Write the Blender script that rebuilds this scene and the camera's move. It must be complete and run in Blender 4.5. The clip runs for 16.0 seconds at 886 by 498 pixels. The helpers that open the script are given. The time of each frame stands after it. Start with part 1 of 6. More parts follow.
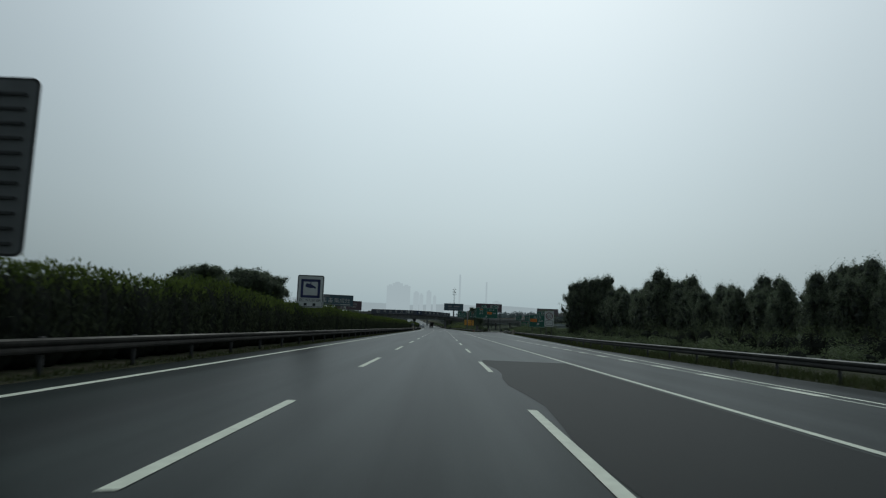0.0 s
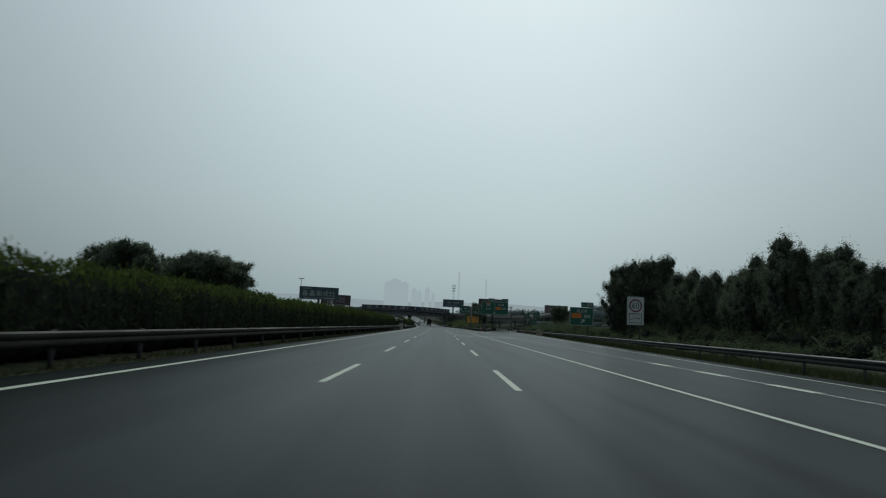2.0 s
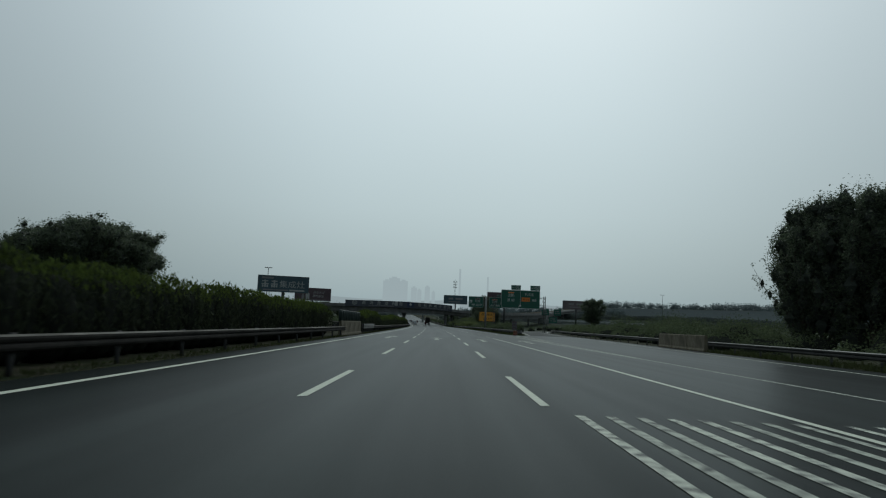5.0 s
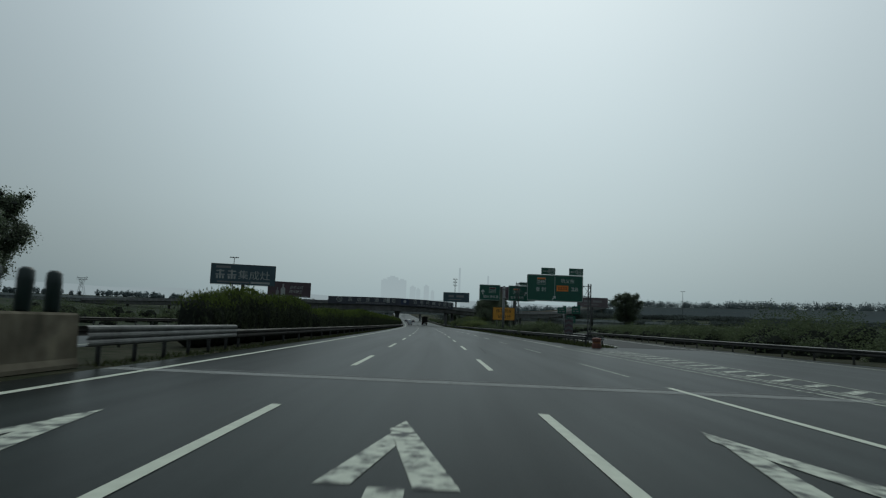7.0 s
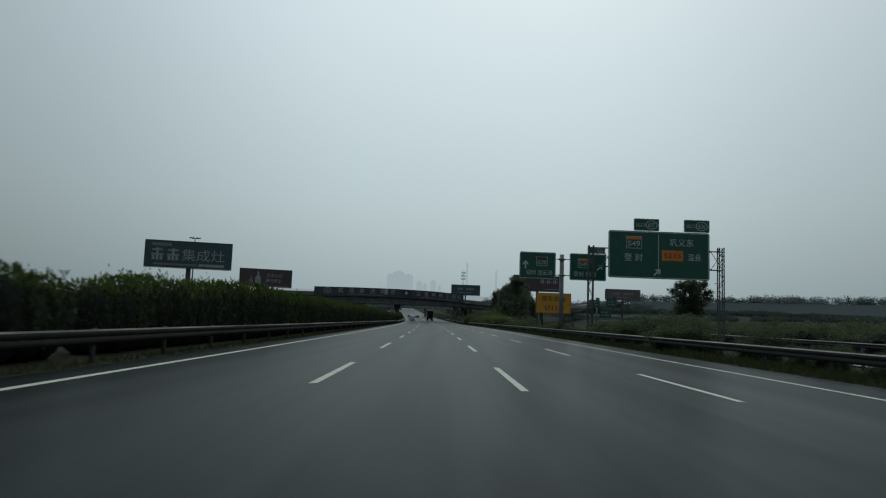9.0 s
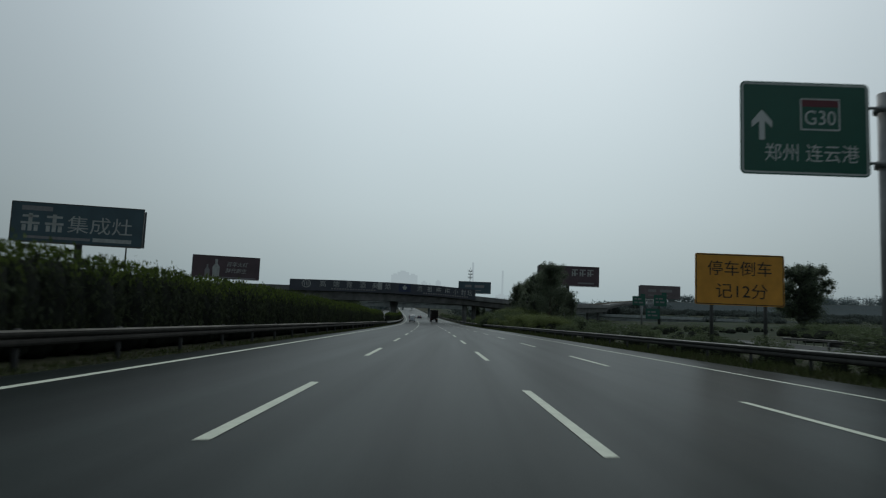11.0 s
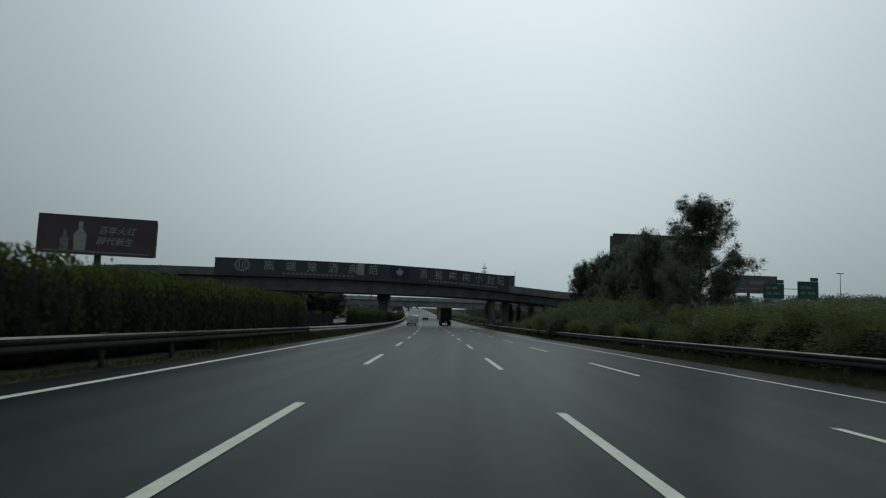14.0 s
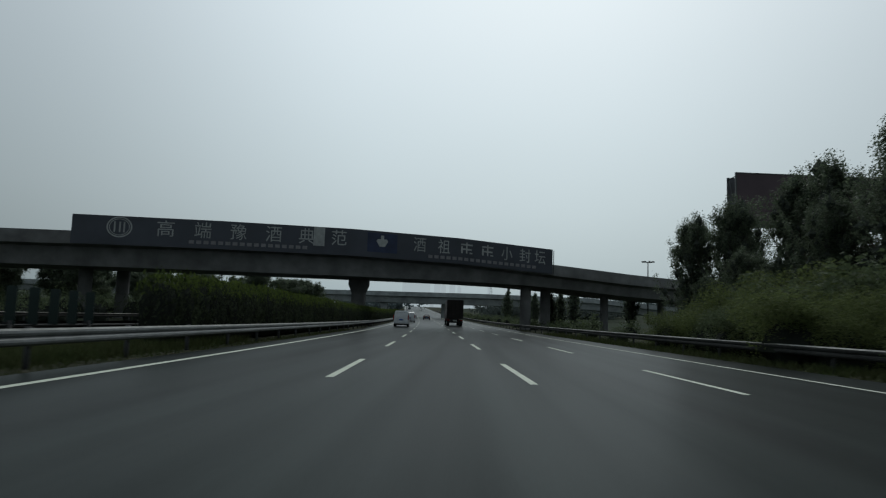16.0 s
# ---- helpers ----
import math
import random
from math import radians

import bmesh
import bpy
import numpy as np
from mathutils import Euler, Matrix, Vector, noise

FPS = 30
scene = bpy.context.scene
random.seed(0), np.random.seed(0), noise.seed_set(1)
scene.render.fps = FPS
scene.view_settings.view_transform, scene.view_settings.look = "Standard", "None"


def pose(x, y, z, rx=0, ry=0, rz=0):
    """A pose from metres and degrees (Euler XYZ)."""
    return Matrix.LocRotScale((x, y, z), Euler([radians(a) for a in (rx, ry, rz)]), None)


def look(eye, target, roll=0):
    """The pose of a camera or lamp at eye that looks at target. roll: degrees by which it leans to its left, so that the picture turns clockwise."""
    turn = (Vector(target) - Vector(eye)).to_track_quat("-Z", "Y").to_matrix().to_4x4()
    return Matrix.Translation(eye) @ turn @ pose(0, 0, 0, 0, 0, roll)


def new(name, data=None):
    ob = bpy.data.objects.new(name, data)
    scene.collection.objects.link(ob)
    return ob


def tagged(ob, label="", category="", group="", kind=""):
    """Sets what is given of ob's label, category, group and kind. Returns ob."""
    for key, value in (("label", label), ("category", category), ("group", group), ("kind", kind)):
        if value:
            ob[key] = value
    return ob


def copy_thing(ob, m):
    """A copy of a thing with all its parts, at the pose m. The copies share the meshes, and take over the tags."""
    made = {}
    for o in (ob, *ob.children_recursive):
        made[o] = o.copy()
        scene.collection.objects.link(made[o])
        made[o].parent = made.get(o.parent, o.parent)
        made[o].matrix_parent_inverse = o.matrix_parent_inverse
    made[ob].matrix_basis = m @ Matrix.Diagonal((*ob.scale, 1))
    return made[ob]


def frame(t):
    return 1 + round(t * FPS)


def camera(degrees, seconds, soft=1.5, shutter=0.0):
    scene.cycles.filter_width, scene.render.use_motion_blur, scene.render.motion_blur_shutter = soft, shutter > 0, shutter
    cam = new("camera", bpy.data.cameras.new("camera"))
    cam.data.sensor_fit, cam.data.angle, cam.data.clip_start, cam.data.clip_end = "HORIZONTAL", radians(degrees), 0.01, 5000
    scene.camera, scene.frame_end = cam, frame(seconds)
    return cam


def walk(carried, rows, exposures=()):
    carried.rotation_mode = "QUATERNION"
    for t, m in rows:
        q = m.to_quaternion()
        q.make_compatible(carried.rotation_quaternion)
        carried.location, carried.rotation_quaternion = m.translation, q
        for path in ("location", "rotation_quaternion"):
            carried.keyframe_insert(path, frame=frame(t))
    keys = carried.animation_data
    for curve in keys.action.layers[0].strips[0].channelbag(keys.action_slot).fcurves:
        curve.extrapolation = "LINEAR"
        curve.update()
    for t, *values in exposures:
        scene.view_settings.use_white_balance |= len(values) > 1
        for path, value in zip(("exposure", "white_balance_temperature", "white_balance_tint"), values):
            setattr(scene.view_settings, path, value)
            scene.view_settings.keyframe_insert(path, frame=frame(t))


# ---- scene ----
cam = camera(65.71, 16.0, soft=1.2, shutter=0.16)
PATH = [  # seconds, eye, tilt, roll, yaw
    (0, (0.424, -0.336, 1.234), 96.48, 2.33, 0.21),
    (0.5, (0.412, 12.495, 1.159), 96.32, 2.54, 0.23),
    (1, (0.372, 25.484, 1.170), 96.32, 2.62, 0.17),
    (1.5, (0.360, 38.480, 1.181), 96.30, 2.61, 0.13),
    (2, (0.333, 51.389, 1.182), 96.31, 2.66, 0.11),
    (2.5, (0.288, 64.355, 1.175), 96.30, 2.63, 0.11),
    (3, (0.280, 77.316, 1.175), 96.29, 2.60, 0.16),
    (3.5, (0.226, 90.183, 1.184), 96.27, 2.59, 0.13),
    (4, (0.174, 103.205, 1.179), 96.23, 2.60, 0.09),
    (4.5, (0.207, 116.014, 1.186), 96.24, 2.42, 0.14),
    (7, (0.250, 180.738, 1.208), 96.25, 2.17, 0.05),
    (7.5, (0.234, 193.452, 1.266), 96.23, 2.00, 0.14),
    (8, (0.127, 205.998, 1.248), 95.98, 1.95, 0.33),
    (8.5, (-0.065, 219.300, 1.267), 95.96, 1.99, 0.45),
    (9, (-0.282, 232.336, 1.204), 95.88, 2.12, 0.61),
    (9.5, (-0.497, 245.312, 1.178), 95.94, 2.13, 0.74),
    (10, (-0.737, 257.845, 1.169), 95.94, 2.19, 0.83),
    (12.5, (-2.235, 322.070, 1.194), 95.99, 2.12, 1.48),
    (13, (-2.677, 334.965, 1.170), 96.01, 2.07, 1.63),
    (13.5, (-3.152, 347.702, 1.157), 96.05, 2.08, 1.74),
    (14, (-3.642, 360.532, 1.229), 96.11, 2.10, 1.88),
    (14.5, (-4.146, 373.471, 1.160), 95.98, 2.15, 2.00),
    (15, (-4.687, 386.257, 1.152), 96.03, 2.15, 2.03),
    (15.5, (-5.191, 399.143, 1.129), 96.06, 2.07, 2.11),
    (16, (-5.699, 411.942, 1.093), 96.12, 1.96, 2.19),
]
walk(cam, [(t, pose(*eye, tilt, 0, yaw) @ pose(0, 0, 0, 0, 0, roll)) for t, eye, tilt, roll, yaw in PATH],
     exposures=[(0.0, 0.0, 6500, 11), (1.0, -0.14, 6500, 9), (8.5, -0.14, 6500, 9), (10.0, -0.14, 6550, 12), (12.5, -0.14, 6560, 12), (16.0, -0.02, 6600, 13)])

# ---- world, sun, exposure ----
world = bpy.data.worlds.new("overcast_sky")
scene.world = world
world.use_nodes = True
SUN_EL, SUN_AZ = 48.0, 8.0   # the bright patch of the haze, ahead and a little to the right


def sky_nodes():
    nt = world.node_tree
    nt.nodes.clear()
    n, l = nt.nodes.new, nt.links.new
    out, bg = n("ShaderNodeOutputWorld"), n("ShaderNodeBackground")
    sky = n("ShaderNodeTexSky")
    sky.sky_type, sky.sun_disc = "NISHITA", False
    sky.sun_elevation, sky.sun_rotation = radians(SUN_EL), radians(SUN_AZ)
    sky.dust_density, sky.air_density = 6.0, 1.5
    dim = n("ShaderNodeVectorMath")
    dim.operation = "SCALE"
    dim.inputs["Scale"].default_value = 0.08
    l(sky.outputs[0], dim.inputs[0])
    # cloud deck: paler overhead, greyer towards the horizon
    co, sep = n("ShaderNodeTexCoord"), n("ShaderNodeSeparateXYZ")
    l(co.outputs["Generated"], sep.inputs[0])
    ramp = n("ShaderNodeValToRGB")
    e = ramp.color_ramp.elements
    e[0].position, e[0].color = 0.0, (0.435, 0.567, 0.609, 1)
    e[1].position, e[1].color = 1.0, (0.555, 0.677, 0.731, 1)
    for p, c in ((0.05, (0.463, 0.597, 0.639, 1)), (0.16, (0.518, 0.652, 0.700, 1)), (0.4, (0.564, 0.687, 0.741, 1))):
        q = e.new(p)
        q.color = c
    l(sep.outputs["Z"], ramp.inputs[0])
    # glow of the hidden sun in the haze
    d = Vector((math.sin(radians(SUN_AZ)) * math.cos(radians(SUN_EL)), math.cos(radians(SUN_AZ)) * math.cos(radians(SUN_EL)), math.sin(radians(SUN_EL))))
    dot = n("ShaderNodeVectorMath")
    dot.operation = "DOT_PRODUCT"
    dot.inputs[1].default_value = d
    l(co.outputs["Generated"], dot.inputs[0])
    half = n("ShaderNodeMath")
    half.operation, half.inputs[1].default_value, half.inputs[2].default_value = "MULTIPLY_ADD", 0.5, 0.5
    l(dot.outputs["Value"], half.inputs[0])
    fall = n("ShaderNodeValToRGB")
    fe = fall.color_ramp.elements
    fe[0].position, fe[0].color = 0.0, (0.21, 0.21, 0.21, 1)
    fe[1].position, fe[1].color = 1.0, (0.66, 0.66, 0.66, 1)
    for p, v in ((0.4, 0.21), (0.6, 0.228), (0.725, 0.266), (0.845, 0.43), (0.93, 0.565), (0.965, 0.61)):
        fe.new(p).color = (v, v, v, 1)
    l(half.outputs[0], fall.inputs[0])
    glow = n("ShaderNodeMath")
    glow.operation, glow.inputs[1].default_value = "MULTIPLY", 2.0
    l(fall.outputs[0], glow.inputs[0])
    # soft cloud mottling
    cloud = n("ShaderNodeTexNoise")
    cloud.inputs["Scale"].default_value, cloud.inputs["Detail"].default_value = 2.2, 3.0
    l(co.outputs["Generated"], cloud.inputs["Vector"])
    mot = n("ShaderNodeMapRange")
    mot.inputs["To Min"].default_value, mot.inputs["To Max"].default_value = 0.965, 1.035
    l(cloud.outputs[0], mot.inputs["Value"])
    mul = n("ShaderNodeMath")
    mul.operation = "MULTIPLY"
    l(glow.outputs[0], mul.inputs[0])
    l(mot.outputs[0], mul.inputs[1])
    # the sky is dimmed to either side, lens fall-off put into its brightness
    off, thin = n("ShaderNodeMath"), n("ShaderNodeMapRange")
    off.operation = "ABSOLUTE"
    l(sep.outputs["X"], off.inputs[0])
    thin.interpolation_type = "SMOOTHSTEP"
    thin.inputs["From Min"].default_value, thin.inputs["From Max"].default_value = 0.12, 0.62
    thin.inputs["To Min"].default_value, thin.inputs["To Max"].default_value = 1.0, 0.8
    l(off.outputs[0], thin.inputs["Value"])
    both = n("ShaderNodeMath")
    both.operation = "MULTIPLY"
    l(mul.outputs[0], both.inputs[0])
    l(thin.outputs[0], both.inputs[1])
    mul = both
    deck = n("ShaderNodeVectorMath")
    deck.operation = "SCALE"
    l(ramp.outputs[0], deck.inputs[0])
    l(mul.outputs[0], deck.inputs["Scale"])
    mix = n("ShaderNodeMix")
    mix.data_type = "RGBA"
    mix.inputs["Factor"].default_value = 0.9
    l(dim.outputs[0], mix.inputs["A"])
    l(deck.outputs[0], mix.inputs["B"])
    l(mix.outputs["Result"], bg.inputs["Color"])
    bg.inputs["Strength"].default_value = 1.0
    l(bg.outputs[0], out.inputs[0])


sky_nodes()
sun = new("sun", bpy.data.lights.new("sun", "SUN"))
sun.data.energy, sun.data.angle, sun.data.color = 0.5, radians(25), (0.96, 1.0, 0.96)
sun.matrix_world = look((0, 0, 60), (-60 * math.sin(radians(SUN_AZ)) / math.tan(radians(SUN_EL)), -60 * math.cos(radians(SUN_AZ)) / math.tan(radians(SUN_EL)), 0))

# ---- helpers ----


def bend(y):
    """How far the motorway's axis has bent to the left at y."""
    return -1.675e-4 * max(0.0, min(y, 700) - 150) ** 2 / 2 - 1.675e-4 * 550 * max(0.0, y - 700)


def slope(y):
    return -1.675e-4 * max(0.0, min(y, 700) - 150)


def rise(y):
    """The far road climbs out of a shallow dip."""
    return 4.5e-5 * max(0.0, min(y, 750) - 400) ** 2 + 0.0315 * max(0.0, min(y, 1050) - 750)


def to_mesh(name, bm, mat, smooth=False):
    me = bpy.data.meshes.new(name)
    bm.normal_update()
    bm.to_mesh(me)
    bm.free()
    if mat:
        for m in (mat if isinstance(mat, (list, tuple)) else [mat]):
            me.materials.append(m)
    if smooth:
        me.polygons.foreach_set("use_smooth", [True] * len(me.polygons))
    return me


def part(name, bm, mat, parent=None, label="", smooth=False):
    ob = new(name, to_mesh(name, bm, mat, smooth))
    if parent:
        ob.parent = parent
    return tagged(ob, label) if label else ob


def thing(name, label, category, x=0.0, y=0.0, z=0.0, rz=0.0, group="", kind=""):
    ob = new(name)
    ob.empty_display_size = 0.3
    ob.matrix_world = pose(x, y, z, 0, 0, rz)
    return tagged(ob, label, category, group, kind)


def box(bm, x0, y0, z0, x1, y1, z1, bevel=0.0, mi=0):
    vs = [bm.verts.new(p) for p in ((x0, y0, z0), (x1, y0, z0), (x1, y1, z0), (x0, y1, z0), (x0, y0, z1), (x1, y0, z1), (x1, y1, z1), (x0, y1, z1))]
    fs = [bm.faces.new([vs[i] for i in f]) for f in ((3, 2, 1, 0), (4, 5, 6, 7), (0, 1, 5, 4), (1, 2, 6, 5), (2, 3, 7, 6), (3, 0, 4, 7))]
    for f in fs:
        f.material_index = mi
    if bevel:
        es = list({e for f in fs for e in f.edges})
        bmesh.ops.bevel(bm, geom=es, offset=bevel, segments=2, affect="EDGES")
    return vs


def rod(bm, a, b, r0, r1=None, n=10):
    """A round bar from a to b."""
    a, b = Vector(a), Vector(b)
    r1 = r0 if r1 is None else r1
    q = (b - a).to_track_quat("Z", "Y")
    rings = []
    for c, r in ((a, r0), (b, r1)):
        rings.append([bm.verts.new(c + q @ Vector((r * math.cos(2 * math.pi * i / n), r * math.sin(2 * math.pi * i / n), 0))) for i in range(n)])
    for i in range(n):
        j = (i + 1) % n
        bm.faces.new((rings[0][i], rings[0][j], rings[1][j], rings[1][i]))
    bm.faces.new(rings[0][::-1])
    bm.faces.new(rings[1])


def plate(bm, x0, z0, x1, z1, r, y0, y1, n=6):
    """A standing plate with rounded corners, from depth y0 to y1."""
    pts = []
    for cx, cz, a in ((x1 - r, z0 + r, -90), (x1 - r, z1 - r, 0), (x0 + r, z1 - r, 90), (x0 + r, z0 + r, 180)):
        for i in range(n + 1):
            t = radians(a + 90 * i / n)
            pts.append((cx + r * math.cos(t), cz + r * math.sin(t)))
    f = [bm.verts.new((x, y0, z)) for x, z in pts]
    k = [bm.verts.new((x, y1, z)) for x, z in pts]
    bm.faces.new(f)
    bm.faces.new(k[::-1])
    for i in range(len(pts)):
        j = (i + 1) % len(pts)
        bm.faces.new((f[j], f[i], k[i], k[j]))


def frame_ring(bm, x0, z0, x1, z1, r, w, y, n=6):
    """A flat border line, w wide, round a plate."""
    def loop(d):
        out = []
        for cx, cz, a in ((x1 - r, z0 + r, -90), (x1 - r, z1 - r, 0), (x0 + r, z1 - r, 90), (x0 + r, z0 + r, 180)):
            for i in range(n + 1):
                t = radians(a + 90 * i / n)
                out.append(bm.verts.new((cx + (r - d) * math.cos(t), y, cz + (r - d) * math.sin(t))))
        return out
    a, b = loop(0), loop(w)
    for i in range(len(a)):
        j = (i + 1) % len(a)
        bm.faces.new((a[i], a[j], b[j], b[i]))


def disc_ring(bm, cx, cz, r0, r1, y, n=40, sx=1.0):
    a = [bm.verts.new((cx + sx * r0 * math.cos(2 * math.pi * i / n), y, cz + r0 * math.sin(2 * math.pi * i / n))) for i in range(n)]
    if r1 <= 0:
        bm.faces.new(a)
        return
    b = [bm.verts.new((cx + sx * r1 * math.cos(2 * math.pi * i / n), y, cz + r1 * math.sin(2 * math.pi * i / n))) for i in range(n)]
    for i in range(n):
        j = (i + 1) % n
        bm.faces.new((a[i], a[j], b[j], b[i]))


def flat_poly(bm, pts, y):
    bm.faces.new([bm.verts.new((x, y, z)) for x, z in pts])


def lettering(body, mat, parent, cx, cz, h, y, width=None, label="", shear=0.0, name="lettering"):
    """Upright letters facing the driver, centred on (cx, cz), h high."""
    cu = bpy.data.curves.new("lettering", "FONT")
    cu.body, cu.align_x, cu.align_y, cu.size = body, "LEFT", "BOTTOM_BASELINE", 1.0
    cu.shear = shear
    cu.resolution_u = 3
    tmp = new("lettering_source", cu)
    me = bpy.data.meshes.new_from_object(tmp.evaluated_get(bpy.context.evaluated_depsgraph_get()))
    bpy.data.objects.remove(tmp)
    bpy.data.curves.remove(cu)
    n = len(me.vertices)
    if n == 0:
        return None
    co = np.empty(n * 3)
    me.vertices.foreach_get("co", co)
    co = co.reshape(-1, 3)
    lo, hi = co.min(0), co.max(0)
    s = h / max(hi[1] - lo[1], 1e-6)
    sx = s if width is None else width / max(hi[0] - lo[0], 1e-6)
    out = np.stack([cx + (co[:, 0] - (lo[0] + hi[0]) / 2) * sx, np.full(n, y), cz + (co[:, 1] - (lo[1] + hi[1]) / 2) * s], 1)
    me.vertices.foreach_set("co", out.ravel())
    me.materials.clear()
    me.materials.append(mat)
    me.update()
    ob = new(name, me)
    ob.parent = parent
    return tagged(ob, label) if label else ob


def mesh_from_arrays(name, verts, faces_per, mat):
    """A mesh from an array of corner positions: every faces_per corners make one face."""
    n = len(verts)
    me = bpy.data.meshes.new(name)
    me.vertices.add(n)
    me.vertices.foreach_set("co", np.ascontiguousarray(verts, dtype=np.float32).ravel())
    me.loops.add(n)
    me.loops.foreach_set("vertex_index", np.arange(n, dtype=np.int32))
    me.polygons.add(n // faces_per)
    me.polygons.foreach_set("loop_start", np.arange(0, n, faces_per, dtype=np.int32))
    me.update(calc_edges=True)
    me.materials.append(mat)
    return me


# ---- materials ----


def material(name, color, rough=0.6, metal=0.0, var=0.15, scale=3.0, bump=0.0, bump_scale=40.0, tint=None, island=0.0, obj=0.0, spec=None, stain=0.0, stain_scale=0.4, stretch=None, trans=0.0):
    m = bpy.data.materials.new(name)
    m.use_nodes = True
    nt = m.node_tree
    n, l = nt.nodes.new, nt.links.new
    b = nt.nodes["Principled BSDF"]
    b.inputs["Roughness"].default_value, b.inputs["Metallic"].default_value = rough, metal
    if spec is not None:
        b.inputs["Specular IOR Level"].default_value = spec
    co = n("ShaderNodeTexCoord")
    src = co.outputs["Object"]
    if stretch:
        mp = n("ShaderNodeMapping")
        mp.inputs["Scale"].default_value = stretch
        l(src, mp.inputs["Vector"])
        src = mp.outputs[0]
    noi = n("ShaderNodeTexNoise")
    noi.inputs["Scale"].default_value, noi.inputs["Detail"].default_value = scale, 6
    l(src, noi.inputs["Vector"])
    mix = n("ShaderNodeMix")
    mix.data_type = "RGBA"
    c2 = tint or tuple(c * (1 - 2 * var) for c in color)
    mix.inputs["A"].default_value = (*color, 1)
    mix.inputs["B"].default_value = (*c2, 1)
    rg = n("ShaderNodeMapRange")
    rg.inputs["From Min"].default_value, rg.inputs["From Max"].default_value = 0.3, 0.7
    l(noi.outputs[0], rg.inputs["Value"])
    l(rg.outputs[0], mix.inputs["Factor"])
    col = mix.outputs["Result"]
    if stain:
        st = n("ShaderNodeTexNoise")
        st.inputs["Scale"].default_value, st.inputs["Detail"].default_value = stain_scale, 4
        l(src, st.inputs["Vector"])
        r2 = n("ShaderNodeMapRange")
        r2.inputs["From Min"].default_value, r2.inputs["From Max"].default_value = 0.35, 0.75
        r2.inputs["To Min"].default_value, r2.inputs["To Max"].default_value = 1 + stain * 0.4, 1 - stain
        l(st.outputs[0], r2.inputs["Value"])
        sc = n("ShaderNodeVectorMath")
        sc.operation = "SCALE"
        l(col, sc.inputs[0])
        l(r2.outputs[0], sc.inputs["Scale"])
        col = sc.outputs[0]
    for amount, node, sock in ((island, "ShaderNodeNewGeometry", "Random Per Island"), (obj, "ShaderNodeObjectInfo", "Random")):
        if amount:
            g = n(node)
            r3 = n("ShaderNodeMapRange")
            r3.inputs["To Min"].default_value, r3.inputs["To Max"].default_value = 1 - amount, 1 + amount
            l(g.outputs[sock], r3.inputs["Value"])
            sc = n("ShaderNodeVectorMath")
            sc.operation = "SCALE"
            l(col, sc.inputs[0])
            l(r3.outputs[0], sc.inputs["Scale"])
            col = sc.outputs[0]
    l(col, b.inputs["Base Color"])
    if bump:
        bn, bp = n("ShaderNodeTexNoise"), n("ShaderNodeBump")
        bn.inputs["Scale"].default_value, bn.inputs["Detail"].default_value = bump_scale, 5
        l(src, bn.inputs["Vector"])
        bp.inputs["Strength"].default_value, bp.inputs["Distance"].default_value = bump, 0.02
        l(bn.outputs[0], bp.inputs["Height"])
        l(bp.outputs[0], b.inputs["Normal"])
    if trans:
        tr, ms = n("ShaderNodeBsdfTranslucent"), n("ShaderNodeMixShader")
        l(col, tr.inputs["Color"])
        ms.inputs["Fac"].default_value = trans
        l(b.outputs[0], ms.inputs[1])
        l(tr.outputs[0], ms.inputs[2])
        l(ms.outputs[0], nt.nodes["Material Output"].inputs["Surface"])
    return m


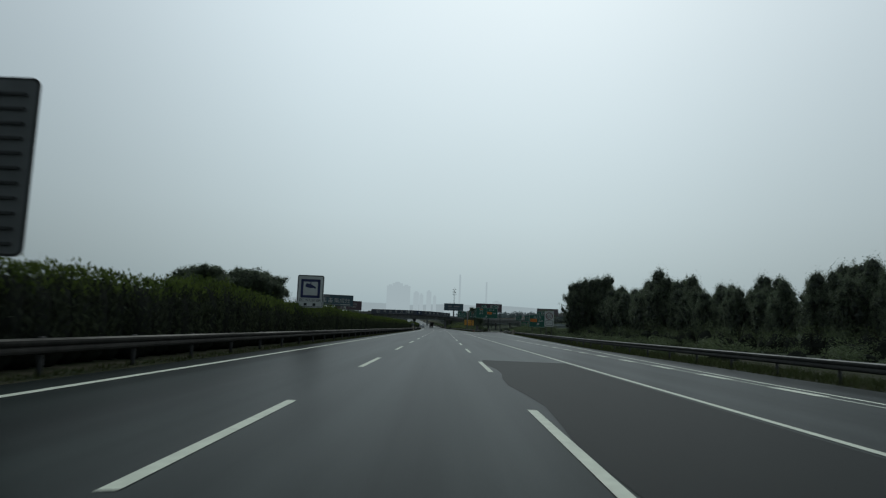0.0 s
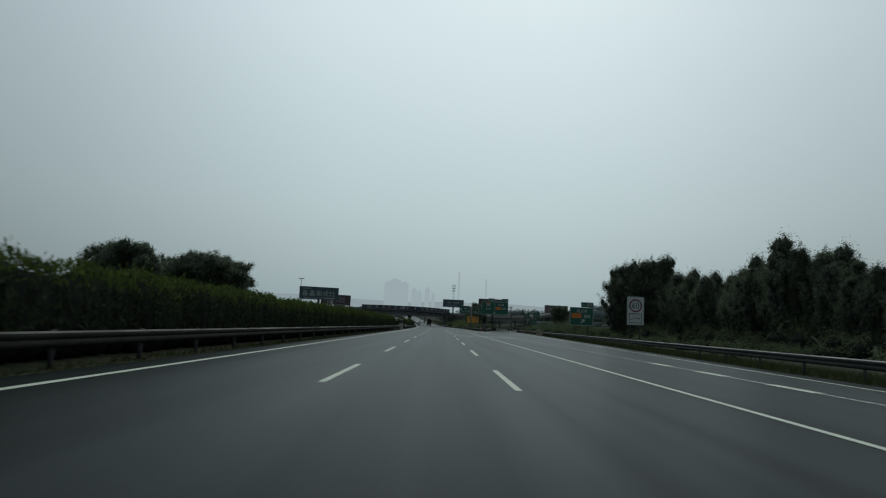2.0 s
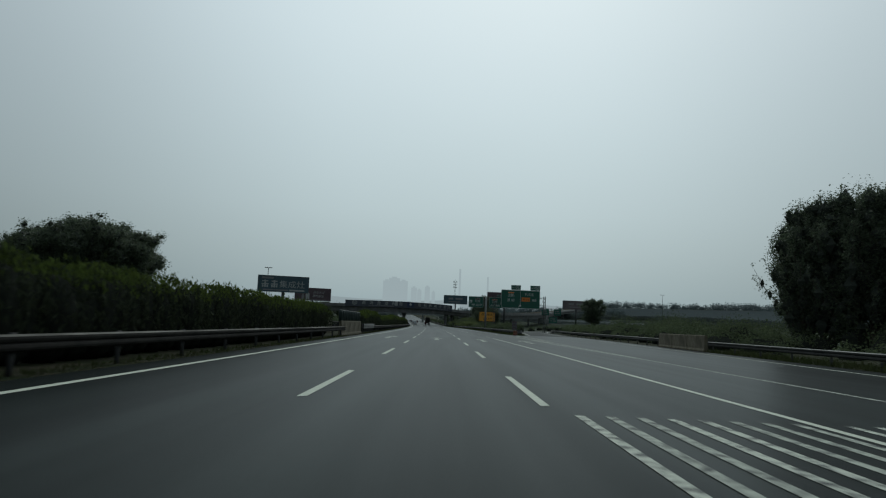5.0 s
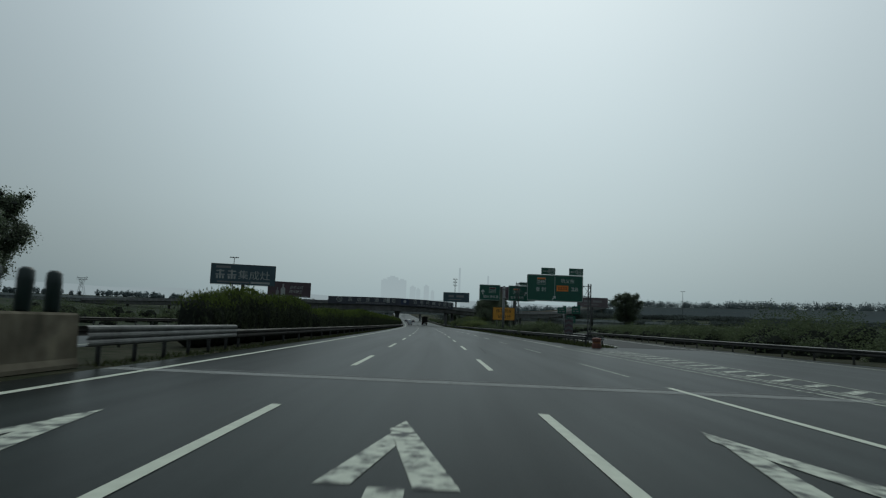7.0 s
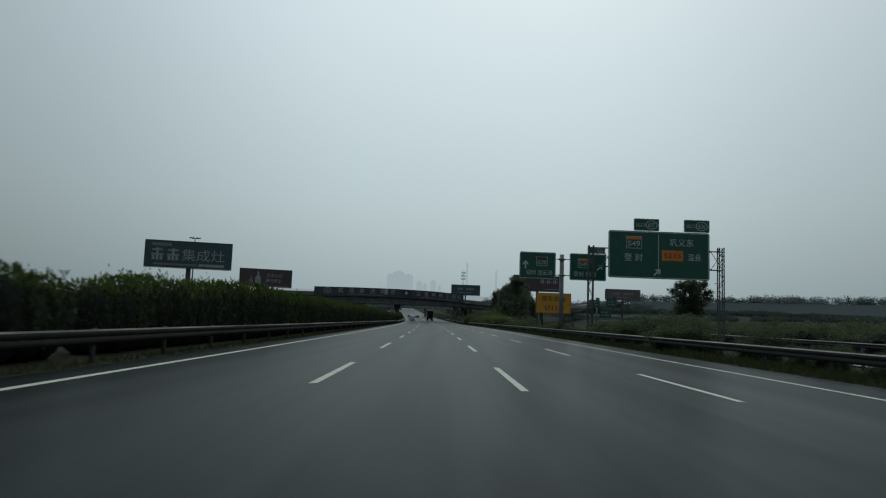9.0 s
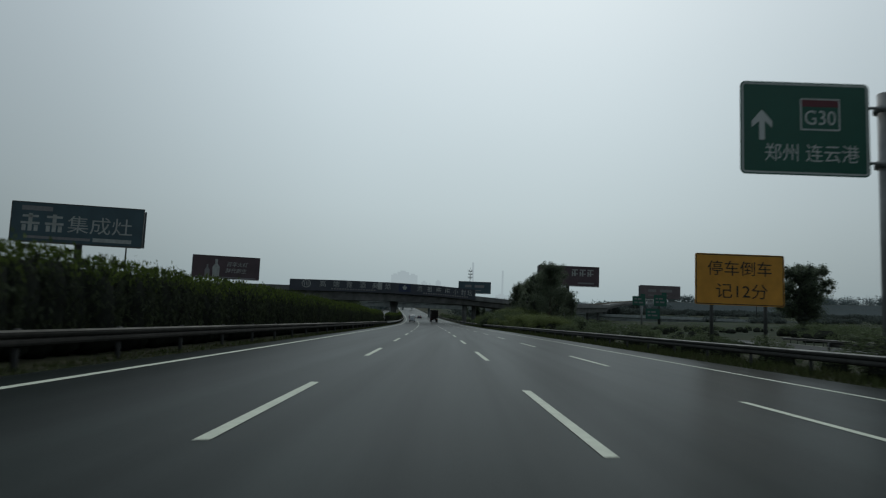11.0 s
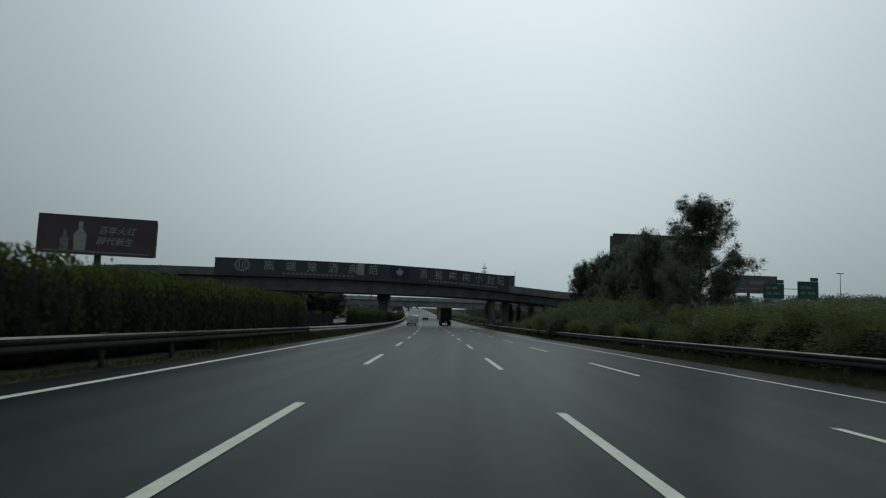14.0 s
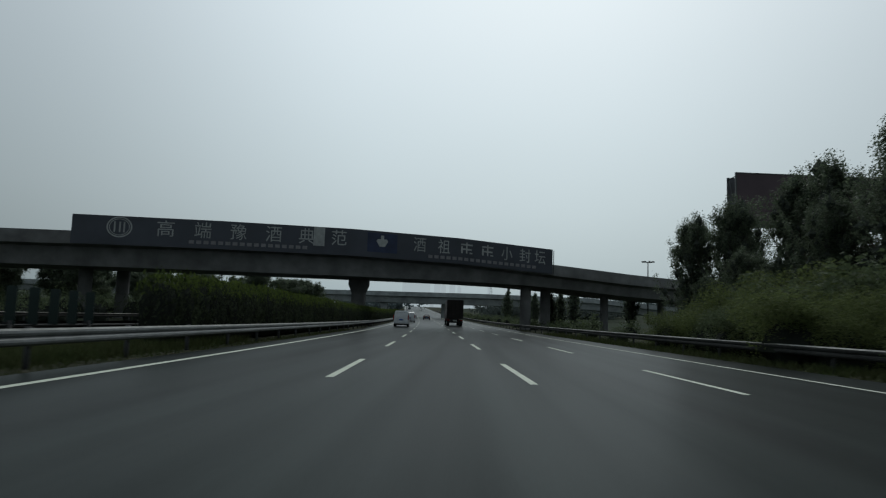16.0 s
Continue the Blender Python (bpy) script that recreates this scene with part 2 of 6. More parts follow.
def asphalt_material():
    """Grey motorway asphalt with paler wheel tracks, darker oil bands, seams and fine stone."""
    m = material("asphalt", (0.017, 0.0225, 0.021), rough=0.33, var=0.14, scale=60, bump=0.08, bump_scale=220, stain=0.3, stain_scale=0.55, stretch=(1, 0.08, 1), spec=0.1)
    nt = m.node_tree
    n, l = nt.nodes.new, nt.links.new
    b = nt.nodes["Principled BSDF"]
    old = b.inputs["Base Color"].links[0].from_socket
    at = n("ShaderNodeAttribute")
    at.attribute_name = "lane_tone"
    sc = n("ShaderNodeVectorMath")
    sc.operation = "SCALE"
    l(old, sc.inputs[0])
    l(at.outputs["Fac"], sc.inputs["Scale"])
    # long tyre streaks and coarse blotches
    co = n("ShaderNodeTexCoord")
    for k, (stretch, size, lo, hi) in enumerate((((1, 0.3, 1), 0.13, 0.8, 1.2), ((1, 0.02, 1), 1.3, 0.82, 1.18))):
        mp, noi, rg, mul = n("ShaderNodeMapping"), n("ShaderNodeTexNoise"), n("ShaderNodeMapRange"), n("ShaderNodeVectorMath")
        mp.inputs["Scale"].default_value = stretch
        l(co.outputs["Object"], mp.inputs["Vector"])
        l(mp.outputs[0], noi.inputs["Vector"])
        noi.inputs["Scale"].default_value, noi.inputs["Detail"].default_value = size, 3
        rg.inputs["From Min"].default_value, rg.inputs["From Max"].default_value = 0.3, 0.7
        rg.inputs["To Min"].default_value, rg.inputs["To Max"].default_value = lo, hi
        l(noi.outputs[0], rg.inputs["Value"])
        mul.operation = "SCALE"
        l(sc.outputs[0], mul.inputs[0])
        l(rg.outputs[0], mul.inputs["Scale"])
        sc = mul
    l(sc.outputs[0], b.inputs["Base Color"])
    # polished and dull streaks
    gl = n("ShaderNodeMapRange")
    gl.inputs["From Min"].default_value, gl.inputs["From Max"].default_value = 0.3, 0.7
    gl.inputs["To Min"].default_value, gl.inputs["To Max"].default_value = 0.017, 0.027
    l(noi.outputs[0], gl.inputs["Value"])
    l(gl.outputs[0], b.inputs["Specular IOR Level"])
    return m


ASPHALT = asphalt_material()
ASPHALT_NEW = material("dark_asphalt_patch", (0.012, 0.0145, 0.0135), rough=0.5, var=0.12, scale=50, bump=0.12, bump_scale=200, stain=0.12, stain_scale=1.2, stretch=(1, 0.15, 1), spec=0.03)
SEAM = material("expansion_joint", (0.2, 0.215, 0.205), rough=0.8, var=0.2, scale=9, stain=0.3, stain_scale=1.5)
TAR = material("crack_sealant", (0.006, 0.007, 0.007), rough=0.8, var=0.1, scale=8, spec=0.05)
PAINT = material("road_paint", (0.56, 0.60, 0.49), rough=0.65, var=0.1, scale=7, bump=0.15, bump_scale=150, stain=0.12, stain_scale=1.3)


def worn_paint(name, lo, hi, scale, color=(0.42, 0.46, 0.38)):
    m = material(name, color, rough=0.7, var=0.12, scale=7)
    nt = m.node_tree
    n, l = nt.nodes.new, nt.links.new
    b = nt.nodes["Principled BSDF"]
    old = b.inputs["Base Color"].links[0].from_socket
    noi, rg, mix, co = n("ShaderNodeTexNoise"), n("ShaderNodeMapRange"), n("ShaderNodeMix"), n("ShaderNodeTexCoord")
    l(co.outputs["Object"], noi.inputs["Vector"])
    noi.inputs["Scale"].default_value, noi.inputs["Detail"].default_value = scale, 9
    rg.inputs["From Min"].default_value, rg.inputs["From Max"].default_value = lo, hi
    l(noi.outputs[0], rg.inputs["Value"])
    mix.data_type = "RGBA"
    l(rg.outputs[0], mix.inputs["Factor"])
    l(old, mix.inputs["A"])
    mix.inputs["B"].default_value = (0.03, 0.038, 0.037, 1)
    l(mix.outputs["Result"], b.inputs["Base Color"])
    return m


PAINT_WORN = worn_paint("worn_road_paint", 0.42, 0.66, 5.0)
PAINT_ARROW = worn_paint("arrow_paint", 0.46, 0.62, 5.0, (0.54, 0.58, 0.48))
SOIL = material("verge_soil", (0.055, 0.05, 0.036), rough=0.95, tint=(0.016, 0.026, 0.010), scale=1.2, bump=0.6, bump_scale=14, stain=0.25, stain_scale=0.3, spec=0.05)
FIELD = material("rough_field", (0.03, 0.046, 0.03), rough=0.95, tint=(0.048, 0.052, 0.036), scale=0.05, bump=0.4, bump_scale=2, stain=0.3, stain_scale=0.012, spec=0.03)
GRASS = material("grass_blades", (0.045, 0.066, 0.022), rough=0.9, tint=(0.072, 0.078, 0.036), scale=0.8, island=0.3, trans=0.2, spec=0.1)
STEEL = material("grimy_steel", (0.036, 0.034, 0.031), rough=0.75, var=0.15, scale=6, stain=0.35, stain_scale=1.1, spec=0.06)
STEEL_ROADSIDE = material("dusty_zinc", (0.045, 0.046, 0.044), rough=0.7, var=0.15, scale=6, stain=0.3, stain_scale=1.1, spec=0.08)
# The rail lip's dust and the light it catches, both put into the colour.
LIT_DUST = material("pale_dust_and_highlight", (0.34, 0.34, 0.32), rough=0.85, var=0.2, scale=3, stain=0.4, stain_scale=0.5, spec=0.2)
LIT_DUST_THIN = material("patchy_dust_and_highlight", (0.3, 0.29, 0.26), rough=0.9, tint=(0.03, 0.028, 0.025), scale=0.12, stain=0.5, stain_scale=0.6, spec=0.1)
STEEL_PALER = material("paler_zinc", (0.16, 0.17, 0.17), rough=0.45, metal=0.4, var=0.15, scale=6, stain=0.3, stain_scale=1.1)
STEEL_MID = material("weathered_rail_zinc", (0.15, 0.155, 0.15), rough=0.55, metal=0.3, var=0.15, scale=6, stain=0.3, stain_scale=1.1, spec=0.2)
STEEL_DULL = material("weathered_zinc", (0.05, 0.052, 0.052), rough=0.6, metal=0.4, var=0.2, scale=5, stain=0.3, stain_scale=2)
CONCRETE = material("precast_concrete", (0.185, 0.165, 0.12), rough=0.9, var=0.2, scale=2.5, bump=0.25, bump_scale=40, stain=0.45, stain_scale=0.9, spec=0.2)
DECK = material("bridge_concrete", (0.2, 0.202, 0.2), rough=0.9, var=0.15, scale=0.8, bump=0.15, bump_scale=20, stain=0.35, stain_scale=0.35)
# Bridge concrete lightened for far structures, distance haze put into the colour.
HAZED_DECK = material("hazed_bridge_concrete", (0.36, 0.39, 0.39), rough=0.9, var=0.12, scale=0.8, stain=0.3, stain_scale=0.35)
LEAF_HEDGE = material("hedge_leaves", (0.038, 0.046, 0.031), rough=0.8, tint=(0.05, 0.064, 0.036), scale=0.5, island=0.4, trans=0.3, spec=0.05)
# The shoots' own yellow-green, brightened for backlight along the hedge top.
LEAF_SHOOT_LIT = material("backlit_hedge_shoots", (0.06, 0.09, 0.024), rough=0.7, tint=(0.092, 0.124, 0.032), scale=0.5, island=0.3, trans=0.5, spec=0.05)
LEAF_TREE = material("poplar_leaves", (0.096, 0.126, 0.08), rough=0.5, tint=(0.118, 0.148, 0.094), scale=0.4, island=0.3, trans=0.55, spec=0.35)
LEAF_BUSH = material("bush_leaves", (0.078, 0.104, 0.056), rough=0.7, tint=(0.102, 0.13, 0.066), scale=0.35, island=0.3, trans=0.45, spec=0.15)
# Solid cores and stems, coloured dark for the shade inside the growth.
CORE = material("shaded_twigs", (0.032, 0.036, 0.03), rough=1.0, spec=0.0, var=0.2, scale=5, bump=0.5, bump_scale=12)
LEAF_BRIGHT = material("young_bush_leaves", (0.105, 0.135, 0.05), rough=0.7, tint=(0.12, 0.148, 0.055), scale=0.35, island=0.3, trans=0.5, spec=0.15)
BARK = material("bark", (0.10, 0.085, 0.065), rough=0.9, var=0.2, scale=9, bump=0.6, bump_scale=25)
SIGN_GREEN = material("green_sheeting", (0.008, 0.10, 0.068), rough=0.45, var=0.06, scale=1.5, stain=0.1, stain_scale=0.8)
SIGN_WHITE = material("white_sheeting", (0.56, 0.59, 0.58), rough=0.5, var=0.05, scale=2, stain=0.1, stain_scale=1.2)
SIGN_YELLOW = material("amber_sheeting", (0.74, 0.34, 0.045), rough=0.5, var=0.08, scale=2, stain=0.12, stain_scale=1.1)
SIGN_RED = material("red_sheeting", (0.13, 0.02, 0.03), rough=0.5, var=0.06, scale=2)
SIGN_BLUE = material("blue_sheeting", (0.03, 0.09, 0.30), rough=0.5, var=0.06, scale=2)
PLATE_WHITE = material("dull_white_sheeting", (0.5, 0.53, 0.52), rough=0.55, var=0.06, scale=2, stain=0.15, stain_scale=1.2)
SIGN_ORANGE = material("orange_sheeting", (0.78, 0.22, 0.03), rough=0.5, var=0.08, scale=2)
SIGN_NAVY = material("navy_sheeting", (0.018, 0.024, 0.10), rough=0.5, var=0.1, scale=3)
SIGN_BLACK = material("black_sheeting", (0.015, 0.016, 0.018), rough=0.5, var=0.06, scale=2)
SIGN_BACK = material("aluminium_back", (0.13, 0.14, 0.14), rough=0.6, metal=0.4, var=0.1, scale=1.5, stain=0.2, stain_scale=1)
GLARE_GREEN = material("green_plastic", (0.004, 0.02, 0.017), rough=0.5, var=0.12, scale=3)
BB_TEAL = material("billboard_teal", (0.048, 0.092, 0.115), rough=0.5, var=0.1, scale=0.4, stain=0.15, stain_scale=0.2)
BB_RED = material("billboard_maroon", (0.095, 0.06, 0.072), rough=0.5, var=0.12, scale=0.3, stain=0.2, stain_scale=0.2)
BB_DULL_RED = material("billboard_dull_maroon", (0.15, 0.12, 0.128), rough=0.55, var=0.1, scale=0.4, stain=0.2, stain_scale=0.2)
BB_GREY = material("billboard_grey", (0.12, 0.13, 0.14), rough=0.55, var=0.1, scale=0.4, stain=0.2, stain_scale=0.2)
PALE_STEEL = material("pale_zinc_pole", (0.24, 0.25, 0.25), rough=0.5, metal=0.2, var=0.12, scale=3, stain=0.2, stain_scale=1)
BB_NAVY = material("banner_navy", (0.055, 0.062, 0.08), rough=0.5, var=0.12, scale=0.3, stain=0.2, stain_scale=0.15)
BB_INK = material("banner_letters", (0.42, 0.44, 0.43), rough=0.55, var=0.15, scale=2, stain=0.2, stain_scale=0.6)
BB_DIM = material("banner_small_print", (0.24, 0.235, 0.245), rough=0.55, var=0.15, scale=3)
POLE = material("painted_steel_pole", (0.085, 0.09, 0.09), rough=0.5, metal=0.3, var=0.12, scale=3)
BB_PICTURE = material("banner_picture", (0.02, 0.035, 0.09), rough=0.5, var=0.2, scale=1.0)
# ---- ground, road and verge ----


def ground_height(x, y):
    """Level by the road, rising gently to the sides and far ahead."""
    d = abs(x - bend(y) - 2.0)
    side = max(0.0, d - 34)
    z = -0.35 + rise(y) + 0.025 * min(side, 260)
    if side > 0:
        if x > bend(y):
            z += 14 * min(1.0, max(0.0, (math.hypot(x, y - 206) - 985) / 55)) * min(1.0, max(0.0, (x - 150) / 110))
        z += min(1.0, side / 40) * 1.2 * noise.noise(Vector((x * 0.012, y * 0.012, 0.0)))
    return z


def ground():
    bm = bmesh.new()
    xs = sorted({-4000, -2500, -1600, -1000, -700, *range(-500, 501, 20), 540, 580, 620, 660, 700, 1000, 1600, 2500, 4000, *range(-60, 61, 6)})
    ys = sorted({-1500, -700, -300, *range(-120, 900, 20), 940, 980, 1020, 1060, 1100, 1150, 1200, 1250, 1500, 1900, 2500, 3300, 4500})
    grid = [[bm.verts.new((x + bend(y), y, ground_height(x + bend(y), y))) for x in xs] for y in ys]
    for j in range(len(ys) - 1):
        for i in range(len(xs) - 1):
            bm.faces.new((grid[j][i], grid[j][i + 1], grid[j + 1][i + 1], grid[j + 1][i]))
    ob = part("ground", bm, FIELD, smooth=True)
    tagged(ob, "rough green and brown fields beside the motorway", "ground", kind="structure")


def ribbon(bm, y0, y1, left, right, z, step=5.0, thick=0.0):
    """A strip along the road between two offsets from its axis (numbers or functions of y)."""
    fl = left if callable(left) else (lambda y: left)
    fr = right if callable(right) else (lambda y: right)
    fz = z if callable(z) else (lambda y: z)
    n = max(1, round((y1 - y0) / step))
    prev = None
    for i in range(n + 1):
        y = y0 + (y1 - y0) * i / n
        a, b = bm.verts.new((fl(y) + bend(y), y, fz(y) + rise(y))), bm.verts.new((fr(y) + bend(y), y, fz(y) + rise(y)))
        row = [a, b]
        if thick:
            row += [bm.verts.new((fr(y) + bend(y), y, fz(y) + rise(y) - thick)), bm.verts.new((fl(y) + bend(y), y, fz(y) + rise(y) - thick))]
        if prev:
            bm.faces.new((prev[0], prev[1], row[1], row[0]))
            if thick:
                bm.faces.new((prev[1], prev[2], row[2], row[1]))
                bm.faces.new((prev[3], prev[0], row[0], row[3]))
        prev = row


def interp(pts):
    xs, vs = [p[0] for p in pts], [p[1] for p in pts]
    return lambda y: float(np.interp(y, xs, vs))


# outer edges, as offsets from the axis
EDGE_LINE_R = interp([(-60, 9.4), (20, 9.7), (38, 10.3), (55, 11.2), (110, 13.3), (150, 15.4), (190, 17.6), (240, 20.4), (300, 27), (360, 38)])
RAIL_R = interp([(-60, 12.4), (20, 12.5), (57, 12.6), (114, 15.6), (150, 17.6), (190, 19.8), (240, 22.6), (300, 29.5), (340, 37), (400, 55)])
PAVED_R = lambda y: RAIL_R(y) - 0.5
NOSE = 226.0


def tone_attribute(me, lanes):
    """Paler wheel tracks and darker lane middles, as a value per corner of the mesh."""
    at = me.attributes.new("lane_tone", "FLOAT", "POINT")
    vals = []
    for v in me.vertices:
        rx = v.co.x - bend(v.co.y)
        t = 1.0
        for c in lanes:
            d = rx - c
            t += 0.22 * math.exp(-((abs(d) - 0.85) / 0.4) ** 2) - 0.24 * math.exp(-(d / 0.45) ** 2)
        vals.append(t)
    at.data.foreach_set("value", vals)


def asphalt_sheet(name, y0, y1, left, right, lanes, label):
    bm = bmesh.new()
    fl = left if callable(left) else (lambda y: left)
    fr = right if callable(right) else (lambda y: right)
    prev, n = None, round((y1 - y0) / 10)
    k = 56
    for i in range(n + 1):
        y = y0 + (y1 - y0) * i / n
        row = [bm.verts.new((fl(y) + (fr(y) - fl(y)) * j / k + bend(y), y, rise(y))) for j in range(k + 1)]
        row += [bm.verts.new((fr(y) + bend(y) + 0.25, y, rise(y) - 0.42)), bm.verts.new((fl(y) + bend(y) - 0.25, y, rise(y) - 0.42))]
        if prev:
            for j in range(len(row)):
                q = (j + 1) % len(row)
                bm.faces.new((prev[j], prev[q], row[q], row[j]))
        prev = row
    ob = part(name, bm, ASPHALT)
    tone_attribute(ob.data, lanes)
    return tagged(ob, label, "road", kind="structure")


def paint_strip(road, name, y0, y1, c, w=0.15, mat=None, z=0.006, step=4.0):
    bm = bmesh.new()
    f = c if callable(c) else (lambda y: c)
    ribbon(bm, y0, y1, lambda y: f(y) - w / 2, lambda y: f(y) + w / 2, z, step)
    return part(name, bm, mat or PAINT, road)


def dashes(road, y0, y1, c, w=0.15, length=6.0, period=15.0, phase=4.6, name="lane_dash", mat=None):
    bm = bmesh.new()
    h, e = w / 2, 0.05
    vs = [bm.verts.new(p) for p in ((-h, -length / 2, 0), (h, -length / 2 + e, 0), (h, length / 2 - e, 0), (-h, length / 2, 0))]
    bm.faces.new(vs)
    me = to_mesh(name, bm, mat or PAINT)
    k = math.ceil((y0 - phase) / period)
    while phase + period * k + length <= y1:
        y = phase + period * k + length / 2
        ob = new(name, me)
        ob.parent = road
        ob.matrix_basis = pose(c + bend(y), y, 0.006 + rise(y), math.degrees(math.atan((rise(y + 3) - rise(y - 3)) / 6)), 0, -math.degrees(math.atan(slope(y))))
        k += 1


def main_road():
    road = asphalt_sheet("road", -80, 2000, -6.75, lambda y: PAVED_R(y) if y < NOSE + 4 else max(10.6, PAVED_R(NOSE + 4) - 1.2 * (y - NOSE - 4)) if y < NOSE + 14 else 10.6,
                         (-3.75, 0.0, 3.65, 7.2), "grey asphalt motorway carriageway with worn wheel tracks")
    paint_strip(road, "edge_line", -80, 2000, -5.78, 0.18)
    dashes(road, -60, 900, -1.875)
    dashes(road, -60, 900, 1.875)
    dashes(road, 196, 240, 5.48, 0.12, phase=4.15, mat=PAINT_WORN)
    dashes(road, 240, 900, 5.48, phase=4.15)
    paint_strip(road, "edge_line", -80, 196, 5.48, 0.15)
    paint_strip(road, "edge_line", 226, 2000, 8.74, 0.15)
    paint_strip(road, "edge_line", -80, 300, EDGE_LINE_R, 0.15)
    # short slow-down bars beside the exit lane
    for k in range(26):
        paint_strip(road, "slow_bar", -52 + 5.2 * k, -49.6 + 5.2 * k, 9.2, 0.32, step=3)
    paint_strip(road, "edge_line", -80, 196, 9.2, 0.16, PAINT_WORN, z=0.004)
    # fans of long speed-reducing strips across two lanes
    for c0, step in ((2.2, 0.43), (5.95, 0.42)):
        for i in range(8):
            bm = bmesh.new()
            c = c0 + step * i
            ribbon(bm, 129.4, 138.6, c - 0.07, c + 0.07, 0.006, 3.0)
            part("rumble_strip", bm, PAINT_ARROW if c0 > 3 or i in (0, 3, 4) else PAINT_WORN, road)
    # gore: two boundary lines with cross bars between them
    gl, gr = interp([(160, 9.1), (190, 8.8), (205, 8.5), (226, 8.4)]), interp([(160, 9.25), (188, 9.8), (196, 10.5), (206, 11.2), (212, 11.45), (226, 11.7)])
    paint_strip(road, "gore_line", 160, 226, gl, 0.14, PAINT_WORN)
    paint_strip(road, "gore_line", 160, 222, gr, 0.14, PAINT_WORN)
    for f in (0.25, 0.38):
        paint_strip(road, "gore_line", 186, 224, lambda y: gl(y) + f * (gr(y) - gl(y)), 0.13, PAINT_WORN)
    for k in range(21):
        y = 185.5 + 1.75 * k
        a, b = gl(y) + 0.48 * (gr(y) - gl(y)), gr(y) - 0.1
        bm = bmesh.new()
        vs = [(a, y), (b, y + 0.95 * (b - a)), (b, y + 0.95 * (b - a) + 0.5), (a, y + 0.5)]
        bm.faces.new([bm.verts.new((p + bend(q), q, 0.006)) for p, q in vs])
        part("gore_bar", bm, PAINT_ARROW, road)
    # straight-ahead arrows
    for c, d in ((-3.75, 0), (0.0, 0), (3.65, 0), (7.3, 0.5)):
        bm = bmesh.new()
        y0 = 180.4 + d
        for pts in (((-0.17, y0), (0.17, y0), (0.14, y0 + 5.5), (-0.14, y0 + 5.5)), ((-0.55, y0 + 5.6), (-0.27, y0 + 5.6), (-0.02, y0 + 7.3), (-0.13, y0 + 8.0)),
                    ((0.55, y0 + 5.5), (0.0, y0 + 9.0), (-0.16, y0 + 8.3), (0.2, y0 + 5.5))):
            bm.faces.new([bm.verts.new((x + c + bend(y), y, 0.006)) for x, y in pts])
        part("lane_arrow", bm, PAINT_ARROW, road, "worn white straight-ahead arrow")
    # paler joint across the bridge end, older darker surfacing in the third lane
    bm = bmesh.new()
    for off, wide in ((0.0, 0.68), (0.95, 0.1)):
        vs = [(-6.7, 195.45 + off), (18.5, 193.5 + off), (18.5, 193.5 + wide + off), (-6.7, 195.45 + wide + off)]
        bm.faces.new([bm.verts.new((x + bend(y), y, 0.004)) for x, y in vs])
    part("expansion_joint", bm, SEAM, road)
    bm = bmesh.new()
    ribbon(bm, -80, 27, lambda y: 2.05 + 0.12 * math.sin(y * 0.7), 5.3, 0.003, 2.0)
    part("asphalt_patch", bm, ASPHALT_NEW, road, "darker newer asphalt patch")
    # sealed cracks
    rnd = random.Random(5)
    for y0, x0, dx, nn in ((211.2, 2.55, 0.018, 18), (226.5, 2.8, 0.06, 10), (352, 1.2, 0.8, 5), (365.5, 2.4, 0.5, 5)):
        bm = bmesh.new()
        prev = None
        for i in range(nn):
            y = y0 + i * (0.45 if dx < 0.3 else 0.05)
            x = x0 + i * dx + rnd.uniform(-0.06, 0.06)
            w = rnd.uniform(0.004, 0.013) if i % 4 else 0.002
            d = (w, 0) if dx < 0.3 else (0, w)
            row = (bm.verts.new((x - d[0] + bend(y), y - d[1], 0.004)), bm.verts.new((x + d[0] + bend(y), y + d[1], 0.004)))
            if prev:
                bm.faces.new((prev[0], prev[1], row[1], row[0]))
            prev = row
        part("sealed_crack", bm, TAR, road)
    return road


def exit_ramp():
    bm = bmesh.new()
    left = interp([(222, 12.2), (240, 14.5), (270, 17.5), (300, 21.5), (340, 29), (380, 41), (420, 60), (460, 90)])
    right = interp([(222, 21.6), (240, 22.2), (270, 25.2), (300, 29), (340, 36.4), (380, 48.5), (420, 67), (460, 97)])
    ribbon(bm, 230, 460, left, right, lambda y: 0.004, 4.0, 0.45)
    ob = part("exit_road", bm, ASPHALT_NEW)
    tagged(ob, "dark asphalt exit slip road curving away", "road", kind="structure")
    paint_strip(ob, "edge_line", 232, 440, lambda y: left(y) + 0.5, 0.15, z=0.012)
    paint_strip(ob, "edge_line", 300, 440, lambda y: right(y) - 0.6, 0.15, z=0.012)
    return left, right


def opposite_road():
    ob = asphalt_sheet("road", -300, 2000, -26.5, -11.6, (-24, -20.2, -16.4, -13), "opposite asphalt carriageway behind the planted median")
    paint_strip(ob, "edge_line", -300, 2000, -12.3, 0.15)
    paint_strip(ob, "edge_line", -300, 2000, -23.6, 0.15)
    dashes(ob, 150, 700, -16.05)
    dashes(ob, 150, 700, -19.8)


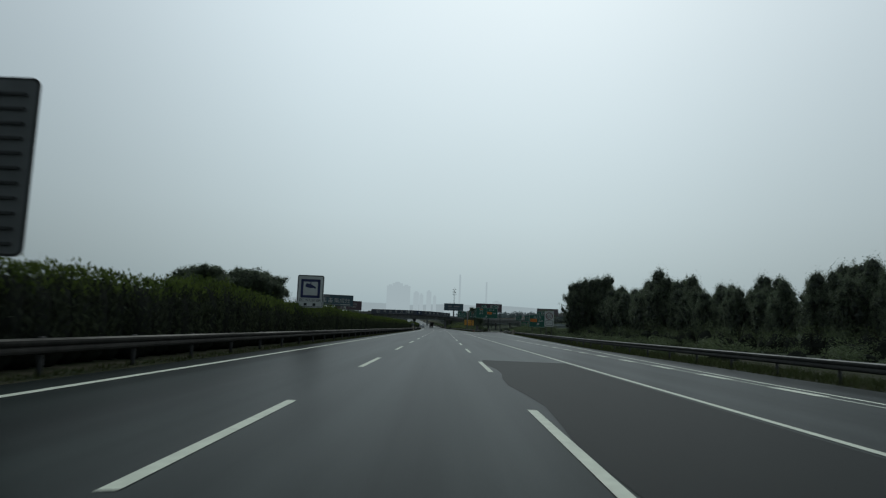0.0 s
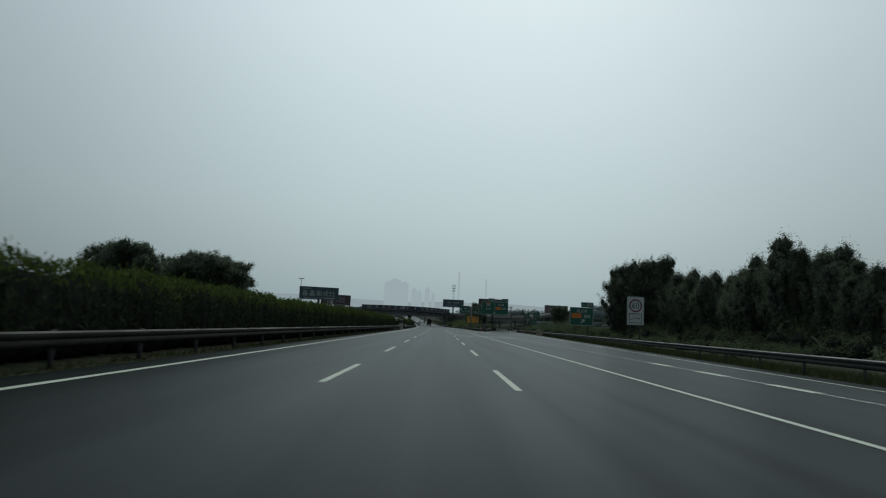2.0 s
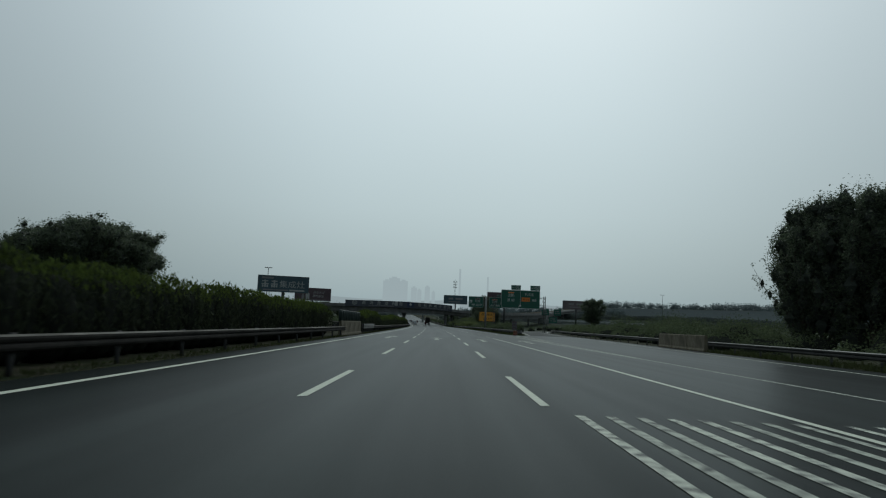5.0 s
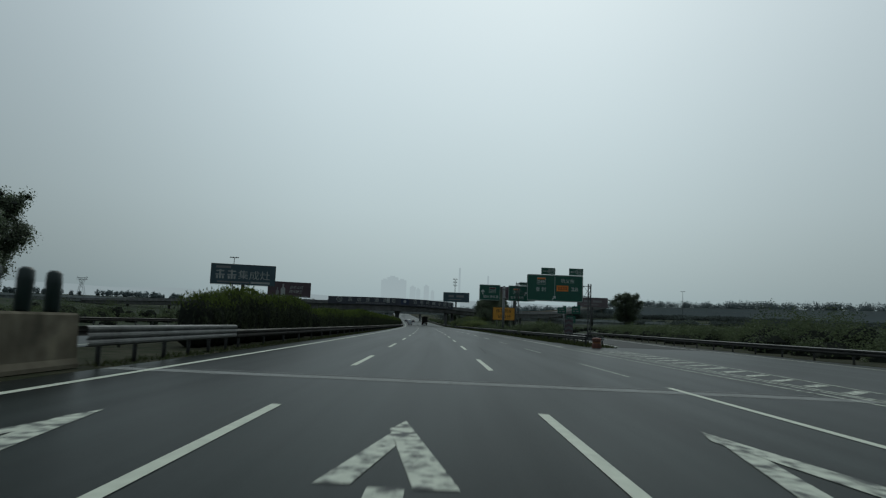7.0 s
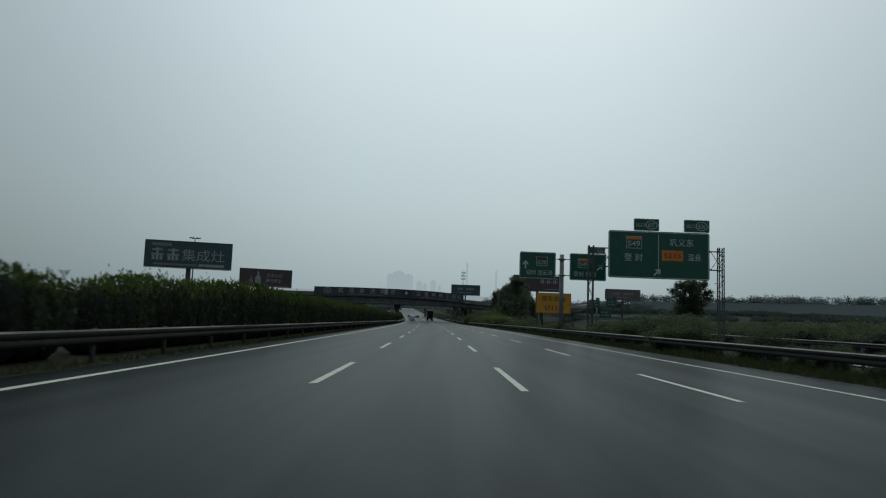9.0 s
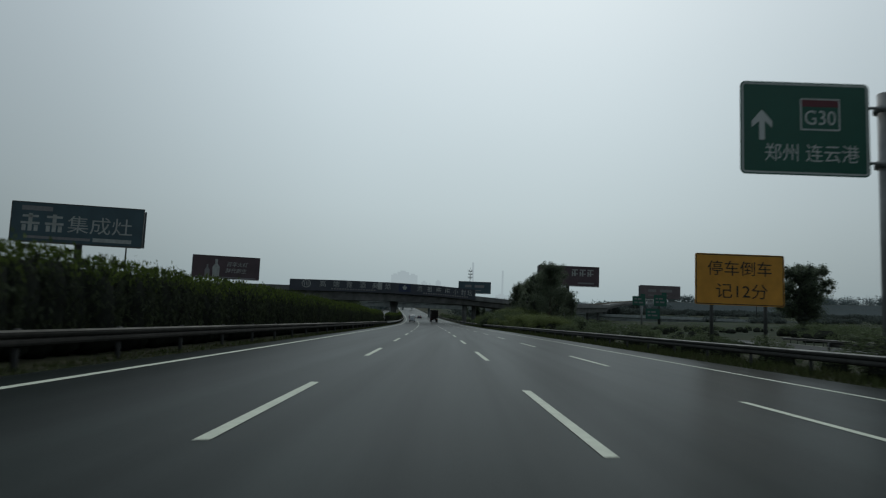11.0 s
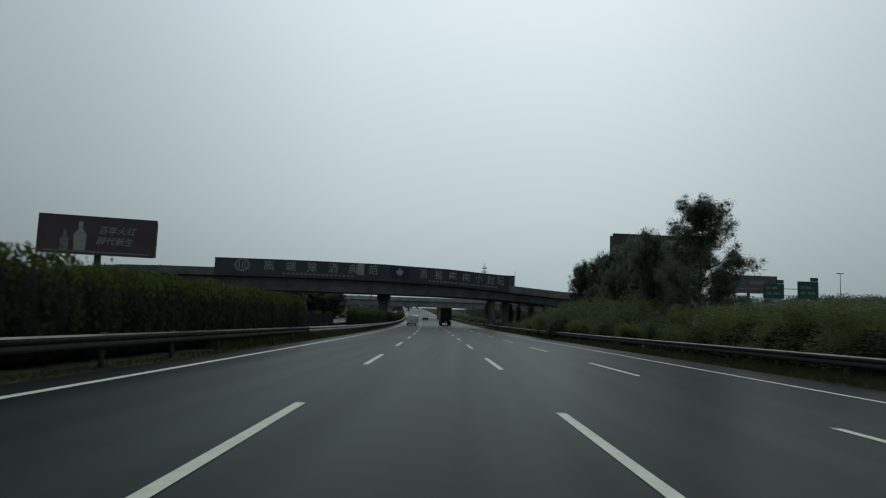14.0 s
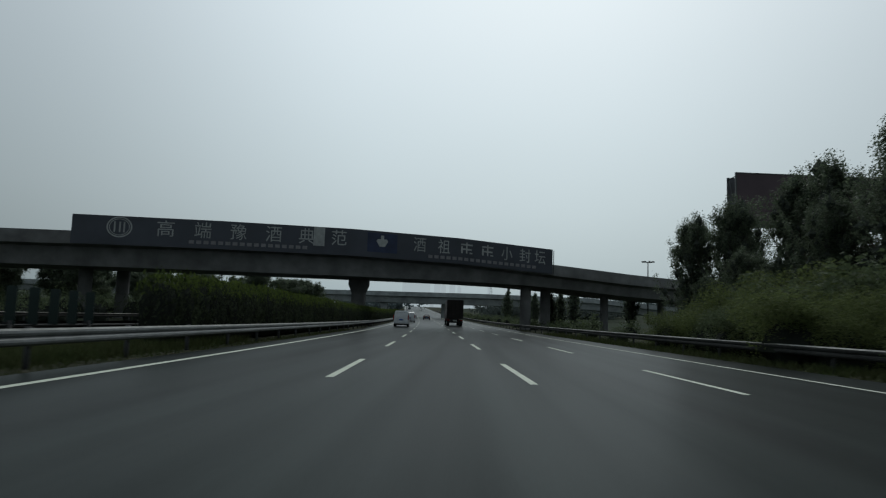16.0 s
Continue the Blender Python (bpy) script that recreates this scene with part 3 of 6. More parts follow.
def median_and_verges():
    bm = bmesh.new()
    ribbon(bm, -300, 2000, -11.75, -6.6, -0.02, 6)
    tagged(part("median", bm, SOIL), "bare brown soil and thin grass median strip", "ground", kind="structure")
    bm = bmesh.new()
    ribbon(bm, -80, 300, lambda y: PAVED_R(y) - 0.05, lambda y: PAVED_R(y) + 14, lambda y: -0.03, 6)
    tagged(part("verge", bm, SOIL), "soil and weeds verge beyond the guardrail", "ground", kind="structure")
    bm = bmesh.new()
    ribbon(bm, NOSE + 3, 2000, interp([(NOSE, 10.2), (240, 10.5), (2000, 10.5)]), interp([(NOSE, 12.2), (240, 14.5), (270, 17.6), (300, 21.6), (330, 27), (2000, 27)]), -0.03, 6)
    tagged(part("verge", bm, SOIL), "soil and weeds verge between motorway and slip road", "ground", kind="structure")


ground()
main_road()
RAMP_L, RAMP_R = exit_ramp()
opposite_road()
median_and_verges()

# ---- guardrails ----


def w_profile(waves=2):
    """Cross-section of a waved rail: offset towards the road, height."""
    out = []
    for k in range(waves - 1, -1, -1):
        z = 0.155 * k
        out += [(0.0 if k == waves - 1 else 0.045, z + 0.155), (0.075, z + 0.12), (0.085, z + 0.078), (0.075, z + 0.036)]
    return out + [(0.0, 0.0)]


def guardrail(y0, y1, off, side, top=0.72, post=4.0, waves=2, mat=None, lip=None, label="galvanised two-wave steel guardrail on round posts"):
    """A rail along the road at an offset (number or function); side +1: its face looks towards +x."""
    f = off if callable(off) else (lambda y: off)
    ob = thing("guardrail", label, "guardrail", f(y0) + bend(y0), y0, 0, group="guardrails along the motorway")
    bx, by = f(y0) + bend(y0), y0
    prof = w_profile(waves)
    tall = 0.155 * waves
    bm = bmesh.new()
    n = max(1, round((y1 - y0) / 4))
    prev = None
    for i in range(n + 1):
        y = y0 + (y1 - y0) * i / n
        x = f(y) + bend(y)
        row = []
        for sgn, back in ((1, 0.0), (-1, 0.006)):
            pts = prof if sgn > 0 else prof[::-1]
            row += [bm.verts.new((x - bx + side * (d - back), y - by, top - tall + h + rise(y))) for d, h in pts]
        if prev:
            for j in range(len(row)):
                k = (j + 1) % len(row)
                q = (prev[j], prev[k], row[k], row[j])
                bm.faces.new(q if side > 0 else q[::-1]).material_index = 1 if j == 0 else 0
        prev = row
    # dark rail face; the upturned lip takes the painted highlight colour
    part("rail", bm, [mat or STEEL, lip or LIT_DUST_THIN], ob)
    bm = bmesh.new()
    rod(bm, (0, 0, -0.45), (0, 0, top + 0.02), 0.057, n=10)
    me = to_mesh("post", bm, STEEL_DULL, True)
    bm = bmesh.new()
    box(bm, -0.09, -0.1, top - 0.29, 0.09, 0.1, top - 0.02)
    mb = to_mesh("spacer", bm, STEEL_DULL)
    y = y0 + 1.0
    cnt = 0
    while y < y1 and cnt < 150:
        x = f(y) + bend(y) - side * 0.17
        p = new("post", me)
        p.parent = ob
        p.matrix_basis = pose(x - bx, y - by, rise(y))
        b = new("spacer", mb)
        b.parent = p
        b.matrix_basis = pose(side * 0.085, 0, 0)
        y += post
        cnt += 1
    return ob


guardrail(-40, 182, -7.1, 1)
guardrail(195.4, 206.4, -7.1, 1, top=0.9, post=1.9, waves=3, mat=STEEL_MID, lip=LIT_DUST, label="tall three-wave steel guardrail at the barrier end")
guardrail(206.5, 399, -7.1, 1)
guardrail(399.1, 470, -7.1, 1, mat=STEEL_PALER, lip=LIT_DUST, label="paler galvanised guardrail across the planting gap")
guardrail(470.1, 700, -7.1, 1, mat=STEEL_PALER, lip=LIT_DUST)
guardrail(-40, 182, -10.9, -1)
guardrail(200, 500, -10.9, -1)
guardrail(-40, 177.5, RAIL_R, -1, mat=STEEL_ROADSIDE, lip=LIT_DUST)
guardrail(190.5, 380, RAIL_R, -1, mat=STEEL_ROADSIDE, lip=LIT_DUST)
guardrail(231.6, 480, interp([(NOSE, 11.5), (240, 11.6), (900, 11.4)]), -1, mat=STEEL_ROADSIDE, lip=LIT_DUST)
guardrail(480, 800, 11.4, -1, mat=STEEL_ROADSIDE, lip=LIT_DUST)
guardrail(232, 330, lambda y: RAMP_L(y) - 0.6, 1, mat=STEEL_ROADSIDE, lip=LIT_DUST)
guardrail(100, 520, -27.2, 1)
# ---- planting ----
# Lumps filling the crowns; inner shade is put into their duller leaf colour.
LEAF_SHADE = material("inner_shade_leaves", (0.085, 0.1, 0.082), rough=0.8, var=0.2, scale=2, spec=0.2, trans=0.3)



def shoot_quads(rng, centers, size, lean=0.35):
    """Slender upright sprays standing at centers."""
    n = len(centers)
    u = rng.normal(0, lean, (n, 3)) + np.array([0, 0, 1.0])
    u /= np.linalg.norm(u, axis=1, keepdims=True)
    v = np.cross(u, rng.normal(0, 1, (n, 3)))
    v /= np.linalg.norm(v, axis=1, keepdims=True) + 1e-9
    s = (size * rng.uniform(0.6, 1.4, n))[:, None]
    return np.stack([centers - u * s, centers - v * s * 0.3, centers + u * s, centers + v * s * 0.3], 1).reshape(-1, 3)


def leaf_quads(rng, centers, normals, size, spread=0.9):
    """Rhombic leaves at centers, facing roughly along normals."""
    n = len(centers)
    nr = normals + rng.normal(0, spread, (n, 3))
    nr /= np.linalg.norm(nr, axis=1, keepdims=True) + 1e-9
    t = rng.normal(0, 1, (n, 3))
    u = np.cross(nr, t)
    u /= np.linalg.norm(u, axis=1, keepdims=True) + 1e-9
    v = np.cross(nr, u)
    s = (size * rng.uniform(0.6, 1.3, n))[:, None]
    q = np.stack([centers - u * s, centers - v * s * 0.55, centers + u * s, centers + v * s * 0.55], 1)
    return q.reshape(-1, 3)


def lathe(bm, x, y, z0, prof, n=8, wob=0.0, rnd=None):
    prev = None
    for r, z in prof:
        ring = []
        for i in range(n):
            a = 2 * math.pi * i / n
            rr = r * (1 + (rnd.uniform(-wob, wob) if rnd else 0))
            ring.append(bm.verts.new((x + rr * math.cos(a), y + rr * math.sin(a), z0 + z)))
        if prev:
            for i in range(n):
                j = (i + 1) % n
                bm.faces.new((prev[i], prev[j], ring[j], ring[i]))
        else:
            bm.faces.new(ring[::-1])
        prev = ring
    bm.faces.new(prev)


def hedge(y0, y1, top, seed, label, leaves=410, gap=1.0):
    """Clipped evergreen shrubs planted close together down the median."""
    rng, rnd = np.random.default_rng(seed), random.Random(seed)
    ob = thing("hedge", label, "hedge", -8.75 + bend(y0), y0, 0, kind="stuff")
    bm = bmesh.new()
    chunks, crown = [], []
    y = y0 + 0.5
    while y < y1 - 0.3:
        h = top(y) * rnd.uniform(0.94, 1.05)
        r = rnd.uniform(0.72, 0.92)
        x = -8.75 + bend(y) + rnd.uniform(-0.12, 0.12)
        prof = [(0.35 * r, 0.0), (0.6 * r, 0.2), (0.74 * r, 0.35 * h), (0.74 * r, 0.62 * h), (0.58 * r, 0.82 * h), (0.2 * r, 0.9 * h)]
        lathe(bm, x - ob.location.x, y - y0, rise(y) - 0.02, prof, 8, 0.12, rnd)
        n = int(leaves * (1.0 if y < 470 else 0.45))
        u = rng.uniform(0.1, 1.02, n) ** 0.8
        th = np.where(rng.random(n) < 0.72, rng.normal(-0.5, 0.95, n), rng.uniform(0, 2 * math.pi, n))
        rad = r * np.interp(u, [0.1, 0.3, 0.6, 0.85, 1.0, 1.05], [0.55, 0.95, 1.0, 0.85, 0.4, 0.1]) * rng.uniform(0.86, 1.1, n)
        c = np.stack([x + rad * np.cos(th), y + rad * np.sin(th), rise(y) + u * h], 1)
        # crown leaves, with some long shoots standing up
        m = n // 2
        k = rng.uniform(0, 1, m) ** 0.5 * r
        ph = rng.uniform(0, 2 * math.pi, m)
        shoot = rng.uniform(-0.12, 0.12, m) + (rng.random(m) < 0.12) * rng.uniform(0.0, 0.24, m)
        c2 = np.stack([x + k * np.cos(ph), y + k * np.sin(ph), rise(y) + h * (1 - 0.25 * (k / r) ** 3) + shoot], 1)
        # towards the top, ever more leaves take the brightened colour
        young = rng.random(n) < (u - 0.74) * 3.2
        chunks.append(shoot_quads(rng, c[~young], 0.09, 0.45))
        crown.append(shoot_quads(rng, c[young], 0.08, 0.35))
        crown.append(shoot_quads(rng, c2, 0.075, 0.3))
        y += gap * rnd.uniform(0.85, 1.15)
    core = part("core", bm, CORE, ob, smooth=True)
    v = np.concatenate(chunks) - np.array(ob.location)
    lv = new("foliage", mesh_from_arrays("foliage", v, 4, LEAF_HEDGE))
    lv.parent = ob
    lv = new("backlit_shoots", mesh_from_arrays("backlit_shoots", np.concatenate(crown) - np.array(ob.location), 4, LEAF_SHOOT_LIT))
    lv.parent = ob
    tagged(lv, "yellow-green new growth, coloured brighter as if backlit")
    return ob


def tree_mesh(seed, h, r, leaf, count, base=0.18, dense=0.8):
    """Trunk, limbs and leaf clumps of one tree, standing at the origin."""
    rng, rnd = np.random.default_rng(seed), random.Random(seed)
    bm = bmesh.new()
    pts = [Vector((0, 0, -0.3))]
    k = 7
    for i in range(1, k + 1):
        pts.append(Vector((rnd.uniform(-0.02, 0.02) * h, rnd.uniform(-0.02, 0.02) * h, h * 0.88 * i / k)))
    r0 = 0.018 * h + 0.03
    for i in range(k):
        rod(bm, pts[i], pts[i + 1], r0 * (1 - i / (k + 0.6)), r0 * (1 - (i + 1) / (k + 0.6)), 8)
    clumps, fill = [], []
    nl = 26 if dense > 0.5 else 36
    spread = 0.15 * r

    def scatter(sigma):
        return max(-1.4 * sigma, min(1.4 * sigma, rnd.gauss(0, sigma)))

    full = 1.9 if dense > 0.5 else 1.4
    for i in range(nl):
        f = base + (0.97 - base) * (i + 0.5) / nl
        j = min(k - 1, int(f / 0.88 * k))
        a = pts[j].lerp(pts[j + 1], min(1.0, f / 0.88 * k - j)) if f < 0.88 else pts[k]
        ang = i * 2.4 + rnd.uniform(-0.5, 0.5)
        q = (f - base) / (1 - base)
        if dense > 0.5:
            reach = r * (0.45 + 0.75 * math.sin(math.pi * min(1.0, q * 0.9 + 0.12))) * rnd.uniform(0.6, 1.04)
        else:
            reach = r * (1.5 - 1.2 * q) * rnd.uniform(0.65, 1.05)
        up = reach * rnd.uniform(0.35, 0.95)
        b = a + Vector((math.cos(ang) * reach, math.sin(ang) * reach, up))
        b.z = min(b.z, h * rnd.uniform(0.96, 1.0))
        mid = a.lerp(b, 0.5) + Vector((0, 0, -0.08 * reach))
        fill += [(a.lerp(b, 0.15), r * 0.3), (mid, r * 0.24)]
        w = r0 * 0.32 * (1.1 - f)
        rod(bm, a, mid, w + 0.012, w * 0.7 + 0.008, 5)
        rod(bm, mid, b, w * 0.7 + 0.008, 0.006, 5)
        for t in (0.45, 0.7, 0.95, 1.05):
            p = a.lerp(b, t) + Vector((scatter(0.09 * r), scatter(0.09 * r), scatter(0.06 * r)))
            clumps.append((p, full * r * rnd.uniform(0.12, 0.22)))
            for s in range(4):
                e = p + Vector((scatter(spread), scatter(spread), 0.04 * r + scatter(0.75 * spread)))
                clumps.append((e, full * r * rnd.uniform(0.06, 0.14)))
    for s in range(8):
        p = pts[k] + Vector((rnd.gauss(0, 0.1 * r), rnd.gauss(0, 0.1 * r), rnd.uniform(-0.1, 0.035) * h))
        clumps.append((p, r * rnd.uniform(0.1, 0.18)))
    area = sum(c * c for p, c in clumps)
    cs, ns = [], []
    for p, cr in clumps:
        per = max(5, int(count * cr * cr / area))
        d = rng.normal(0, 1, (per, 3))
        d /= np.linalg.norm(d, axis=1, keepdims=True)
        rad = cr * np.minimum(np.abs(rng.normal(0, 0.5, per)) + 0.3, 1.05)
        cs.append(np.array(p) + d * rad[:, None] * np.array([1, 1, 0.85]))
        ns.append(d + np.array([0, 0, 0.4]))
    cs = np.concatenate(cs)
    cs[:, 2] = np.maximum(cs[:, 2], 0.12 * h)
    core = []
    octa = np.array([[1, 0, 0], [0, 1, 0], [0, 0, 1], [0, 1, 0], [-1, 0, 0], [0, 0, 1], [-1, 0, 0], [0, -1, 0], [0, 0, 1], [0, -1, 0], [1, 0, 0], [0, 0, 1],
                     [0, 1, 0], [1, 0, 0], [0, 0, -1], [-1, 0, 0], [0, 1, 0], [0, 0, -1], [0, -1, 0], [-1, 0, 0], [0, 0, -1], [1, 0, 0], [0, -1, 0], [0, 0, -1]], float)
    for p, cr in [(p, 0.52 * c) for p, c in clumps] + fill if dense > 0.5 else clumps:
        core.append(np.array(p) + octa * np.array([1, 1, 0.9]) * cr * rng.uniform(0.6 * dense, 1.1 * dense, 3) * (1.0 if dense > 0.5 else 0.6))
    core = np.concatenate(core)
    core[:, 2] = np.maximum(core[:, 2], 0.1 * h)
    return to_mesh("trunk", bm, BARK, True), mesh_from_arrays("inner_foliage", core, 3, LEAF_SHADE), mesh_from_arrays("crown", leaf_quads(rng, cs, np.concatenate(ns), leaf, 0.8), 4, LEAF_TREE)


def poplar_mesh(seed, h, r, leaf, count, base=0.06, dense=0.8, taper=0.5):
    """An upright tree: steep limbs ending in many slender leafy tips of uneven height."""
    rng, rnd = np.random.default_rng(seed), random.Random(seed)
    bm = bmesh.new()
    k = 8
    pts = [Vector((0, 0, -0.3))] + [Vector((rnd.uniform(-0.015, 0.015) * h, rnd.uniform(-0.015, 0.015) * h, h * 0.93 * i / k)) for i in range(1, k + 1)]
    r0 = 0.014 * h + 0.03
    for i in range(k):
        rod(bm, pts[i], pts[i + 1], r0 * (1 - i / (k + 0.4)), r0 * (1 - (i + 1) / (k + 0.4)), 7)
    clumps, inner = [], []
    nl = 44
    for i in range(nl):
        f = base + (0.9 - base) * (i / (nl - 1)) ** 0.9
        j = min(k - 1, int(f / 0.93 * k))
        a = pts[j].lerp(pts[j + 1], min(1.0, max(0.0, f / 0.93 * k - j)))
        ang = i * 2.4 + rnd.uniform(-0.4, 0.4)
        reach = r * (0.12 + 0.88 * (1 - f) ** 0.75) * rnd.uniform(0.5, 1.12) * min(1.0, 0.7 + 2.0 * (f - base))
        b = a + Vector((math.cos(ang) * reach, math.sin(ang) * reach, reach * rnd.uniform(0.8, 1.9) + 0.05 * h))
        b.z = min(b.z, h * (1.0 - taper * min(1.0, reach / r)) * rnd.uniform(0.78, 1.0))
        w = r0 * 0.3 * (1.1 - f)
        mid = a.lerp(b, 0.55) + Vector((math.cos(ang), math.sin(ang), -0.4)) * 0.1 * reach
        rod(bm, a, mid, w + 0.012, w * 0.6 + 0.008, 5)
        rod(bm, mid, b, w * 0.6 + 0.008, 0.006, 5)
        for t in (0.25, 0.48, 0.68, 0.86, 1.0):
            p = a.lerp(mid, t / 0.55) if t < 0.55 else mid.lerp(b, (t - 0.55) / 0.45)
            wide = r * rnd.uniform(0.13, 0.23) * (1.3 - 0.85 * t)
            clumps.append((p + Vector((rnd.gauss(0, 0.05 * r), rnd.gauss(0, 0.05 * r), rnd.gauss(0, 0.06 * r))), wide, wide * rnd.uniform(1.3, 2.0)))
            if t < 0.7:
                inner.append((p, wide * 0.95))
    clumps.append((Vector((pts[k].x, pts[k].y, h * 0.95)), 0.1 * r, 0.05 * h))
    area = sum(w * t for p, w, t in clumps)
    cs, ns = [], []
    for p, wide, tall in clumps:
        per = max(6, int(count * wide * tall / area))
        d = rng.normal(0, 1, (per, 3))
        d /= np.linalg.norm(d, axis=1, keepdims=True)
        cs.append(np.array(p) + d * np.minimum(np.abs(rng.normal(0, 0.45, per)) + 0.3, 1.15)[:, None] * np.array([wide, wide, tall]))
        ns.append(d + np.array([0, 0, 0.4]))
    cs = np.concatenate(cs)
    cs[:, 2] = np.clip(cs[:, 2], 0.05 * h, None)
    octa = np.array([[1, 0, 0], [0, 1, 0], [0, 0, 1], [0, 1, 0], [-1, 0, 0], [0, 0, 1], [-1, 0, 0], [0, -1, 0], [0, 0, 1], [0, -1, 0], [1, 0, 0], [0, 0, 1],
                     [0, 1, 0], [1, 0, 0], [0, 0, -1], [-1, 0, 0], [0, 1, 0], [0, 0, -1], [0, -1, 0], [-1, 0, 0], [0, 0, -1], [1, 0, 0], [0, -1, 0], [0, 0, -1]], float)
    core = np.concatenate([np.array(p) + octa * np.array([1, 1, 1.5]) * c * rng.uniform(0.6 * dense, 1.15 * dense, 3) for p, c in inner])
    core[:, 2] = np.maximum(core[:, 2], 0.04 * h)
    return to_mesh("trunk", bm, BARK, True), mesh_from_arrays("inner_foliage", core, 3, LEAF_SHADE), mesh_from_arrays("crown", leaf_quads(rng, cs, np.concatenate(ns), leaf, 0.8), 4, LEAF_TREE)


TREE_KINDS = {}


def tree(kind, x, y, scale, rz, label, group, z=None):
    name, h, r, leaf, count, base, style, seed = kind
    z = ground_height(x, y) if z is None else z
    if kind not in TREE_KINDS:
        ob = thing("tree", label, "tree", x, y, z, group=group)
        if style == "poplar":
            meshes = poplar_mesh(seed, h, r, leaf, count, base, *((0.6, 0.28) if name == "near_b" else (0.72, 0.4)))
        else:
            meshes = tree_mesh(seed, h, r, leaf, count, base, 0.45 if name == "near_a" else 0.85)
        for nm, me in zip(("trunk", "inner_foliage", "crown"), meshes):
            p = new(nm, me)
            p.parent = ob
        TREE_KINDS[kind] = ob
        ob.matrix_world = pose(x, y, z, 0, 0, rz) @ Matrix.Diagonal((scale, scale, scale, 1))
        return ob
    src = TREE_KINDS[kind]
    ob = copy_thing(src, pose(x, y, z, 0, 0, rz))
    ob.scale = (scale, scale, scale)
    return tagged(ob, label, "tree", group)


POPLAR_A = ("poplar_a", 12.0, 3.8, 0.085, 19000, 0.06, "poplar", 3)
POPLAR_B = ("poplar_b", 11.0, 3.9, 0.085, 19000, 0.06, "poplar", 8)
POPLAR_C = ("poplar_c", 13.0, 3.6, 0.085, 19000, 0.05, "poplar", 14)
ROUND_A = ("round_a", 13.0, 4.4, 0.14, 42000, 0.16, "round", 21)
ROUND_B = ("round_b", 12.0, 4.8, 0.14, 42000, 0.14, "round", 33)
NEAR_A = ("near_a", 14.3, 3.5, 0.066, 75000, 0.2, "round", 47)
NEAR_B = ("near_b", 12.0, 4.0, 0.07, 36000, 0.06, "poplar", 52)
SMALL = ("small", 12.0, 3.2, 0.17, 5000, 0.08, "poplar", 55)


def bush_mesh(seed, count=1250, leaf=0.05, mat=None):
    """A rounded shrub of unit height: several stems and a loose ball of leaves."""
    rng, rnd = np.random.default_rng(seed), random.Random(seed)
    bm = bmesh.new()
    cs, ns = [], []
    for i in range(17):
        a = i * 2.4
        e = Vector((math.cos(a) * rnd.uniform(0.12, 0.48), math.sin(a) * rnd.uniform(0.12, 0.48), rnd.uniform(0.2, 0.95)))
        rod(bm, (e.x * 0.15, e.y * 0.15, -0.05), (e.x * 0.9, e.y * 0.9, e.z * 0.75), 0.016, 0.005, 5)
        per = count // 17
        d = rng.normal(0, 1, (per, 3))
        d /= np.linalg.norm(d, axis=1, keepdims=True)
        rad = rnd.uniform(0.16, 0.28) * rng.uniform(0.3, 1.15, per) ** 0.6
        c = np.array(e) * np.array([1, 1, 0.8]) + d * rad[:, None]
        c[:, 2] = np.abs(c[:, 2])
        cs.append(c)
        ns.append(d + np.array([0, 0, 0.4]))
    lathe(bm, 0, 0, -0.05, [(0.3, 0.0), (0.36, 0.2), (0.33, 0.42), (0.16, 0.62)], 9, 0.2, rnd)
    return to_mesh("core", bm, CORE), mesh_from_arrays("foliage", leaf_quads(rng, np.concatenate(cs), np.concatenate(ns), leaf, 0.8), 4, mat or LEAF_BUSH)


BUSH_MESHES = [bush_mesh(s, 2800, 0.026) for s in (61, 62, 63, 64)]
BUSH_FINE = [bush_mesh(s, 6000, 0.018) for s in (65, 66, 67)]
BUSH_BRIGHT = [bush_mesh(s, 12000, 0.0145, LEAF_BRIGHT) for s in (68, 69, 70)]


def bush(x, y, h, w, rz, label, group, z=None, fine=False, bright=False):
    k = int(abs(x * 7 + y * 3))
    ob = thing("bush", label, "bush", x, y, ground_height(x, y) if z is None else z, rz, group)
    for nm, me in zip(("core", "foliage"), BUSH_BRIGHT[k % 3] if bright else BUSH_FINE[k % 3] if fine else BUSH_MESHES[k % 4]):
        p = new(nm, me)
        p.parent = ob
    ob.scale = (w, w, h)
    return ob


HEDGE_TOP = interp([(-60, 2.3), (0, 2.25), (12, 2.25), (20, 2.4), (26, 2.6), (29, 2.6), (33, 2.35), (40, 2.2), (46, 2.1), (52, 2.4), (58, 2.45), (63, 2.2), (80, 2.2), (104, 2.22), (130, 2.3), (181, 2.2), (206, 1.7), (208, 2.05), (213, 2.5), (217, 2.3), (224, 2.45), (228, 2.2), (231, 1.8), (236, 2.0), (243, 2.1), (248, 1.85), (250, 1.9), (256, 2.25), (264, 2.5), (300, 2.4), (335, 2.45), (350, 2.4), (362, 2.5), (380, 2.35), (403, 2.45), (431, 2.3), (450, 2.35), (800, 2.1)])
hedge(-24, 181.5, HEDGE_TOP, 1, "dense dark green clipped median hedge with lighter shoots")
hedge(206.6, 228.4, HEDGE_TOP, 2, "dense green median hedge with lighter shoots on top")
hedge(230.3, 248.2, HEDGE_TOP, 5, "short dark green stretch of clipped median hedge")
hedge(249.6, 403.5, HEDGE_TOP, 3, "dense green median hedge behind the guardrail")
hedge(433, 640, HEDGE_TOP, 4, "clipped green median hedge running under the overpass", leaves=420)


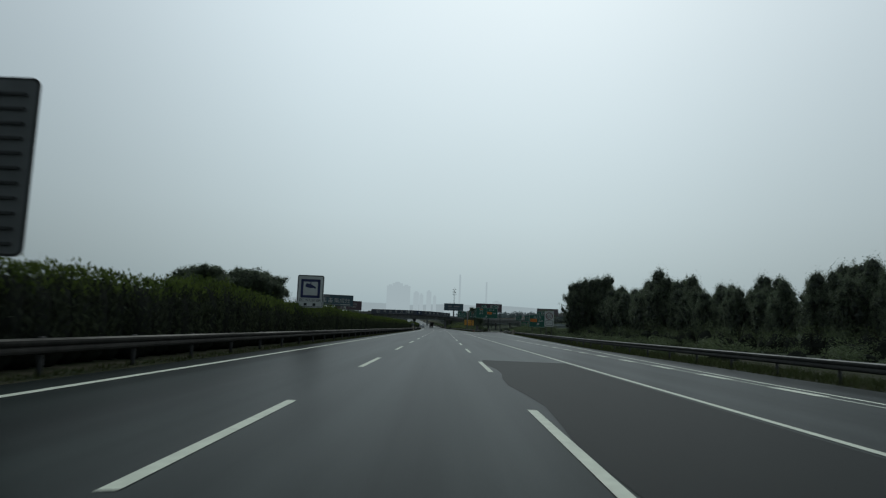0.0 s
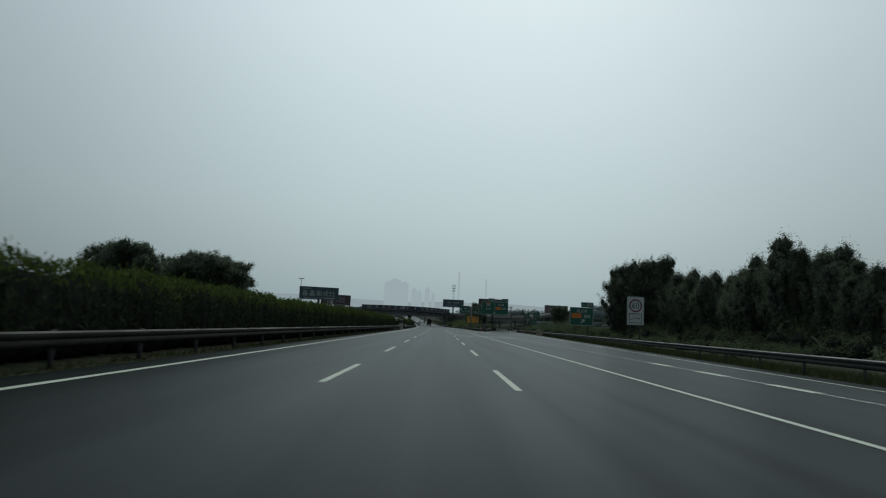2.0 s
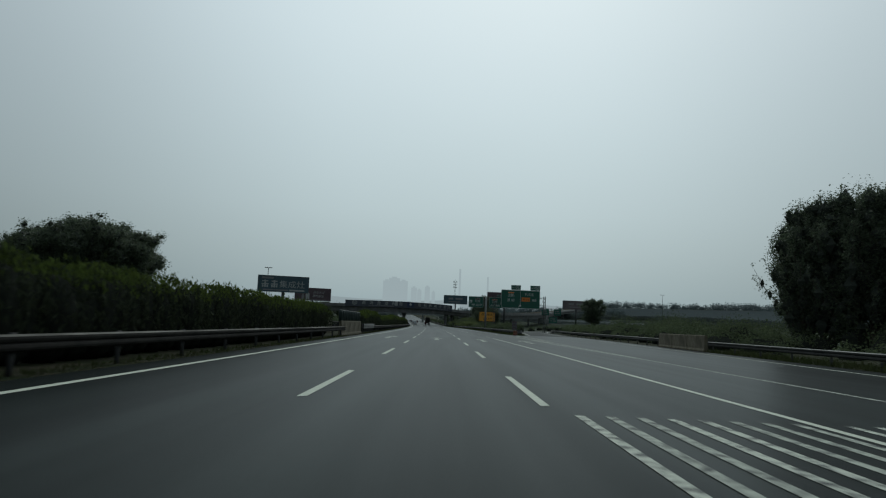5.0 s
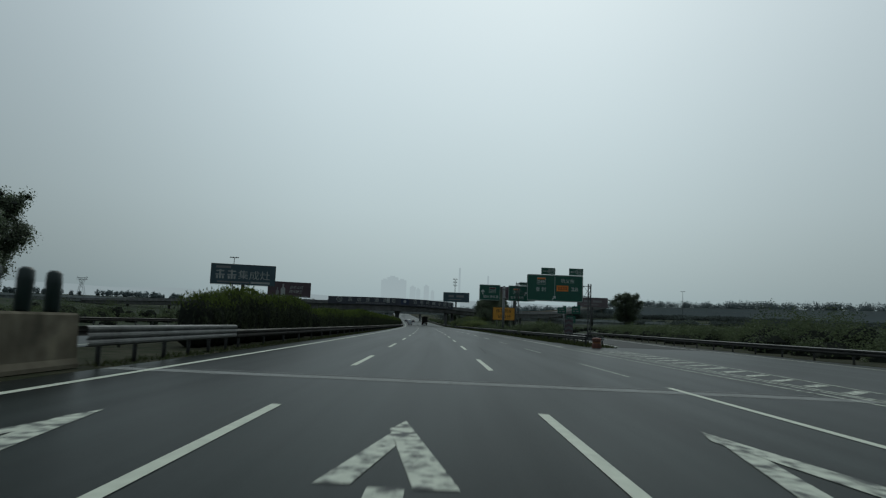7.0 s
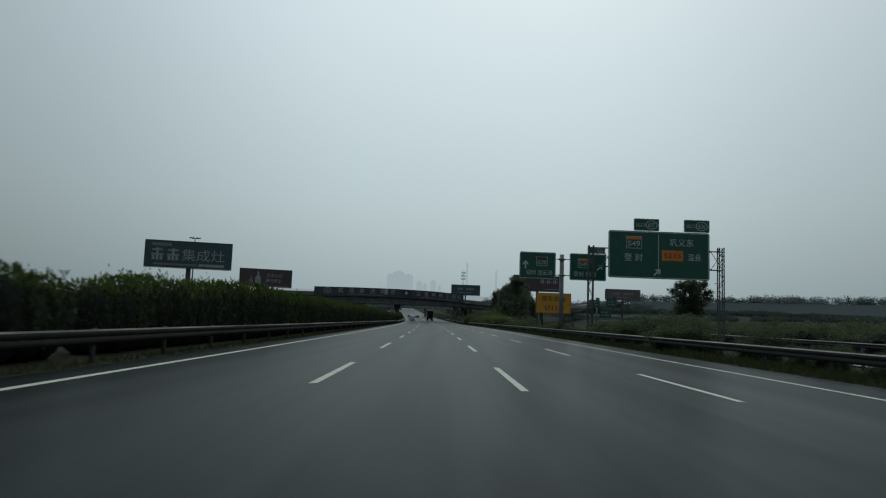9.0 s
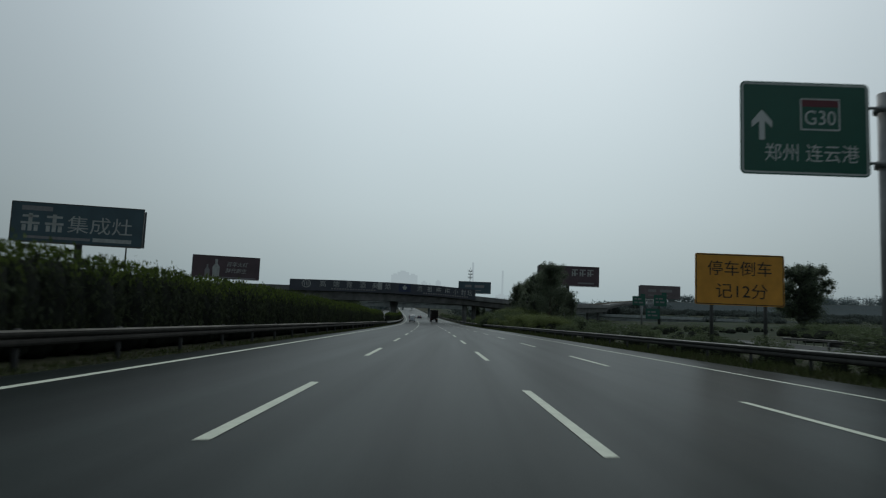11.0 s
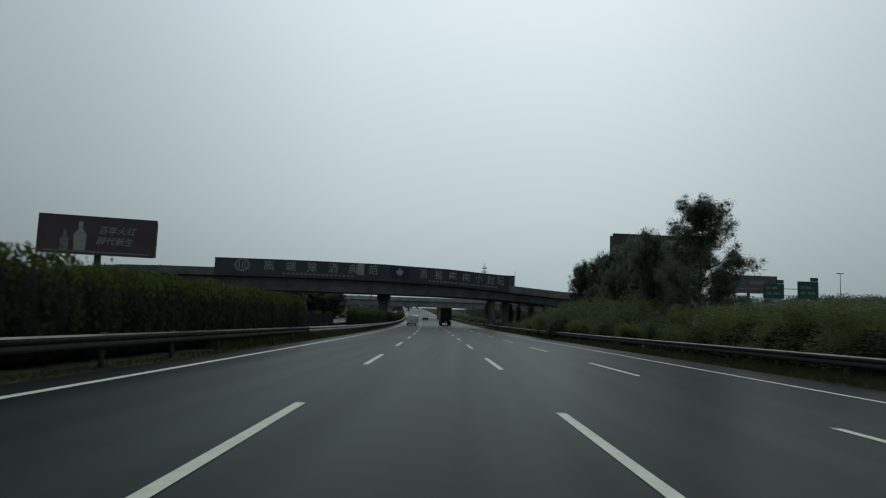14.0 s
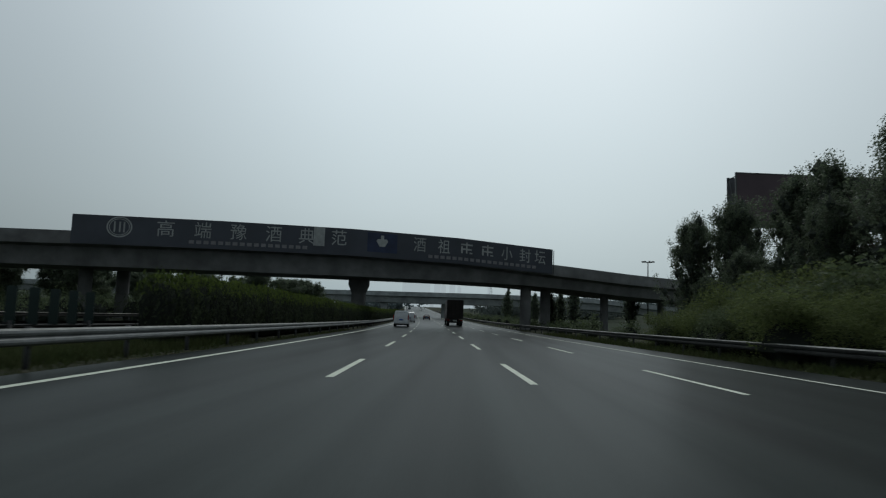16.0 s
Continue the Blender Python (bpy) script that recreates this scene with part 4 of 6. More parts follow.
POPLAR_TOP = interp([(66, 11), (85, 11.4), (91, 8.8), (97, 10.6), (112, 11), (121, 11.2), (132, 12.2), (139, 14.6), (144, 14.4), (150, 12.8), (157, 11.5), (165, 11.8), (172, 13.5), (190, 13.6)])


def woods():
    rnd = random.Random(11)
    g = "poplars beside the exit lane"
    lab = "dark green poplar with upright leafy branches"
    kinds = (POPLAR_A, POPLAR_B, POPLAR_C)
    y = 66.0
    i = 0
    while y < 188:
        for row, x0 in enumerate((45.5, 50.0)):
            x = x0 + rnd.uniform(-1.2, 1.2)
            yy = y + rnd.uniform(-1.2, 1.2) + row * 1.5
            s = rnd.uniform(0.8, 1.06) * POPLAR_TOP(yy) / kinds[i % 3][1]
            tree(kinds[i % 3], x, yy, s, rnd.uniform(0, 360), lab, g)
            i += 1
        y += 3.2
    for x, y, top in ((38.8, 202.5, 16.8), (41.5, 199, 17.6), (44.5, 195.5, 18.4), (46.4, 193.0, 18.7), (43, 204, 17.2), (46.8, 199, 17.8), (40.2, 207, 15.6), (43.2, 197.2, 17.4), (45.6, 194.6, 18.0), (40.2, 200.8, 17.4), (45.2, 200.5, 17.8)):
        tree(kinds[i % 3], x, y, top / kinds[i % 3][1], rnd.uniform(0, 360), "tall dark green poplar in a dense clump", g)
        i += 1
    # trees beyond the opposite carriageway
    g2 = "trees beyond the opposite carriageway"
    for x, y, s, k in ((-71.8, 208, 1.3, ROUND_A), (-74.8, 211, 1.36, ROUND_B), (-77, 213, 1.22, ROUND_A), (-81, 216, 1.1, ROUND_B),
                       (-71.2, 283, 1.36, ROUND_B), (-73.6, 286, 1.52, ROUND_A), (-78.4, 284, 1.68, ROUND_B), (-83.2, 287, 1.68, ROUND_A), (-87, 285, 1.64, ROUND_B), (-92, 288, 1.5, ROUND_A), (-97, 286, 1.4, ROUND_B)):
        tree(k, x, y, s, x * 37 % 360, "broad dark green tree with a rounded crown", g2, z=-1.0)
    # by the slip road
    tree(ROUND_A, 61.6, 408, 0.92, 40, "lone dark tree beside the slip road", "trees beyond the exit", z=1.0)
    # big group on the verge before the overpass
    g3 = "trees on the verge before the overpass"
    for x, y, s, k in ((18.8, 426.5, 0.99, NEAR_A), (16.7, 436, 0.98, NEAR_B), (16.4, 462, 0.55, NEAR_B), (18.6, 470, 0.62, NEAR_B), (15.8, 474, 0.5, NEAR_B), (19.7, 451.3, 1.16, NEAR_B), (21.6, 455, 1.06, NEAR_B), (20.7, 462.4, 1.15, NEAR_B), (19.4, 464, 1.08, NEAR_B), (17.2, 482.5, 1.04, NEAR_B), (19.9, 478.2, 1.13, NEAR_B),
                       (17.4, 470, 0.66, NEAR_B), (17.4, 456, 0.82, NEAR_B), (23.2, 470, 1.0, NEAR_B), (23.4, 446, 0.85, NEAR_B), (25.2, 460, 1.05, NEAR_B), (22.4, 484, 1.0, NEAR_B), (24.5, 437, 0.7, NEAR_B)):
        tree(k, x, y, s if k is NEAR_A else s * 1.1, 221 if k is NEAR_A else (x * 53 + y * 17) % 360, "leafy broad green tree with an open crown", g3)
    for x, y, s in ((7.0, 512, 0.5), (9.5, 520, 0.55), (14, 535, 0.7), (8, 548, 0.6), (22, 525, 0.7), (4, 575, 0.7), (10, 590, 0.8)):
        tree(SMALL, x, y + 5, s, x * 77 % 360, "small roadside tree near the overpass piers", g3)
    for k in range(9):
        tree((ROUND_A, ROUND_B)[k % 2], -63 - 4.6 * k, 514 + 3.5 * (k % 3), 0.6 + 0.05 * (k % 3), k * 67 % 360, "dark tree beyond the opposite carriageway and overpass", g2)
    for k in range(14):
        tree((ROUND_B, ROUND_A)[k % 2], -46 - 4.6 * k, 588 + 5 * (k % 3), 0.66 + 0.05 * (k % 4), k * 97 % 360, "dark rounded tree beyond the overpass", g2)


def verge_bushes():
    rnd = random.Random(23)
    lab = "loose green roadside shrub"
    g = "verge shrubs"
    # known larger ones
    for rx, y, h, w in ((13.4, 268, 2.1, 2.6), (14.6, 272, 2.3, 3.0), (16.5, 279, 2.5, 3.2), (15.2, 285, 2.2, 2.8), (18, 287, 2.6, 3.4), (20, 290, 2.2, 3.0), (14.3, 262, 1.6, 2.2),
                        (14.5, 372, 2.0, 2.6), (16.5, 368, 2.2, 3.0), (19.5, 362, 2.6, 3.2), (14.4, 402, 1.9, 2.2), (15, 407, 2.2, 2.6), (17, 399, 3.0, 3.6), (19.5, 403, 3.2, 3.8), (21.5, 396, 3.0, 3.6), (23.5, 391, 3.3, 3.8),
                        (12.3, 427, 3.3, 3.6), (13.9, 418, 2.6, 2.6), (16.3, 421, 3.4, 3.8), (19, 418, 3.6, 4.0), (14.2, 431, 2.8, 3.0), (17, 434, 3.6, 4.0), (13.8, 441, 2.4, 2.8), (14.2, 451, 2.6, 3.0), (13.6, 463, 1.2, 1.8), (14.5, 475, 1.0, 1.6)):
        bush(rx + bend(y), y, h, w, rnd.uniform(0, 360), lab, g, z=rise(y) - 0.05, fine=rx < 16)
    for rx, y, h, w in ((14.4, 383, 2.7, 3.6), (14.2, 387.5, 3.0, 4.2), (14.6, 392, 3.1, 4.4), (14.3, 396.5, 3.0, 4.0), (16.4, 390, 3.3, 4.4), (14.5, 363.5, 2.5, 3.6), (14.3, 368, 2.7, 3.8), (14.6, 373, 2.6, 3.6), (13.9, 410, 2.0, 2.6), (12.9, 436, 3.1, 4.0), (13.4, 440.5, 2.6, 3.4), (13.6, 424, 2.4, 3.2)):
        bush(rx + bend(y), y, h, w, rnd.uniform(0, 360), "full bright green shrub behind the guardrail", g, z=rise(y) - 0.05, bright=True)
    y = 250.0
    while y < 470:
        rx = rnd.uniform(13.2, 24) if y > 330 else rnd.uniform(12.8, 14.2)
        h = rnd.uniform(0.6, 1.9)
        bush(rx + bend(y), y + rnd.uniform(-2, 2), h, h * rnd.uniform(1.2, 1.8), rnd.uniform(0, 360), lab, g, z=rise(y) - 0.05)
        y += 3.0
    # closed undergrowth along the edge of the wood
    y = 426.0
    while y < 452:
        for rx, h0, h1 in ((13.3, 1.6, 2.6), (15.6, 2.6, 4.0), (19.0, 3.4, 5.0)):
            h = rnd.uniform(h0, h1)
            bush(rx + rnd.uniform(-0.5, 0.9) + bend(y), y + rnd.uniform(-1, 1), h, h * rnd.uniform(1.0, 1.35), rnd.uniform(0, 360), "dense dark green shrub below the roadside trees", "undergrowth below the trees", z=rise(y) - 0.05, fine=h0 < 2, bright=rnd.random() < 0.35)
        y += 2.6


def scrub(name, spots, seed, label, leaves=380):
    """Many loose shrubs joined into one growth: spots of (x, y, height, width)."""
    rng, rnd = np.random.default_rng(seed), random.Random(seed)
    ob = thing(name, label, "scrub", 0, 0, 0, kind="stuff")
    bm = bmesh.new()
    quads = []
    for x, y, h, w in spots:
        z = ground_height(x, y)
        lathe(bm, x, y, z - 0.1, [(0.25 * w, 0.0), (0.3 * w, 0.25 * h), (0.26 * w, 0.45 * h), (0.12 * w, 0.62 * h)], 7, 0.2, rnd)
        n = leaves
        c0 = rng.normal(0, 1, (9, 3)) * np.array([0.22 * w, 0.22 * w, 0.16 * h]) + np.array([x, y, z + 0.55 * h])
        k = rng.integers(0, 9, n)
        d = rng.normal(0, 1, (n, 3))
        d /= np.linalg.norm(d, axis=1, keepdims=True)
        c = c0[k] + d * np.array([0.26 * w, 0.26 * w, 0.3 * h]) * rng.uniform(0.3, 1.1, (n, 1))
        c[:, 2] = np.maximum(c[:, 2], z)
        quads.append(leaf_quads(rng, c, d + np.array([0, 0, 0.4]), min(0.022 * (h + w), 0.1), 0.8))
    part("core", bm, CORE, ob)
    p = new("foliage", mesh_from_arrays("foliage", np.concatenate(quads), 4, LEAF_BUSH))
    p.parent = ob


def all_scrub():
    rnd = random.Random(41)
    a = []
    y = 185.0
    while y < 480:
        for k in range(5):
            d = rnd.uniform(3.5, 45) if k > 1 else rnd.uniform(3.5, 9)
            x = max(RAIL_R(y), RAMP_R(y) if y > 222 else 0) + d + bend(y)
            h = rnd.uniform(1.2, 2.9)
            a.append((x, y + rnd.uniform(-2, 2), h, h * rnd.uniform(1.2, 2.0)))
        y += 3.4
    tall = []
    for k in range(70):
        y = 190 + k * 1.7
        h = rnd.uniform(2.6, 4.2) * (1.0 if y < 250 else 0.75)
        tall.append((max(RAIL_R(y), RAMP_R(y) if y > 222 else 0) + rnd.uniform(5, 14) + bend(y), y, h, h * 1.3))
    scrub("tall_scrub", tall, 9, "taller dark scrub behind the outer guardrail", leaves=1000)
    scrub("field_scrub", a, 3, "dark scrub growing over the field beyond the slip road")
    a = []
    for k in range(120):
        y = 30 + k * 1.25
        h = rnd.uniform(0.6, 1.7)
        a.append((RAIL_R(y) + rnd.uniform(1.5, 24), y, h, h * 1.7))
    for k in range(60):
        a.append((42 + rnd.uniform(-2.5, 1.5), 62 + k * 2.2, rnd.uniform(2.4, 4.2), rnd.uniform(2.6, 4.2)))
    for x, y, h in ((38, 201, 3.4), (41, 197, 3.8), (44, 193, 3.8), (47, 190, 4.0), (36.5, 205, 3.0), (35.5, 196, 2.2), (38, 188, 2.6), (42, 186, 3.0)):
        a.append((x, y, h, h * 1.2))
    far = [(RAMP_L(y) * 0.5 + rnd.uniform(2, 70) + 12 + bend(y), y, rnd.uniform(0.8, 2.3), rnd.uniform(1.8, 4.0)) for y in np.linspace(325, 520, 190)]
    far = [p for p in far if not (RAMP_L(p[1]) - 2 < p[0] - bend(p[1]) < RAMP_R(p[1]) + 2 and p[1] < 460)]
    scrub("rough_growth", far, 8, "low muted green growth over the field inside the slip road", leaves=150)
    scrub("undergrowth", a, 4, "dark undergrowth and weeds below the poplars")
    a = []
    for k in range(110):
        y = 300 + k * 4.0
        a.append((-29.5 - rnd.uniform(0, 22) + bend(y), y, rnd.uniform(1.4, 3.4), rnd.uniform(2.2, 4.2)))
    for k in range(90):
        y = 432 + k
        a.append((-30 - rnd.uniform(0, 42) + bend(y), y, rnd.uniform(2.2, 3.8), rnd.uniform(2.6, 4.2)))
    for k in range(110):
        y = 255 + k * 2.0
        a.append((-30 - rnd.uniform(0, 34) + bend(y), y, rnd.uniform(1.6, 3.2), rnd.uniform(2.6, 4.6)))
    for k in range(70):
        y = 195 + k * 1.5
        a.append((-28.5 - rnd.uniform(0, 26) + bend(y), y, rnd.uniform(0.7, 1.7), rnd.uniform(1.6, 3.2)))
    scrub("far_side_scrub", a, 5, "dark scrub beyond the opposite carriageway")
    a = []
    for k in range(90):
        y = 478 + k * 2.6
        a.append((13.2 + rnd.uniform(0, 9) + bend(y), y, rnd.uniform(0.9, 2.6), rnd.uniform(1.8, 3.4)))
    scrub("verge_scrub", a, 6, "green scrub on the verge under and beyond the overpass")


def grass(name, y0, y1, off0, off1, n, h, seed, label):
    rng = np.random.default_rng(seed)
    y = rng.uniform(y0, y1, n)
    f0 = np.array([off0(a) if callable(off0) else off0 for a in y])
    f1 = np.array([off1(a) if callable(off1) else off1 for a in y])
    b = np.array([bend(a) for a in y])
    x = f0 + (f1 - f0) * rng.random(n) + b
    z = np.array([rise(a) for a in y]) - 0.03
    a = rng.uniform(0, math.pi, n)
    w, hh = rng.uniform(0.012, 0.03, n), h * rng.uniform(0.4, 1.3, n)
    lean = rng.normal(0, 0.35, (n, 2)) * hh[:, None]
    p = np.stack([x, y, z], 1)
    d = np.stack([np.cos(a) * w, np.sin(a) * w, 0 * a], 1)
    tip = p + np.stack([lean[:, 0], lean[:, 1], hh], 1)
    ob = new(name, mesh_from_arrays(name, np.stack([p - d, p + d, tip], 1).reshape(-1, 3), 3, GRASS))
    return tagged(ob, label, "grass", kind="stuff")


woods()
verge_bushes()
all_scrub()
grass("grass", -5, 182, -7.6, -6.85, 7000, 0.13, 5, "thin grass along the median edge")
grass("grass", 196, 470, -7.6, -6.85, 11000, 0.14, 6, "thin grass along the median edge")
grass("grass", 385, 440, -10.6, -7.5, 30000, 0.3, 7, "patch of taller green grass in the median gap")
grass("grass", 10, 178, lambda y: RAIL_R(y) - 0.3, lambda y: RAIL_R(y) + 2.5, 26000, 0.28, 8, "weeds along the outer guardrail")
grass("grass", 228, 480, 10.75, 13.0, 38000, 0.26, 9, "weeds along the outer guardrail")
# ---- signs ----


def post(parent, x, z0, z1, r=0.08, y=0.1, mat=None):
    bm = bmesh.new()
    y = max(y, r + 0.08)
    rod(bm, (x, y, z0), (x, y, z1), r, n=14)
    return part("post", bm, mat or POLE, parent, smooth=True)


def sign_plate(parent, x0, z0, x1, z1, mat, border, r=0.12, y=0.0, w=0.05, name="panel"):
    bm = bmesh.new()
    plate(bm, x0, z0, x1, z1, r, y, y + 0.03)
    p = part(name, bm, [mat], parent)
    if border:
        bm = bmesh.new()
        m = w * 0.8
        frame_ring(bm, x0 + m, z0 + m, x1 - m, z1 - m, max(0.03, r - m), w, y - 0.004)
        part("border", bm, border, p)
    bm = bmesh.new()
    n = max(2, round((z1 - z0) / 0.6))
    for i in range(n):
        z = z0 + (z1 - z0) * (i + 0.5) / n
        box(bm, x0 + 0.06, y + 0.032, z - 0.025, x1 - 0.06, y + 0.07, z + 0.025)
    part("stiffener", bm, STEEL_DULL, p)
    return p


def bars(parent, rects, mat, y, name="small_print"):
    bm = bmesh.new()
    for x0, z0, x1, z1 in rects:
        flat_poly(bm, ((x0, z0), (x1, z0), (x1, z1), (x0, z1)), y)
    return part(name, bm, mat, parent)


def arrow(parent, cx, cz, s, mat, y, ang):
    """A broad arrow, pointing up when ang is 0."""
    bm = bmesh.new()
    pts = ((-0.09, -0.5), (0.09, -0.5), (0.09, 0.12), (0.33, -0.1), (0.33, 0.12), (0, 0.5), (-0.33, 0.12), (-0.33, -0.1), (-0.09, 0.12))
    c, q = math.cos(radians(ang)), math.sin(radians(ang))
    flat_poly(bm, [(cx + s * (x * c + z * q), cz + s * (-x * q + z * c)) for x, z in pts], y)
    return part("arrow", bm, mat, parent)


def camera_sign():
    ob = thing("camera_sign", "white sign with a blue framed speed camera symbol above the hedge", "road sign", -7.78 + bend(42), 41.9, 0)
    p = sign_plate(ob, -0.82, 2.09, 0.82, 4.08, PLATE_WHITE, SIGN_BLACK, 0.13, w=0.04)
    bm = bmesh.new()
    frame_ring(bm, -0.6, 2.68, 0.6, 3.83, 0.04, 0.16, -0.006)
    part("blue_square", bm, SIGN_NAVY, p)
    bm = bmesh.new()
    flat_poly(bm, ((-0.33, 3.42), (-0.25, 3.58), (0.05, 3.5), (0.32, 3.36), (0.3, 3.22), (0.2, 3.3), (0.02, 3.28), (-0.3, 3.34)), -0.007)
    flat_poly(bm, ((-0.02, 3.5), (0.03, 3.5), (0.03, 3.68), (-0.02, 3.68)), -0.008)
    part("camera_symbol", bm, SIGN_NAVY, p)
    lettering("区间测速", SIGN_BLACK, p, 0.02, 2.54, 0.2, -0.006, 1.3)
    for x in (-0.36, 0.18):
        bars(p, [(x, 2.2, x + 0.18, 2.36)], SIGN_BLACK, -0.006)
    post(ob, -0.72, -0.1, 3.9, 0.05)
    post(ob, -0.42, -0.1, 3.9, 0.05)
    # the back of one that faces the other carriageway
    ob = thing("road_sign", "grey ribbed back of a sign facing the opposite carriageway", "road sign", -8.55, 11.6, 0)
    bm = bmesh.new()
    plate(bm, -1.5, 2.15, 1.58, 5.39, 0.16, 0.0, 0.03)
    pn = part("panel", bm, SIGN_BACK, ob)
    for i in range(11):
        bm = bmesh.new()
        z = 2.35 + i * 0.27
        box(bm, -1.42, -0.05, z, 1.36, -0.002, z + 0.05)
        part("rib", bm, STEEL_DULL, pn)
    bm = bmesh.new()
    frame_ring(bm, -1.5, 2.15, 1.58, 5.39, 0.16, 0.05, -0.006)
    part("rim", bm, STEEL_DULL, pn)
    for x in (-0.7, 0.7):
        bm = bmesh.new()
        rod(bm, (x, -0.12, -0.1), (x, -0.12, 5.2), 0.07, n=14)
        part("post", bm, POLE, ob, smooth=True)


def speed_sign():
    ob = thing("speed_sign", "white sixty speed limit sign with a lane symbol", "road sign", 18.2, 114.8, -0.1)
    p = sign_plate(ob, -0.77, 2.1, 0.77, 4.68, PLATE_WHITE, None, 0.05)
    bm = bmesh.new()
    disc_ring(bm, 0, 3.86, 0.6, 0.47, -0.005)
    part("red_ring", bm, SIGN_RED, p)
    lettering("60", SIGN_BLACK, p, 0, 3.86, 0.55, -0.006, 0.66)
    bm = bmesh.new()
    frame_ring(bm, -0.6, 2.26, 0.6, 3.14, 0.06, 0.055, -0.005)
    part("frame_line", bm, SIGN_BLACK, p)
    bm = bmesh.new()
    flat_poly(bm, ((-0.48, 2.56), (-0.44, 2.53), (-0.05, 2.72), (0.24, 2.66), (0.22, 2.62), (0.44, 2.66), (0.26, 2.76), (0.25, 2.7), (-0.06, 2.77)), -0.006)
    part("lane_symbol", bm, SIGN_BLACK, p)
    post(ob, -0.45, -0.3, 4.5, 0.07)
    post(ob, 0.45, -0.3, 4.5, 0.07)


def exit_tab(ob, x0, z0, x1, z1, number):
    p = sign_plate(ob, x0, z0, x1, z1, SIGN_GREEN, SIGN_WHITE, 0.1, w=0.035, name="exit_tab")
    w, h, cz = x1 - x0, z1 - z0, (z0 + z1) / 2
    lettering("出口", SIGN_WHITE, p, x0 + w * 0.27, cz, h * 0.34, -0.006, w * 0.34)
    bm = bmesh.new()
    disc_ring(bm, x0 + w * 0.7, cz, h * 0.36, h * 0.31, -0.006, sx=1.35)
    oval = part("oval", bm, SIGN_WHITE, p)
    lettering(number, SIGN_WHITE, oval, x0 + w * 0.7, cz, h * 0.36, -0.010, w * 0.27)


def route_badge(p, cx, cz, w, h, text, mat, band=None):
    bm = bmesh.new()
    flat_poly(bm, ((cx - w / 2, cz - h / 2), (cx + w / 2, cz - h / 2), (cx + w / 2, cz + h / 2), (cx - w / 2, cz + h / 2)), -0.006)
    b = part("route_badge", bm, mat, p)
    lettering(text, SIGN_WHITE if band else SIGN_BLACK, b, cx, cz - (h * 0.1 if band else 0), h * 0.45, -0.010, w * 0.78)
    if band:
        bm = bmesh.new()
        frame_ring(bm, cx - w / 2, cz - h / 2, cx + w / 2, cz + h / 2, 0.04, 0.045, -0.009)
        part("badge_line", bm, SIGN_WHITE, b)
        bm = bmesh.new()
        flat_poly(bm, ((cx - w / 2 + 0.04, cz + h * 0.24), (cx + w / 2 - 0.04, cz + h * 0.24), (cx + w / 2 - 0.04, cz + h / 2 - 0.04), (cx - w / 2 + 0.04, cz + h / 2 - 0.04)), -0.010)
        part("badge_band", bm, band, b)


def advance_exit_sign():
    ob = thing("exit_sign", "green exit sign with white letters and amber badge on two posts", "road sign", 22.2, 158.8, 0)
    p = sign_plate(ob, -1.85, 2.05, 1.85, 4.9, SIGN_GREEN, SIGN_WHITE, 0.14)
    lettering("巩义东", SIGN_WHITE, p, 0.05, 4.32, 0.55, -0.006, 1.7)
    route_badge(p, -0.78, 3.6, 1.5, 0.72, "S235", SIGN_ORANGE)
    lettering("温县", SIGN_WHITE, p, 0.85, 3.55, 0.5, -0.006, 1.05)
    arrow(p, 0.2, 2.78, 0.8, SIGN_WHITE, -0.006, 45)
    exit_tab(ob, -0.12, 4.93, 1.82, 5.72, "636")
    post(ob, -1.05, -0.4, 4.7, 0.11)
    post(ob, 1.0, -0.4, 4.7, 0.11)


def truss_mast(ob, x, z1, y=0.35):
    """A square lattice mast."""
    h = 0.22
    for sx in (-h, h):
        for sy in (-h, h):
            bm = bmesh.new()
            box(bm, x + sx - 0.045, y + sy - 0.045, -0.3, x + sx + 0.045, y + sy + 0.045, z1)
            part("mast_leg", bm, POLE, ob)
    bm = bmesh.new()
    n = int(z1 / 0.9)
    for i in range(n):
        z = i * z1 / n
        s = 1 if i % 2 else -1
        rod(bm, (x - h * s, y - h, z), (x + h * s, y - h, z + z1 / n), 0.025, n=5)
        rod(bm, (x - h * s, y + h, z), (x + h * s, y + h, z + z1 / n), 0.025, n=5)
    part("mast_lacing", bm, POLE, ob)


def truss_beam(ob, x0, x1, z0, z1, y=0.35):
    for z in (z0, z1):
        bm = bmesh.new()
        box(bm, x0, y - 0.06, z - 0.05, x1, y + 0.06, z + 0.05)
        part("chord", bm, POLE, ob)
    bm = bmesh.new()
    n = max(1, round((x1 - x0) / 1.1))
    for i in range(n):
        a, b = x0 + (x1 - x0) * i / n, x0 + (x1 - x0) * (i + 1) / n
        rod(bm, (a, y, z0), (b, y, z1), 0.03, n=5)
        rod(bm, (a, y, z1), (b, y, z0), 0.03, n=5)
    part("lacing", bm, POLE, ob)


